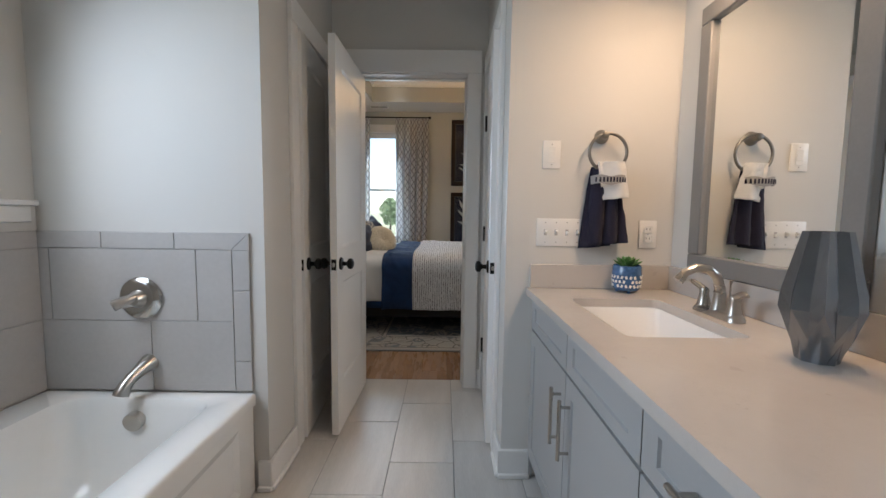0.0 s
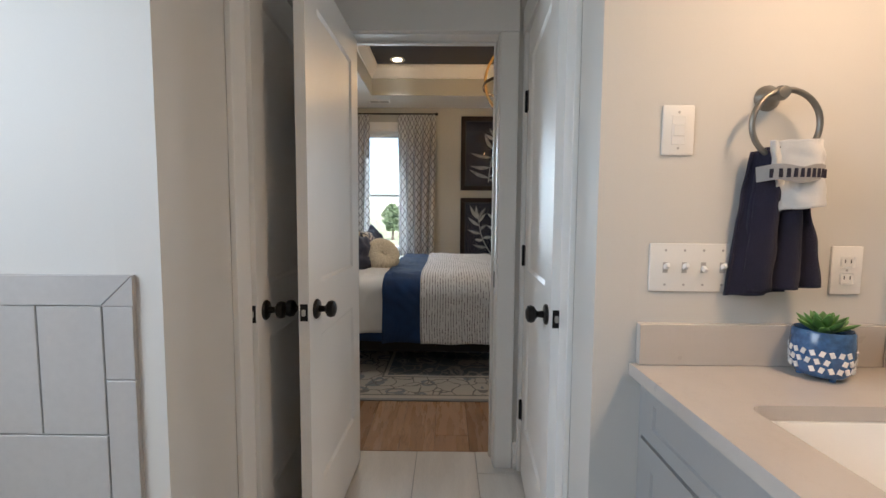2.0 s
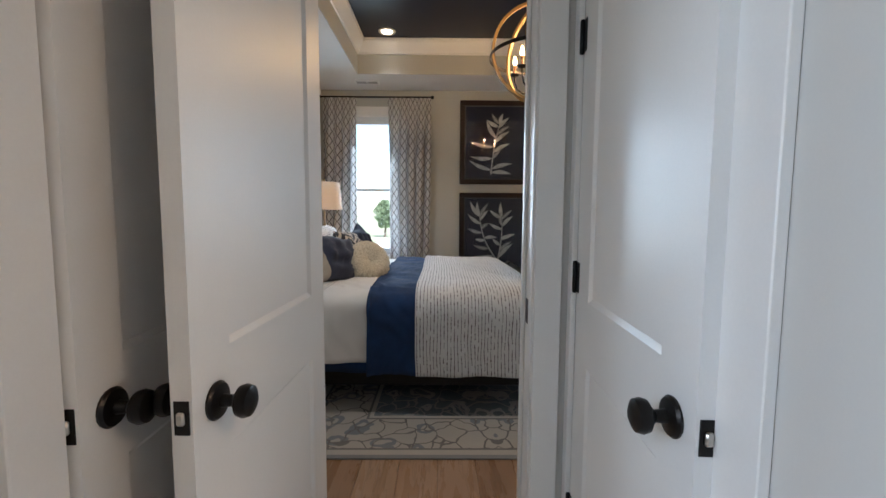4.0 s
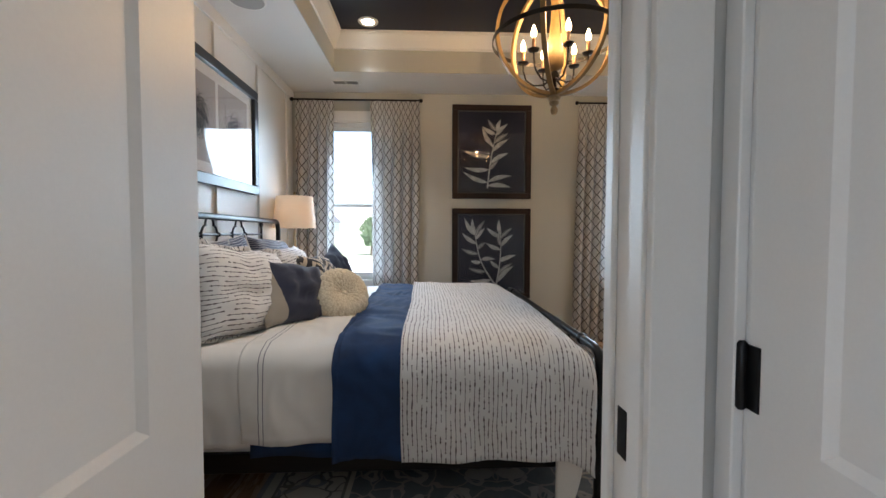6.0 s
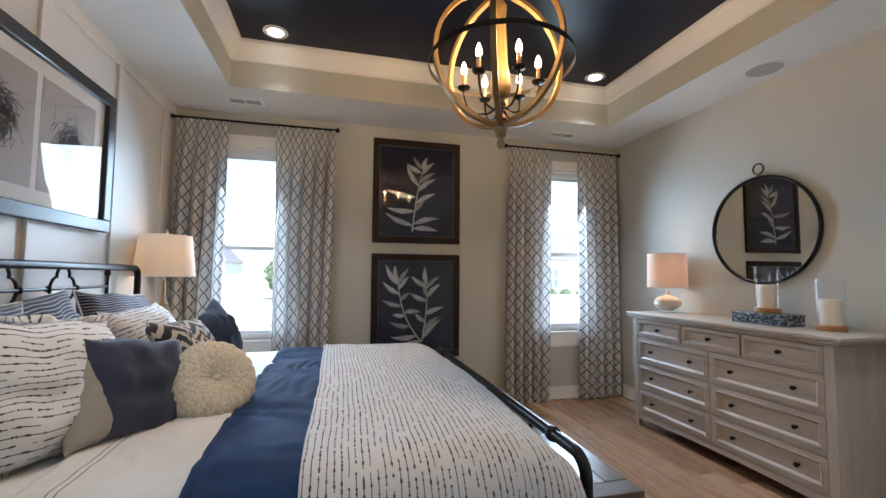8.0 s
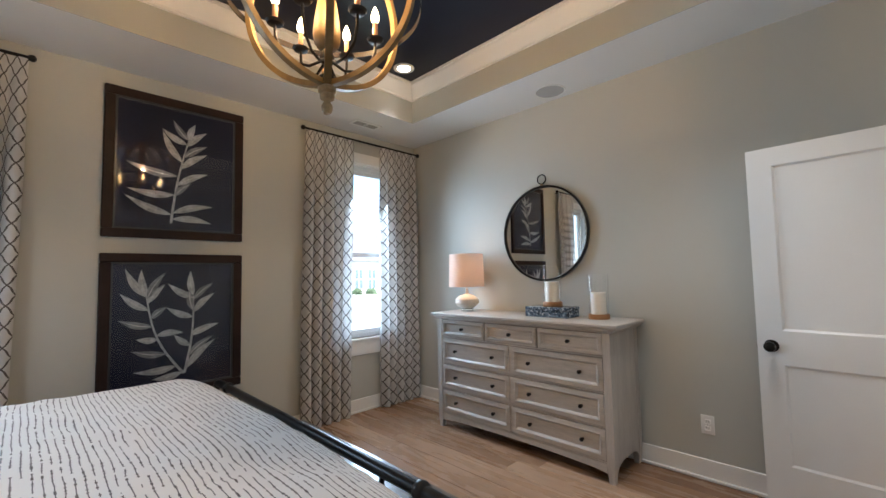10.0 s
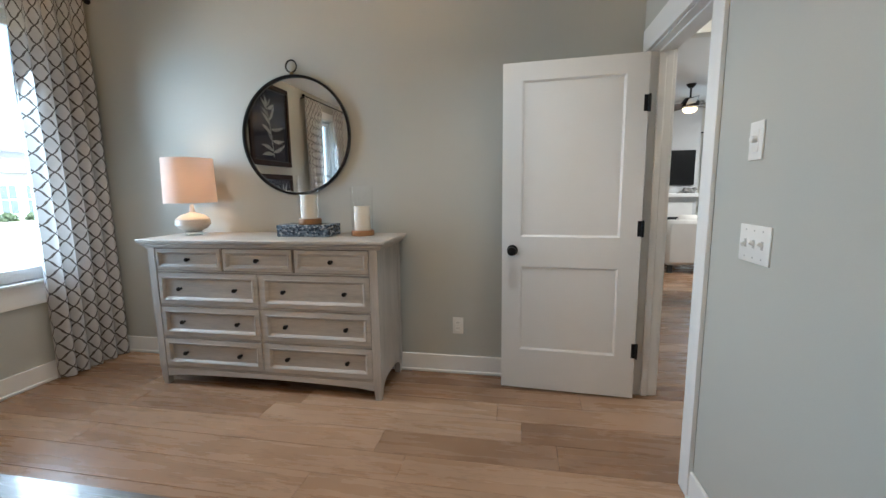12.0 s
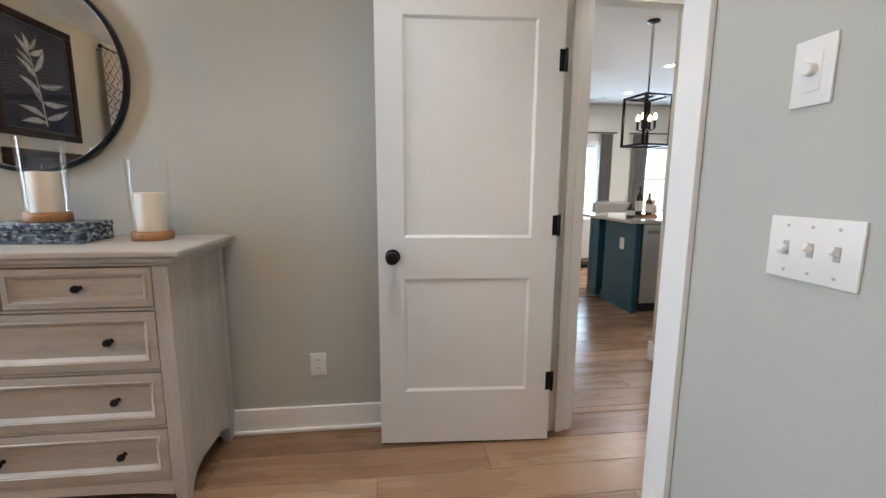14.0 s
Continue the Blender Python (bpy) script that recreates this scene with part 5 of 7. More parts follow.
def botanical(z0, z1, sprigs, label):
    """sprigs: base, tip, bow of the stem, and its leaves as (place along the stem, angle, length)."""
    a, b, f = 0.73, 1.625, 0.062
    y0, y1 = NY - 0.035, NY - 0.001
    p = thing("framed_print", ((a + b) / 2, NY, z0), label, "picture", "botanical prints")
    part("print", boxes((a + f - 0.01, b - f + 0.01, y1 - 0.014, y1 - 0.008, z0 + f - 0.01, z1 - f + 0.01)), "art_navy", p)
    for q in ((a, b, z0, z0 + f), (a, b, z1 - f, z1), (a, a + f, z0 + f, z1 - f), (b - f, b, z0 + f, z1 - f)):
        part("frame_rail", boxes((q[0], q[1], y0, y1, q[2], q[3]), bevel=0.006), "frame_wood", p, "dark espresso wood")
    for q in ((a + f, b - f, z0 + f, z0 + f + 0.012), (a + f, b - f, z1 - f - 0.012, z1 - f), (a + f, a + f + 0.012, z0 + f + 0.012, z1 - f - 0.012), (b - f - 0.012, b - f, z0 + f + 0.012, z1 - f - 0.012)):
        part("fillet", boxes((q[0], q[1], y1 - 0.022, y1 - 0.0135, q[2], q[3])), "slate_frame", p)
    ya = y1 - 0.0146
    k = 0
    for base, tip, bow, leaves in sprigs:
        d = Vector((tip[0] - base[0], tip[1] - base[1]))
        side = Vector((-d.y, d.x)).normalized() * bow

        def along(t):
            w = math.sin(math.pi * min(1, t))
            return (base[0] + d.x * t + side.x * w, base[1] + d.y * t + side.y * w)
        bm = bmesh.new()
        tube(bm, [(along(t / 10)[0], ya, along(t / 10)[1]) for t in range(11)], [0.0105 - 0.0005 * i for i in range(11)], 6)
        for v in bm.verts:
            v.co.y = ya + (v.co.y - ya) * 0.05
        part("stem", bm, "art_white", p)
        for t, angle, L in leaves:
            k += 1
            bm = bmesh.new()
            leaf_shape(bm, along(t), radians(angle), L, 0.046 + 0.045 * L, ya - 0.0004 * (1 + k % 4))
            part("leaf", bm, ("art_white", "art_grey")[k % 3 == 0], p)
            rib = bmesh.new()
            leaf_shape(rib, along(t), radians(angle), L * 0.94, 0.008, ya - 0.0004 * (1 + k % 4) - 0.0002)
            part("leaf_rib", rib, "art_rib", p)
    g = part("glazing", boxes((a + f - 0.004, b - f + 0.004, y1 - 0.0205, y1 - 0.0185, z0 + f - 0.004, z1 - f + 0.004)), "clear", p)
    g.visible_shadow = False
    return p


M["art_grey"] = surf("dim_leaf_print", (0.21, 0.215, 0.23), 0.7, var=0.35, big=16, fine=60)
M["art_rib"] = surf("bright_leaf_rib", (0.50, 0.50, 0.50), 0.7, var=0.2, big=20, fine=60)
botanical(1.64, 2.69, [((1.13, 1.755), (1.235, 2.40), 0.015, (
    (0.10, 157, 0.31), (0.33, 176, 0.29), (0.55, 168, 0.33), (0.72, 120, 0.26), (0.94, 150, 0.19), (1.0, 128, 0.17), (1.0, 72, 0.14),
    (0.92, 45, 0.19), (0.78, 36, 0.20), (0.64, 38, 0.23), (0.44, 29, 0.24), (0.32, 46, 0.15), (0.12, 14, 0.28), (0.05, -4, 0.27)))],
    "indigo botanical print of one pale sprig in a dark frame")
botanical(0.50, 1.53, [((1.23, 0.655), (0.995, 1.22), 0.05, (
    (1.0, 122, 0.24), (1.0, 100, 0.20), (0.98, 60, 0.22), (0.93, 52, 0.17), (0.85, 143, 0.21), (0.66, 163, 0.21), (0.55, 2, 0.17), (0.5, 174, 0.13), (0.3, 168, 0.22), (0.12, 182, 0.26), (0.02, 187, 0.19), (0.75, 40, 0.13))),
    ((1.235, 0.655), (1.285, 1.22), -0.02, (
    (1.0, 96, 0.19), (0.97, 146, 0.20), (0.95, 42, 0.18), (0.78, 45, 0.20), (0.72, 155, 0.19), (0.80, 100, 0.17), (0.48, 22, 0.20), (0.52, 8, 0.11), (0.22, 38, 0.21), (0.05, 45, 0.28), (0.35, 140, 0.14)))],
    "indigo botanical print of two pale sprigs in a dark frame")

# wide framed photographs over the bed
pic = thing("framed_photographs", (WX, 5.91, 1.57), "wide charcoal frame holding three photographs of curled roots", "picture")
py0, py1, pz0, pz1, pf = 5.05, 6.77, 1.57, 2.44, 0.075
for q in ((py0, py1, pz0, pz0 + pf), (py0, py1, pz1 - pf, pz1), (py0, py0 + pf, pz0 + pf, pz1 - pf), (py1 - pf, py1, pz0 + pf, pz1 - pf)):
    part("frame_rail", boxes((WX + 0.020, WX + 0.058, *q), bevel=0.006), "slate_frame", pic)
part("mat_board", boxes((WX + 0.021, WX + 0.030, py0 + pf - 0.01, py1 - pf + 0.01, pz0 + pf - 0.01, pz1 - pf + 0.01)), "art_mat", pic)
rg = random.Random(8)
for a, b in ((5.20, 5.635), (5.675, 6.105), (6.145, 6.60)):
    ph = part("photograph", boxes((WX + 0.0302, WX + 0.0315, a, b, pz0 + 0.15, pz1 - 0.15)), "art_paper", pic)
    bm = bmesh.new()
    cy, cz = (a + b) / 2 - 0.005, (pz0 + pz1) / 2 - 0.02
    for i in range(230):
        d0, d1 = rg.gauss(0, 0.046), rg.gauss(0, 0.058)
        lean = math.atan2(d1, d0) - math.pi / 2 + rg.gauss(0, 0.45)
        c0, c1 = cy + d0, cz + 0.02 + d1
        L, turn = rg.uniform(0.05, 0.13), rg.uniform(-1.6, 0.2)
        pts = [(WX + 0.0321, c0, c1)]
        for k in range(6):
            lean += turn / 6
            pts.append((WX + 0.0321, pts[-1][1] + L / 6 * math.cos(lean), pts[-1][2] + L / 6 * math.sin(lean)))
        for p, q in zip(pts, pts[1:]):
            d = (Vector(q) - Vector(p)).normalized()
            s = Vector((0, -d.z, d.y)) * (0.0008 + 0.0017 * rg.random())
            bm.faces.new([bm.verts.new(Vector(w) + o) for w, o in ((p, s), (q, s), (q, -s), (p, -s))])
    part("drawing", bm, "art_ink", ph, "tangled dark fibres", smooth=None)
g = part("glazing", boxes((WX + 0.038, WX + 0.040, py0 + pf - 0.004, py1 - pf + 0.004, pz0 + pf - 0.004, pz1 - pf + 0.004)), "clear", pic)
g.visible_shadow = False

# ---------------------------------------------------------------- bed
BY0, BY1, HBX, FBX = 4.99, 7.09, -0.955, 1.235
bed = thing("iron_bed", (0.13, 6.04, 0), "black iron bed with quatrefoil headboard and curved footboard", "bed")


def end_frame(x, top, low, name, quat):
    r = 0.07
    z0 = 0.0
    path = [(x, BY0, z0), (x, BY0, top - r)] + arc((x, BY0 + r, top - r), r, 180, 90, 6, ((0, 1, 0), (0, 0, 1)))[1:] + arc((x, BY1 - r, top - r), r, 90, 0, 6, ((0, 1, 0), (0, 0, 1))) + [(x, BY1, z0)]
    hb = part(name, tube(bmesh.new(), path, 0.021, 14), "black", bed, "rounded black tube")
    part("rail", tube(bmesh.new(), [(x, BY0, low), (x, BY1, low)], 0.011, 10), "black", hb)
    if quat:
        mid = (top + low) / 2 + 0.01
        posts = (5.455, 6.70)
        for y in posts:
            part("spindle", lathe(bmesh.new(), (x, y, low), [(0.009, 0), (0.018, 0.012), (0.009, 0.03), (0.009, top - low - 0.06), (0.018, top - low - 0.04), (0.012, top - low - 0.02), (0.009, top - low)], 12), "black", hb)
        part("cross_bar", tube(bmesh.new(), [(x, 5.455, mid), (x, 6.70, mid)], 0.008, 8), "black", hb)
        for y in (5.87, 6.28):
            q = []
            for c, a0 in (((0, 0.058), -45 + 90), ((-0.046, 0), 135), ((0, -0.058), 225), ((0.046, 0), 315)):
                rr = 0.052
                q += [(x, y + c[0] + rr * math.cos(radians(a0 - 45 + 180 * k / 8)), mid + c[1] + rr * 1.15 * math.sin(radians(a0 - 45 + 180 * k / 8))) for k in range(9)]
            part("quatrefoil", tube(bmesh.new(), q, 0.007, 8, closed=True), "black", hb)
            for s in (-1, 1):
                part("collar", lathe(bmesh.new(), (x, y + s * 0.112, mid), [(0, -0.012), (0.014, -0.006), (0.017, 0), (0.014, 0.006), (0, 0.012)], 10, Matrix.Rotation(radians(90), 4, "X")), "black", hb)
    else:
        for y in (5.40, 6.04, 6.68):
            part("spindle", lathe(bmesh.new(), (x, y, low), [(0.009, 0), (0.018, 0.015), (0.009, 0.03), (0.009, top - low)], 10), "black", hb)
        for y in (BY0 + 0.22, BY1 - 0.22):
            part("collar", lathe(bmesh.new(), (x, y, top), [(0.021, -0.02), (0.029, -0.012), (0.031, 0), (0.029, 0.012), (0.021, 0.02)], 14, Matrix.Rotation(radians(90), 4, "X")), "black", hb)
    for y in (BY0, BY1):
        part("foot", lathe(bmesh.new(), (x, y, 0.0005 + 0.012), [(0, -0.012), (0.026, -0.012), (0.028, 0), (0.022, 0.02)], 12), "black", hb)


end_frame(HBX, 1.355, 1.10, "headboard", True)
end_frame(FBX, 0.715, 0.40, "footboard", False)
for y in (BY0 + 0.03, BY1 - 0.03):
    part("side_rail", boxes((HBX, FBX, y - 0.015, y + 0.015, 0.165, 0.255), bevel=0.003), "black", bed)
part("slat_deck", boxes((HBX + 0.03, FBX - 0.03, BY0 + 0.05, BY1 - 0.05, 0.19, 0.225)), "dark_gap", bed)
spring = solid("box_spring", boxes((-0.92, 1.19, 5.03, 7.05, 0.2255, 0.43), bevel=0.03), "sheet", "white covered box spring on the bed frame", "box spring", kind="thing")
mattress = solid("mattress", boxes((-0.92, 1.19, 5.015, 7.065, 0.4305, 0.715), bevel=0.06), "sheet", "white mattress with a fitted sheet", "mattress", kind="thing")


def drape(x0, x1, zt, yn, yf, hem_n, hem_f, r, nx, ns, wr, seed, crown=0.02, foot=0.0, crease=1.6):
    """A cloth over the bed, from a near hem over the top to a far hem; returns the mesh function and its texture metres."""
    segs = [zt - r - hem_n, math.pi / 2 * r, yf - yn - 2 * r, math.pi / 2 * r, zt - r - hem_f]
    total = sum(segs)

    def section(s):
        if s < segs[0]:
            return yn, hem_n + s
        s -= segs[0]
        if s < segs[1]:
            a = s / r
            return yn + r - r * math.cos(a), zt - r + r * math.sin(a)
        s -= segs[1]
        if s < segs[2]:
            return yn + r + s, zt
        s -= segs[2]
        if s < segs[3]:
            a = s / r
            return yf - r + r * math.sin(a), zt - r + r * math.cos(a)
        s -= segs[3]
        return yf, zt - r - s

    def f(u, v):
        s = v * total
        y, z = section(s)
        x = x0 + (x1 - x0) * u
        n = noise.fractal((x * 2.2 + seed, s * 1.7, seed), 1.0, 2.0, 3)
        n2 = noise.noise((x * 6, s * 5, seed + 4))
        warp = 0.25 * noise.noise((x * 3, s * 3, seed + 2))
        fold = 1 - abs(noise.noise((x * 7 + s * 3 + warp * 9, s * 2.2 - x * 2, seed + 6)))
        n += crease * max(0.0, fold - 0.72)
        hang = max(0.0, 1 - (z - hem_n) / max(0.05, zt - r - hem_n)) if y < yn + r else 0.0
        if z >= zt - 1e-6:
            z += crown * math.sin(math.pi * (y - yn) / (yf - yn)) + wr * n + 0.3 * wr * n2
        else:
            y += (-1 if y < (yn + yf) / 2 else 1) * (wr * 0.9 * n + 0.012 * hang * math.sin(x * 17 + seed))
        if foot and u > 0.78:
            z -= foot * ((u - 0.78) / 0.22) ** 2
        if u < 0.02 or u > 0.98:
            z += 0.004 * n2
        return (x + 0.006 * noise.noise((s * 3, seed, 1)) + 0.012 * noise.noise((s * 1.1, seed, 7)), y, z)
    return f, (lambda u, v: ((x1 - x0) * u, total * v))


def bedding(name, label, category, mat, thick, args):
    f, uv = drape(*args)
    ob = solid(name, sheet_mesh(args[8], args[9], f, uv), mat, label, category, kind="thing", smooth=80)
    mod = ob.modifiers.new("thickness", "SOLIDIFY")
    mod.thickness, mod.offset = thick, 1
    return ob


bedding("top_sheet", "white cotton sheet tucked smoothly over the mattress", "bed sheet", "sheet", 0.004, (-0.925, 0.02, 0.722, 4.985, 7.085, 0.30, 0.3, 0.07, 64, 130, 0.022, 2.0))
bedding("folded_sheet", "white sheet turned down with two fine stitched lines", "bed sheet", "hem", 0.006, (-0.36, 0.045, 0.744, 4.938, 7.10, 0.335, 0.35, 0.08, 40, 100, 0.014, 5.0))
bedding("blanket", "navy linen blanket hanging below the white sheet", "blanket", "navy_cloth", 0.008, (-0.33, 0.10, 0.70, 4.972, 7.08, 0.262, 0.3, 0.08, 10, 60, 0.001, 8.0, 0.0))
COVER = (0.035, 0.42, 0.752, 4.932, 7.115, 0.262, 0.3, 0.09, 48, 130, 0.030, 8.0)
coverlet = bedding("navy_coverlet", "rumpled navy linen coverlet laid across the bed", "coverlet", "navy_cloth", 0.010, COVER)
cover_shape, cover_uv = drape(*COVER)
hem = part("hem", sheet_mesh(3, 130, lambda u, v: cover_shape(0.06 * u, v), lambda u, v: cover_uv(0.06 * u, v)), "navy_cloth", coverlet, smooth=80)
hem_body = hem.modifiers.new("thickness", "SOLIDIFY")
hem_body.thickness, hem_body.offset = 0.0135, 1
duvet = bedding("duvet", "white duvet with dark dashed stripes covering the foot end", "duvet", "throw", 0.018, (0.335, 1.185, 0.765, 4.912, 7.13, 0.262, 0.3, 0.13, 70, 120, 0.013, 11.0, 0.022, 0.085))
bm = sheet_mesh(10, 14, lambda u, v: (1.02 + 0.13 * u * (1 - 0.35 * v * v), 4.935 - 0.02 * math.sin(math.pi * u) + 0.01 * v, 0.30 - 0.28 * v + 0.04 * abs(u - 0.5) ** 2 * v))
tip = part("duvet_corner", bm, "sheet", duvet, "plain white lining at the corner", smooth=80)
thicken(tip, 0.03)


def pillow(name, label, at, size, lean, turn, mat, group="", seed=1.0, tall=True, roll=0.0, pipe=None, frill=0.0):
    """A stuffed square cushion; local width along y, height along z, face towards +x."""
    w, h, t = size
    m = Matrix.Translation(at) @ Matrix.Rotation(radians(turn), 4, "Z") @ Matrix.Rotation(radians(-lean), 4, "Y") @ Matrix.Rotation(radians(roll), 4, "X")
    n = 18
    bm = bmesh.new()
    layer = bm.loops.layers.uv.new("cloth")
    grids = []
    for side in (1, -1):
        g = []
        for i in range(n + 1):
            row = []
            for j in range(n + 1):
                u, v = 2 * i / n - 1, 2 * j / n - 1
                full = max(0.0, (1 - abs(u) ** 2.6) * (1 - abs(v) ** 2.6)) ** 0.5
                y = w / 2 * u * (1 - 0.07 * (1 - v * v))
                z = h / 2 * v * (1 - 0.07 * (1 - u * u))
                x = side * t / 2 * full * (1 + 0.10 * noise.noise((u * 2, v * 2, seed + side))) + 0.030 * noise.fractal((u * 2.5 + seed, v * 2.5, seed), 0.9, 2.0, 3) * full
                z -= 0.020 * noise.noise((u * 2.2 + seed, v * 1.5, seed + 9))
                y += 0.018 * noise.noise((u * 1.5, v * 2.4 + seed, seed + 5))
                row.append(bm.verts.new(m @ Vector((x, y, z))))
            g.append(row)
        grids.append(g)
        for i in range(n):
            for j in range(n):
                q = bm.faces.new((g[i][j], g[i + 1][j], g[i + 1][j + 1], g[i][j + 1]))
                q.material_index = 1 if (side == 1 and isinstance(mat, list)) else 0
                for loop, (a, b) in zip(q.loops, ((i, j), (i + 1, j), (i + 1, j + 1), (i, j + 1))):
                    loop[layer].uv = (w * (a / n - 0.5), h * (b / n - 0.5)) if tall else (h * (b / n - 0.5), w * (a / n - 0.5))
    bmesh.ops.remove_doubles(bm, verts=bm.verts, dist=0.0004)
    ob = solid(name, bm, mat, label, "pillow", kind="thing", smooth=80, group=group)
    if pipe:
        edge = [(-1 + 2 * k / n, -1) for k in range(n)] + [(1, -1 + 2 * k / n) for k in range(n)] + [(1 - 2 * k / n, 1) for k in range(n)] + [(-1, 1 - 2 * k / n) for k in range(n)]
        pts = [m @ Vector((0, w / 2 * u * (1 - 0.07 * (1 - v * v)), h / 2 * v * (1 - 0.07 * (1 - u * u)))) for u, v in edge]
        part("piping", tube(bmesh.new(), pts, 0.005, 6, closed=True), pipe, ob, "white corded piping")
    if frill:
        def strip(a, b):
            k = a * 4
            side, t = min(3, int(k)), 2 * (k - min(3, int(k))) - 1
            u, v = ((t, -1), (1, t), (-t, 1), (-1, -t))[side]
            g = 1 + b * frill * (1 + 0.35 * math.sin(a * 67 + seed))
            return m @ Vector((b * 0.014 * math.sin(a * 110 + seed) + 0.01 * b * noise.noise((a * 30, b, seed)), w / 2 * u * (1 - 0.07 * (1 - v * v)) * g, h / 2 * v * (1 - 0.07 * (1 - u * u)) * g))
        fr = part("ruffle", sheet_mesh(160, 3, strip, lambda a, b: (a * 2 * (w + h), b * frill * w / 2)), mat, ob, "frayed white ruffle edge", smooth=80)
        thicken(fr, 0.003)
    return ob


pillow("ticking_pillow", "large navy pillow with thin white stripes and white piping", (-0.735, 5.30, 0.955), (0.60, 0.52, 0.27), 14, -16, "ticking", "ticking pillows", 1.0, pipe="sheet")
pillow("ticking_pillow", "navy striped pillow leaning on the iron headboard", (-0.80, 5.86, 0.97), (0.58, 0.50, 0.20), 18, -4, "ticking", "ticking pillows", 2.0, roll=6, pipe="sheet")
pillow("ticking_pillow", "navy striped pillow leaning on the headboard beside the lamp", (-0.79, 6.55, 0.97), (0.60, 0.50, 0.20), 20, -6, "ticking", "ticking pillows", 3.0, roll=-5, pipe="sheet")
pillow("dashed_pillow", "white ruffled pillow with dark dashed stripes", (-0.515, 5.345, 0.945), (0.54, 0.47, 0.28), 14, -22, "dash_pillow", "dashed pillows", 4.0, tall=False, roll=-8, frill=0.085)
pillow("dashed_pillow", "white pillow with dark dashed stripes, partly hidden", (-0.52, 6.28, 0.935), (0.62, 0.48, 0.20), 32, 0, "dash_pillow", "dashed pillows", 5.0, tall=False)
pillow("two_tone_pillow", "navy and beige two-tone linen pillow", (-0.295, 5.49, 0.905), (0.42, 0.37, 0.20), 18, -28, "two_tone", "", 6.0, roll=-12)
pillow("zigzag_pillow", "cream and black zigzag woven pillow", (-0.26, 6.02, 0.92), (0.52, 0.38, 0.17), 30, -2, "zigzag", "", 7.0, roll=-4)
pillow("navy_pillow", "small plain navy pillow standing on a corner", (-0.30, 6.66, 0.92), (0.40, 0.40, 0.15), 24, -8, "slate_linen", "", 8.0, roll=20)
# round gathered cushion
bm = bmesh.new()
rows = []
mm = Matrix.Translation((-0.075, 5.65, 0.872)) @ Vector((0.45, -0.62, 0.42)).to_track_quat("Z", "Y").to_matrix().to_4x4()
prof = [(0.0, 0.045), (0.02, 0.058), (0.05, 0.074), (0.085, 0.084), (0.12, 0.080), (0.15, 0.062), (0.168, 0.030), (0.172, 0.0), (0.165, -0.03), (0.14, -0.06), (0.09, -0.075), (0.0, -0.06)]
lathe(bm, (0, 0, 0), prof, 64)
for v in bm.verts:
    r = math.hypot(v.co.x, v.co.y)
    a = math.atan2(v.co.y, v.co.x)
    k = 1 + 0.022 * math.sin(a * 22 + 3 * noise.noise((v.co.x * 20, v.co.y * 20, 1))) * min(1, r / 0.1)
    v.co = mm @ Vector((v.co.x * k, v.co.y * k, v.co.z * (1 + 0.04 * math.sin(a * 22))))
cush = solid("round_pillow", bm, "cream_knit", "round cream knitted pillow with a gathered centre", "pillow", kind="thing", smooth=80)
part("button", lathe(bmesh.new(), (0, 0, 0), [(0, 0.048), (0.012, 0.050), (0.014, 0.056), (0.008, 0.062), (0, 0.063)], 14, mm), "cream_knit", cush)

# ---------------------------------------------------------------- nightstands and lamp


def nightstand(x0, x1, y0, y1, top, label):
    n = thing("nightstand", ((x0 + x1) / 2, (y0 + y1) / 2, 0), label, "nightstand", "nightstands")
    part("top", boxes((x0 - 0.004, x1 + 0.022, y0 - 0.02, y1 + 0.02, top - 0.026, top), (x0, x1 + 0.012, y0 - 0.012, y1 + 0.012, top - 0.042, top - 0.026), bevel=0.004), "dresser", n)
    part("body", boxes((x0, x1, y0, y1, 0.14, top - 0.042), bevel=0.003), "dresser_side", n)
    for z0, z1 in ((0.17, top - 0.36), (top - 0.34, top - 0.07)):
        m = Matrix.Translation((x1 + 0.016, y0 + 0.03, z0)) @ Matrix.Rotation(radians(90), 4, "Z")
        d = part("drawer", panelled(bmesh.new(), y1 - y0 - 0.06, z1 - z0, 0.016, [(0.03, y1 - y0 - 0.09, 0.03, z1 - z0 - 0.03)], m, 0.006, 0.01, both=False), "dresser", n, smooth=None)
        part("knob", lathe(bmesh.new(), (x1 + 0.016, (y0 + y1) / 2, (z0 + z1) / 2), [(0.006, 0), (0.006, 0.012), (0.014, 0.018), (0.012, 0.027), (0, 0.029)], 14, Matrix.Rotation(radians(90), 4, "Y")), "bronze", d)
    for x in (x0 + 0.025, x1 - 0.025):
        for y in (y0 + 0.025, y1 - 0.025):
            part("leg", boxes((x - 0.022, x + 0.022, y - 0.022, y + 0.022, 0.0, 0.14), bevel=0.005), "dresser", n)
    return n


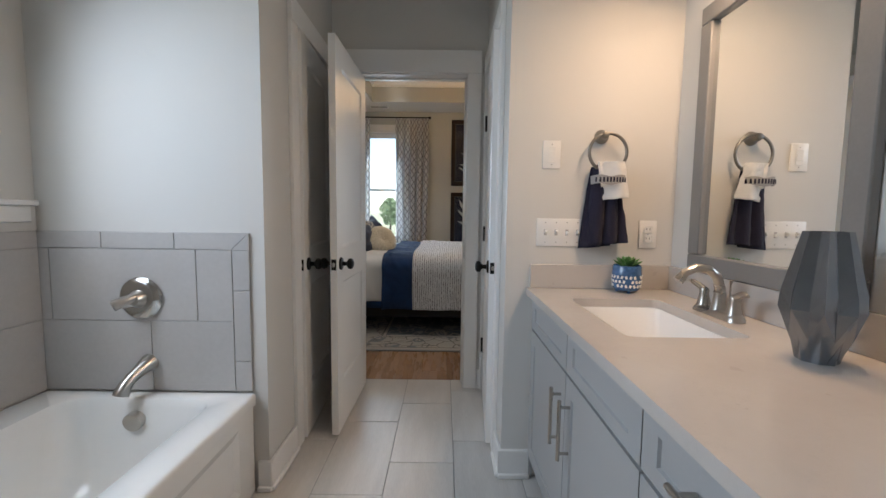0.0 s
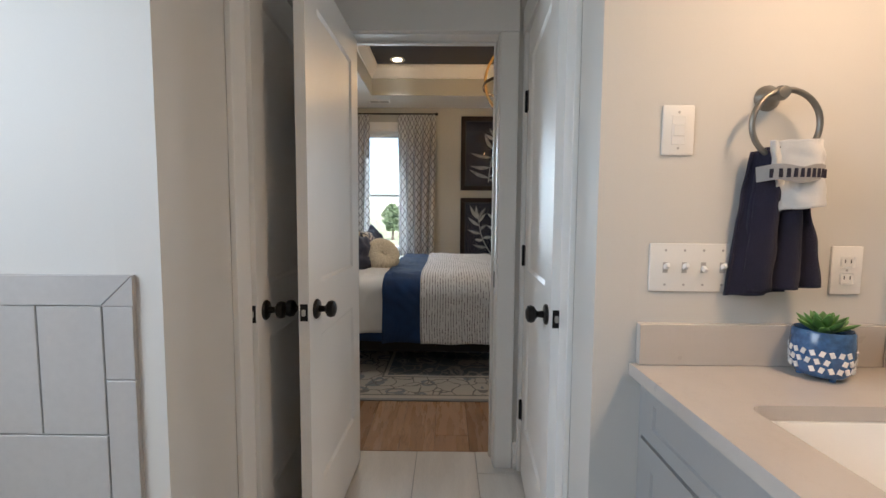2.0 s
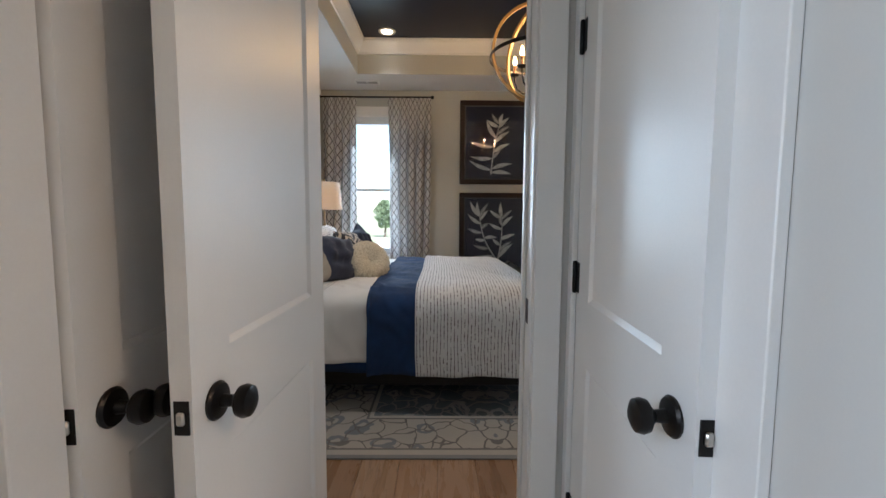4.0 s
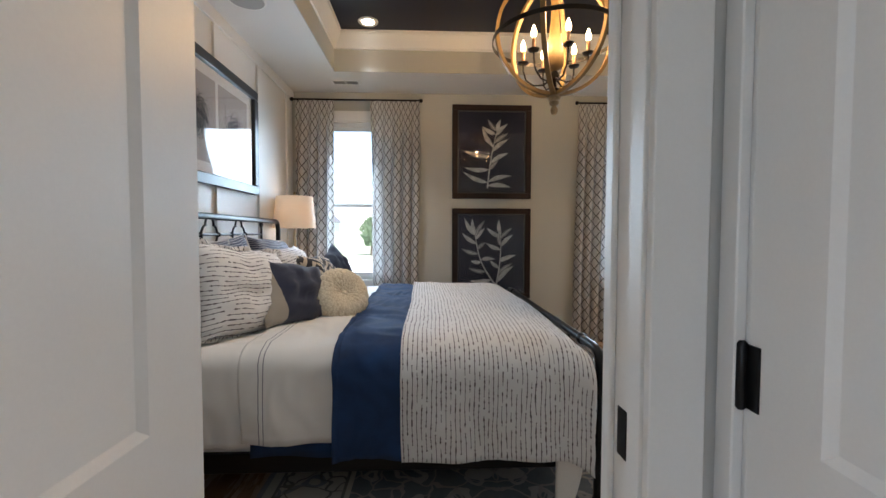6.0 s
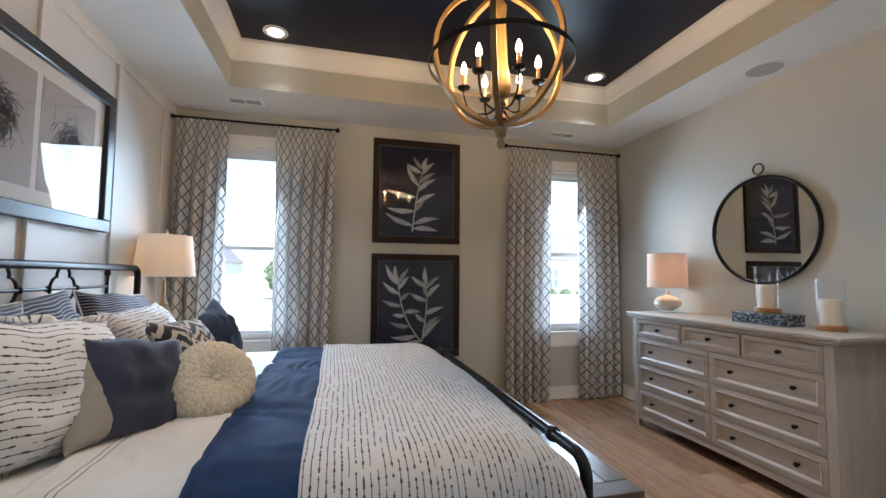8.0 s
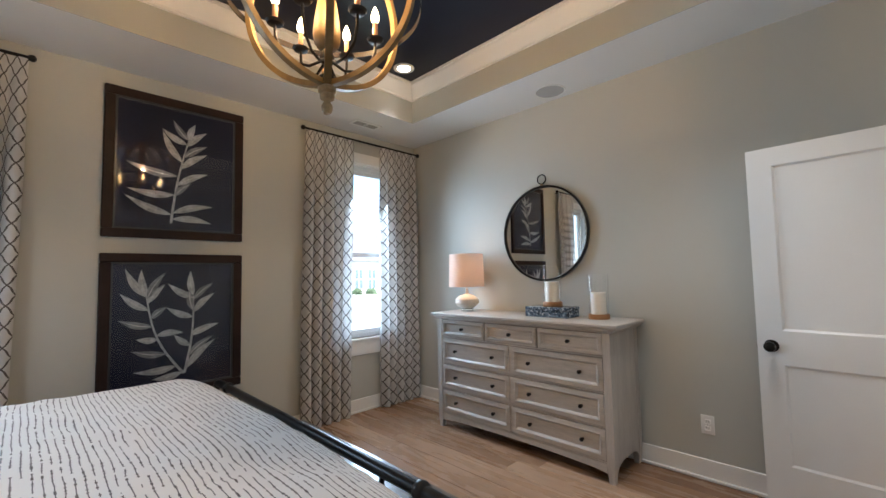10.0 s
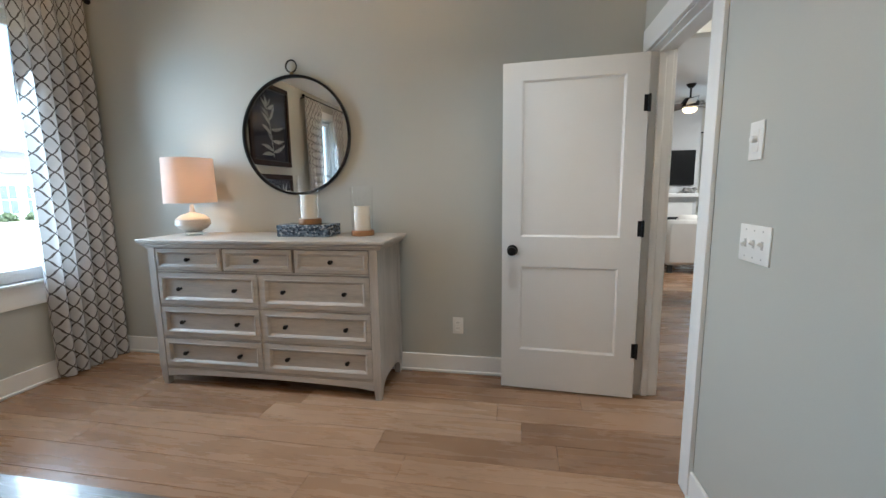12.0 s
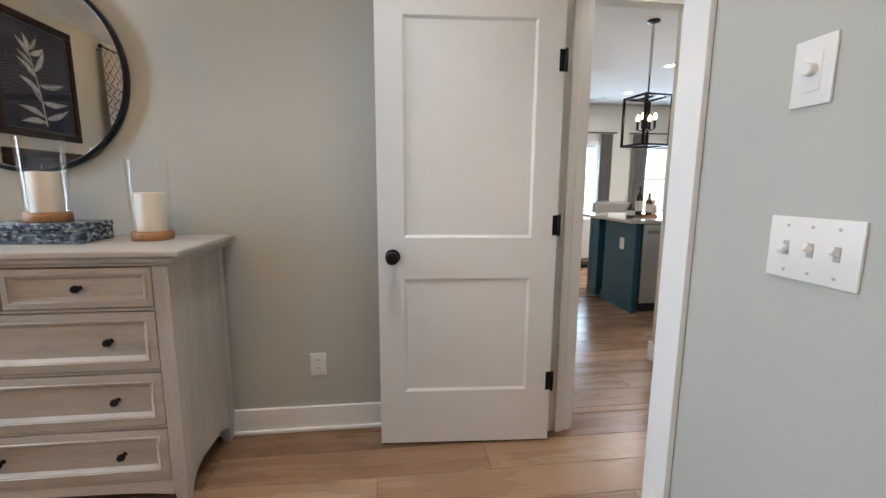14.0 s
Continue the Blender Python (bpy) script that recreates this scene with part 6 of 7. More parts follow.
nightstand(-1.03, -0.70, 4.40, 4.93, 0.72, "greige wooden nightstand on the near side of the bed")
nightstand(-1.03, -0.62, 7.17, 7.68, 0.72, "greige wooden nightstand in the corner under the lamp")
LX, LY = -0.855, 7.27
tl = thing("table_lamp", (LX, LY, 0.72), "table lamp with ivory drum shade and weathered gold scroll base", "table lamp", "table lamps")
part("base", lathe(bmesh.new(), (LX, LY, 0.7205), [(0.075, 0), (0.075, 0.02), (0.05, 0.03), (0.02, 0.045), (0.018, 0.09)], 24), "lamp_gold", tl)
for s in (-1, 1):
    part("scroll", tube(bmesh.new(), [(LX, LY + s * (0.015 + 0.055 * math.sin(math.pi * k / 10)), 0.80 + 0.28 * k / 10) for k in range(11)], 0.011, 10), "lamp_gold", tl)
    part("scroll", tube(bmesh.new(), [(LX + s * (0.015 + 0.055 * math.sin(math.pi * k / 10)), LY, 0.80 + 0.28 * k / 10) for k in range(11)], 0.011, 10), "lamp_gold", tl)
part("stem", lathe(bmesh.new(), (LX, LY, 1.07), [(0.02, 0), (0.032, 0.02), (0.022, 0.04), (0.012, 0.06), (0.012, 0.2)], 18), "lamp_gold", tl)
bm = bmesh.new()
lathe(bm, (LX, LY, 1.295), [(0.205, 0), (0.172, 0.31), (0.170, 0.31), (0.203, 0)], 48)
bmesh.ops.delete(bm, geom=[f for f in bm.faces if len(f.verts) > 4], context="FACES_ONLY")
part("shade", bm, "shade", tl, "ivory fabric drum shade")
part("finial", lathe(bmesh.new(), (LX, LY, 1.27), [(0.004, 0), (0.004, 0.345), (0.012, 0.352), (0.012, 0.366), (0.006, 0.38), (0, 0.385)], 12), "lamp_gold", tl)
lamp("lamp_bulb", "POINT", 1.5, WARM, pose(LX, LY, 1.44), 0.04)
pl = thing("small_plant", (-0.70, 7.22, 0.72), "small green plant in a white pot on the nightstand", "potted plant")
part("pot", lathe(bmesh.new(), (-0.70, 7.22, 0.7205), [(0, 0), (0.04, 0), (0.05, 0.08), (0.045, 0.082), (0.04, 0.07), (0, 0.07)], 20), "porcelain", pl)
rg = random.Random(3)
for k in range(26):
    a, t, L = rg.uniform(0, 6.28), rg.uniform(0.1, 1.1), rg.uniform(0.12, 0.22)
    bm = bmesh.new()
    m = Matrix.Translation((-0.70, 7.22, 0.79)) @ Matrix.Rotation(a, 4, "Z") @ Matrix.Rotation(t, 4, "Y")
    lathe(bm, (0, 0, 0), [(0, 0), (0.004, 0.02), (0.014, L * 0.6), (0.008, L * 0.85), (0, L)], 6)
    for v in bm.verts:
        v.co = m @ Vector((v.co.x * 0.25, v.co.y, v.co.z))
    part("leaf", bm, "leaf", pl)

# ---------------------------------------------------------------- bench and rug
RUGX, RUGY = (-0.36, 1.95), (4.47, 7.57)
M["rug"] = rug_mat((RUGX[1] - RUGX[0]) / 2, (RUGY[1] - RUGY[0]) / 2)
solid("area_rug", boxes((RUGX[0], RUGX[1], RUGY[0], RUGY[1], 0.0005, 0.010), bevel=0.003), "rug", "faded blue-grey and cream oriental rug under the bed", "rug", kind="thing")
bn = thing("wooden_bench", (1.47, 5.98, 0.01), "weathered brown wooden bench at the foot of the bed", "bench")
N0, N1 = 5.20, 6.76
for k in range(3):
    a = 1.312 + 0.109 * k
    part("plank", boxes((a, a + 0.107, N0 + 0.10, N1 - 0.10, 0.425, 0.462), bevel=0.003), "bench_wood", bn)
for a, b in ((N0, N0 + 0.099), (N1 - 0.099, N1)):
    part("end_board", boxes((1.312, 1.637, a, b, 0.425, 0.462), bevel=0.003), "bench_leg", bn)
part("apron", boxes((1.34, 1.61, N0 + 0.16, N0 + 0.19, 0.36, 0.425)), "bench_leg", bn)
part("apron", boxes((1.34, 1.61, N1 - 0.19, N1 - 0.16, 0.36, 0.425)), "bench_leg", bn)
for y, s in ((N0 + 0.2, -1), (N1 - 0.2, 1)):
    for x in (1.35, 1.585):
        part("leg", tube(bmesh.new(), [(x, y, 0.425), (x, y + s * 0.085, 0.0105)], 0.02, flat=(0.024, 0.034)), "bench_leg", bn)
    part("stretcher", boxes((1.35, 1.59, y + s * 0.055 - 0.014, y + s * 0.055 + 0.014, 0.12, 0.16)), "bench_leg", bn)
part("long_stretcher", boxes((1.45, 1.49, N0 + 0.16, N1 - 0.16, 0.12, 0.155)), "bench_leg", bn)

# ---------------------------------------------------------------- dresser
DX, DY0, DY1, DZ = 3.035, 5.415, 6.99, 1.0
dr = thing("dresser", (3.27, 6.2, 0), "greige washed wooden dresser with nine drawers and dark knobs", "dresser")
part("top", boxes((DX - 0.035, EX - 0.018, DY0 - 0.055, DY1 + 0.055, DZ - 0.022, DZ), bevel=0.004), "dresser", dr)
part("top_moulding", boxes((DX - 0.020, EX - 0.02, DY0 - 0.035, DY1 + 0.035, DZ - 0.042, DZ - 0.022), (DX - 0.008, EX - 0.02, DY0 - 0.02, DY1 + 0.02, DZ - 0.055, DZ - 0.042), bevel=0.004), "dresser", dr)
part("carcass", boxes((DX + 0.022, EX - 0.02, DY0 + 0.004, DY1 - 0.004, 0.115, DZ - 0.055)), "dresser_side", dr)
for y in (DY0, DY1 - 0.052):
    for x in (DX, EX - 0.072):
        bm = bmesh.new()
        box(bm, x, x + 0.052, y, y + 0.052, 0.0, DZ - 0.055, 0.0015)
        for v in bm.verts:
            if v.co.z < 0.05:
                v.co.x = x + 0.026 + (v.co.x - x - 0.026) * 0.72
                v.co.y = y + 0.026 + (v.co.y - y - 0.026) * 0.72
        bmesh.ops.bisect_plane(bm, geom=bm.verts[:] + bm.edges[:] + bm.faces[:], plane_co=(0, 0, 0.13), plane_no=(0, 0, 1))
        for v in bm.verts:
            if 0.05 < v.co.z < 0.14:
                v.co.x = x + 0.026 + (0.026 if v.co.x > x + 0.026 else -0.026)
                v.co.y = y + 0.026 + (0.026 if v.co.y > y + 0.026 else -0.026)
        part("leg", bm, "dresser_side", dr, smooth=None)


def apron_arch(a0, a1, fixed0, fixed1, axis, low, rise):
    bm = bmesh.new()
    n = 16
    lows = []
    for i in range(n + 1):
        t = i / n
        z = low + rise * min(1, math.sin(math.pi * t) ** 0.45) if 0 < t < 1 else low
        lows.append((a0 + (a1 - a0) * t, z))
    for p, q in zip(lows, lows[1:]):
        vs = [(p[0], p[1]), (q[0], q[1]), (q[0], 0.122), (p[0], 0.122)]
        f = [bm.verts.new((fixed0, y, z) if axis == "y" else (y, fixed0, z)) for y, z in vs]
        b = [bm.verts.new((fixed1, y, z) if axis == "y" else (y, fixed1, z)) for y, z in vs]
        bm.faces.new(f), bm.faces.new(b[::-1])
        for i in range(4):
            j = (i + 1) % 4
            bm.faces.new((f[i], f[j], b[j], b[i]))
    bmesh.ops.remove_doubles(bm, verts=bm.verts, dist=1e-5)
    return bm


part("apron", apron_arch(DY0 + 0.052, DY1 - 0.052, DX + 0.004, DX + 0.022, "y", 0.062, 0.026), "dresser", dr, smooth=None)
part("side_apron", apron_arch(DX + 0.052, EX - 0.072, DY0 + 0.004, DY0 + 0.02, "x", 0.062, 0.060), "dresser_side", dr, smooth=None)
FA, FB = DY0 + 0.056, DY1 - 0.056
for z in (0.1225, 0.335, 0.553, 0.783, 0.9415):
    part("rail", boxes((DX + 0.006, DX + 0.03, DY0 + 0.05, DY1 - 0.05, z + 0.0015, z + 0.0105)), "dresser", dr, smooth=None)


def drawer(ya, yb, z0, z1, knobs):
    m = Matrix.Translation((DX + 0.002, yb, z0)) @ Matrix.Rotation(radians(-90), 4, "Z")
    w, h = yb - ya, z1 - z0
    f = 0.036 if h > 0.15 else 0.026
    d = part("drawer", panelled(bmesh.new(), w, h, 0.02, [(f, w - f, f, h - f)], m, 0.012, 0.013, both=False), "dresser", dr, smooth=None)
    e, n = f - 0.009, bmesh.new()
    for a0, a1, b0, b1 in ((e, w - e, e, e + 0.006), (e, w - e, h - e - 0.006, h - e), (e, e + 0.006, e + 0.006, h - e - 0.006), (w - e - 0.006, w - e, e + 0.006, h - e - 0.006)):
        box(n, a0, a1, -0.004, 0.001, b0, b1, 0.0015, m)
    part("bead", n, "dresser", d)
    for k in knobs:
        at = (DX + 0.013, ya + (yb - ya) * k, (z0 + z1) / 2)
        part("knob", lathe(bmesh.new(), at, [(0.009, 0), (0.006, 0.004), (0.006, 0.013), (0.013, 0.018), (0.0145, 0.024), (0.011, 0.031), (0, 0.033)], 16, Matrix.Rotation(radians(-90), 4, "Y")), "bronze", d, "round dark bronze knob")


# dark sheet: antique glaze plus the gaps' shade, both put into its colour
part("dark_backing", boxes((DX + 0.0185, DX + 0.0215, FA - 0.003, FB + 0.003, 0.123, 0.944)), "glaze_dark", dr, "dark sheet for glaze and shade in the drawer gaps", smooth=None)
third = (FB - FA - 0.036) / 3
for k in range(3):
    a = FA + k * (third + 0.018)
    drawer(a, a + third, 0.799, 0.938, (0.5,))
half = (FB - FA - 0.022) / 2
for z0, z1 in ((0.138, 0.331), (0.350, 0.549), (0.568, 0.779)):
    drawer(FA, FA + half, z0, z1, (0.22, 0.78))
    drawer(FB - half, FB, z0, z1, (0.22, 0.78))
part("divider", boxes((DX + 0.008, DX + 0.03, FA + half + 0.001, FB - half - 0.001, 0.138, 0.780)), "dresser", dr, smooth=None)

# lamp, candles and box on the dresser
ax, ay = 3.31, 6.87
tl2 = thing("table_lamp", (ax, ay, DZ), "small table lamp with blush drum shade and round cream base", "table lamp", "table lamps")
part("foot", lathe(bmesh.new(), (ax, ay, DZ + 0.0005), [(0.055, 0), (0.055, 0.022), (0.045, 0.024)], 28), "clear_acrylic", tl2, "clear acrylic foot")
part("base", lathe(bmesh.new(), (ax, ay, DZ + 0.0245), [(0.045, 0), (0.085, 0.02), (0.112, 0.05), (0.108, 0.085), (0.075, 0.115), (0.03, 0.128), (0.018, 0.135), (0.012, 0.19)], 36), "ceramic", tl2)
bm = bmesh.new()
lathe(bm, (ax, ay, 1.225), [(0.165, 0), (0.158, 0.305), (0.156, 0.305), (0.163, 0)], 48)
bmesh.ops.delete(bm, geom=[f for f in bm.faces if len(f.verts) > 4], context="FACES_ONLY")
part("shade", bm, "shade_pink", tl2, "blush linen drum shade")
lamp("lamp_bulb", "POINT", 1.2, WARM, pose(ax, ay, 1.36), 0.04)
bx = thing("decorative_box", (3.30, 5.965, DZ), "low rectangular box with blue-grey shell inlay", "box")
part("tray", boxes((3.21, 3.40, 5.800, 6.160, DZ + 0.0005, DZ + 0.052), bevel=0.003), "marble_blue", bx)
part("lid", boxes((3.208, 3.402, 5.798, 6.162, DZ + 0.053, DZ + 0.078), bevel=0.004), "marble_blue", bx)


def candle(x, y, z, label):
    c = thing("candle_holder", (x, y, z), label, "candle holder", "candle holders")
    part("base", lathe(bmesh.new(), (x, y, z + 0.0005), [(0.072, 0), (0.074, 0.004), (0.074, 0.030), (0.071, 0.034), (0, 0.034)], 36), "oak_round", c, "oak base")
    part("candle", lathe(bmesh.new(), (x, y, z + 0.035), [(0.051, 0), (0.052, 0.004), (0.052, 0.152), (0.048, 0.156), (0.02, 0.152), (0, 0.150)], 28), "candle_wax", c, "ivory pillar candle")
    part("wick", tube(bmesh.new(), [(x, y, z + 0.184), (x, y + 0.002, z + 0.197)], 0.0012, 6), "slot_dark", c)
    bm = bmesh.new()
    lathe(bm, (x, y, z + 0.035), [(0.069, 0), (0.074, 0.283), (0.0715, 0.2845), (0.0665, 0)], 40)
    bmesh.ops.delete(bm, geom=[f for f in bm.faces if len(f.verts) > 4], context="FACES_ONLY")
    g = part("glass_cylinder", bm, "hurricane", c, "clear glass cylinder")
    g.visible_shadow = False


candle(3.31, 5.972, DZ + 0.079, "pillar candle in a glass cylinder standing on the box")
candle(3.34, 5.615, DZ, "pillar candle in a glass cylinder on the dresser top")

# round mirror
rm = thing("round_mirror", (EX, 6.15, 1.68), "round wall mirror with thin black frame and brass ring", "mirror")
inx = Matrix.Rotation(radians(-90), 4, "Y")
part("glass", lathe(bmesh.new(), (EX - 0.004, 6.15, 1.68), [(0.395, 0), (0.395, 0.008), (0, 0.008)], 72, inx), "mirror", rm)
part("rim", lathe(bmesh.new(), (EX - 0.001, 6.15, 1.68), [(0.392, 0), (0.408, 0), (0.410, 0.004), (0.410, 0.026), (0.407, 0.029), (0.396, 0.029), (0.392, 0.024), (0.392, 0)], 72, inx), "black", rm)
part("ring", tube(bmesh.new(), arc((EX - 0.018, 6.15, 2.145), 0.04, 0, 350, 28, ((0, 1, 0), (0, 0, 1))), 0.0055, 8, closed=True), "bronze", rm)
part("ring_clip", boxes((EX - 0.026, EX - 0.008, 6.138, 6.162, 2.078, 2.108), bevel=0.003), "brass", rm)

# ---------------------------------------------------------------- ceiling fittings
CX, CY, CZ, CR = 1.25, 5.77, 2.50, 0.37
ch = thing("orb_chandelier", (CX, CY, 2.0), "gold wooden orb chandelier with six lit candle bulbs", "chandelier")
for k in range(3):
    a = radians(62.7 + 60 * k)
    u = (math.cos(a), math.sin(a), 0)
    side = Vector((-math.sin(a), math.cos(a), 0))
    bm = bmesh.new()
    n = 64
    inner, outer = CR - 0.011, CR + 0.011
    rings = []
    for i in range(n):
        t = 2 * math.pi * i / n
        d = Vector((math.cos(t) * u[0], math.cos(t) * u[1], math.sin(t)))
        c = Vector((CX, CY, CZ))
        rings.append([bm.verts.new(c + d * r + side * s) for r, s in ((outer, 0.014), (outer, -0.014), (inner, -0.014), (inner, 0.014))])
    for i in range(n):
        p, q = rings[i], rings[(i + 1) % n]
        for j in range(4):
            bm.faces.new((p[j], p[(j + 1) % 4], q[(j + 1) % 4], q[j]))
    part("hoop", bm, "brass", ch, "gold painted wooden hoop")
bm = bmesh.new()
lathe(bm, (CX, CY, 2.465), [(0.388, -0.013), (0.392, -0.013), (0.392, 0.013), (0.388, 0.013), (0.388, -0.013)], 72)
part("band", bm, "bronze", ch, "dark bronze band")
part("column", lathe(bmesh.new(), (CX, CY, 2.27), [(0.012, 0), (0.040, 0.012), (0.052, 0.03), (0.056, 0.07), (0.050, 0.13), (0.036, 0.22), (0.026, 0.32), (0.024, 0.42), (0.034, 0.50), (0.034, 0.53), (0.016, 0.56), (0.016, 0.62)], 32), "brass", ch)
part("hub", lathe(bmesh.new(), (CX, CY, 2.12), [(0.014, 0), (0.030, 0.01), (0.032, 0.04), (0.014, 0.05), (0.012, 0.09), (0.026, 0.10), (0.030, 0.125), (0.018, 0.15)], 24), "bronze", ch)
part("finial", lathe(bmesh.new(), (CX, CY, 2.0), [(0, 0), (0.014, 0.004), (0.022, 0.02), (0.023, 0.035), (0.014, 0.052), (0.014, 0.058), (0.028, 0.066), (0.030, 0.082), (0.022, 0.088), (0.036, 0.096), (0.036, 0.112), (0.02, 0.122)], 24), "lamp_gold", ch)
for k in range(6):
    a = radians(35 + 60 * k)
    c, s = math.cos(a), math.sin(a)
    arm = part("arm", tube(bmesh.new(), [(CX + r * c, CY + r * s, z) for r, z in ((0.02, 2.225), (0.07, 2.195), (0.13, 2.20), (0.18, 2.24), (0.198, 2.30), (0.20, 2.345))], 0.006, 8), "bronze", ch)
    x, y = CX + 0.20 * c, CY + 0.20 * s
    part("cup", lathe(bmesh.new(), (x, y, 2.340), [(0.008, 0), (0.030, 0.006), (0.036, 0.016), (0.032, 0.018), (0.012, 0.012)], 18), "bronze", arm)
    part("candle_sleeve", lathe(bmesh.new(), (x, y, 2.352), [(0.011, 0), (0.011, 0.075), (0, 0.075)], 14), "sleeve", arm, "aged brass candle sleeve")
    part("bulb", lathe(bmesh.new(), (x, y, 2.427), [(0.008, 0), (0.015, 0.012), (0.017, 0.028), (0.012, 0.05), (0.004, 0.07), (0, 0.075)], 14), "bulb", arm, "flame-shaped lit bulb")
    lamp("bulb_light", "POINT", 4.6, WARM, pose(x + 0.02 * c, y + 0.02 * s, 2.53), 0.012)
part("rod", tube(bmesh.new(), [(CX, CY, 2.87), (CX, CY, HIGH - 0.01)], 0.007, 10), "bronze", ch)
part("canopy", lathe(bmesh.new(), (CX, CY, HIGH - 0.03), [(0.03, 0), (0.06, 0.012), (0.062, 0.03), (0, 0.03)], 24), "bronze", ch)


def downlight(x, y, z, energy, group="recessed lights"):
    d = thing("recessed_light", (x, y, z), "round white recessed ceiling light, switched on", "ceiling light", group)
    part("trim_ring", lathe(bmesh.new(), (x, y, z), [(0.055, -0.002), (0.060, -0.006), (0.088, -0.006), (0.092, -0.002), (0.092, 0.0)], 36), "white", d)
    part("diffuser", lathe(bmesh.new(), (x, y, z), [(0, -0.0045), (0.058, -0.0045), (0.058, -0.001)], 32), "diffuser", d)
    if energy:
        lamp("downlight", "SPOT", energy, LEDW, pose(x, y, z - 0.04), 0.06, spot=82)


for dx in (-0.09, 2.69):
    for dy in (4.72, 7.0):
        downlight(dx, dy, HIGH, 44)


def speaker(x, y):
    s = thing("ceiling_speaker", (x, y, LOW), "round white ceiling speaker with fine mesh grille", "speaker", "ceiling speakers")
    part("rim", lathe(bmesh.new(), (x, y, LOW), [(0.112, -0.0005), (0.112, -0.006), (0.120, -0.006), (0.124, -0.0005)], 40), "white", s)
    part("grille", lathe(bmesh.new(), (x, y, LOW), [(0, -0.007), (0.07, -0.0065), (0.112, -0.004), (0.112, -0.0008)], 40), "grille", s)


speaker(3.345, 5.95)
speaker(-0.765, 6.03)


def ceiling_vent(x, y, w=0.29, d=0.13):
    v = thing("ceiling_vent", (x, y, LOW), "white rectangular ceiling vent with grey slats", "vent", "ceiling vents")
    part("backing", boxes((x - w / 2 + 0.02, x + w / 2 - 0.02, y - d / 2 + 0.02, y + d / 2 - 0.02, LOW - 0.002, LOW - 0.0005)), "slot_dark", v)
    part("rim", boxes((x - w / 2, x + w / 2, y - d / 2, y - d / 2 + 0.022, LOW - 0.007, LOW - 0.0005), (x - w / 2, x + w / 2, y + d / 2 - 0.022, y + d / 2, LOW - 0.007, LOW - 0.0005), (x - w / 2, x - w / 2 + 0.022, y - d / 2 + 0.022, y + d / 2 - 0.022, LOW - 0.007, LOW - 0.0005), (x + w / 2 - 0.022, x + w / 2, y - d / 2 + 0.022, y + d / 2 - 0.022, LOW - 0.007, LOW - 0.0005), (x - 0.012, x + 0.012, y - d / 2 + 0.022, y + d / 2 - 0.022, LOW - 0.007, LOW - 0.0005)), "white", v)
    for k in range(6):
        yy = y - d / 2 + 0.028 + k * (d - 0.05) / 6
        part("slat", boxes((x - w / 2 + 0.022, x + w / 2 - 0.022, yy, yy + 0.004, LOW - 0.008, LOW - 0.0022)), "slot_grey", v)


ceiling_vent(-0.395, 7.52)
ceiling_vent(2.665, 7.56)

# ---------------------------------------------------------------- hall and great room beyond the bedroom door
GX, GZ = 9.6, 2.86
solid("wall_hall_south", wall_boxes("x", 1.75, 4.16, 2.68, 2.80, -0.01, GZ), "hall_wall", "warm white hall wall", "wall")
baseboard("baseboard_hall", "x", 1.75, 4.16, 2.80, 1)
solid("baseboard_hall_end", box(bmesh.new(), 4.1605, 4.176, 2.665, 2.815, 0, 0.13, 0.004), "white", "white baseboard round the wall end", "baseboard")
solid("wall_hall_north", wall_boxes("x", EX + 0.12, GX, SY - 0.12, SY, -0.01, GZ), "hall_wall", "warm white great room wall", "wall")
solid("wall_hall_west", wall_boxes("y", -4.5, 3.76, 1.73, 1.75, -0.01, GZ), "hall_wall", "plain warm white wall", "wall")
solid("wall_great_south", wall_boxes("x", 1.75, GX, -4.6, -4.5, -0.01, GZ), "hall_wall", "plain warm white wall", "wall")
GWIN = [(0.50, 1.00, 0.75, 2.05), (-1.05, -0.45, 0.75, 2.05)]
solid("wall_great_east", wall_boxes("y", -4.6, 3.88, GX, GX + 0.15, -0.01, GZ, GWIN), "hall_wall", "warm white great room wall with windows", "wall")
solid("ceiling_hall", boxes((1.75, 4.16, 2.80, 3.76, 2.46, 2.56), (4.06, 4.16, 2.80, 3.76, 2.34, 2.46)), "hall_wall", "low warm white hall ceiling with header", "ceiling")
solid("ceiling_great", boxes((1.73, GX + 0.1, -4.6, 3.88, GZ, GZ + 0.1)), "ceiling", "white great room ceiling", "ceiling")
for a, b, c, d in GWIN:
    w = thing("window_great", (GX, (a + b) / 2, c), "bright white-framed great room window", "window", "great room windows", "structure")
    for p, q, r, s in ((a, b, c, c + 0.04), (a, b, d - 0.04, d), (a, a + 0.04, c + 0.04, d - 0.04), (b - 0.04, b, c + 0.04, d - 0.04), (a + 0.04, b - 0.04, (c + d) / 2 - 0.02, (c + d) / 2 + 0.02)):
        part("window_frame", boxes((GX + 0.04, GX + 0.08, p, q, r, s)), "vinyl", w)
    for p, q, r, s in ((a - 0.08, a, c - 0.02, d + 0.09), (b, b + 0.08, c - 0.02, d + 0.09), (a, b, d, d + 0.09), (a, b, c - 0.08, c)):
        part("casing", boxes((GX - 0.018, GX - 0.0005, p, q, r, s)), "white", w)
lamp("daylight", "AREA", 22, DAY, look((GX + 0.02, 0.75, 1.4), (5, 0.75, 1.2)), 0.5, 1.3)
lamp("daylight", "AREA", 22, DAY, look((GX + 0.02, -0.75, 1.4), (5, -0.75, 1.2)), 0.6, 1.3)


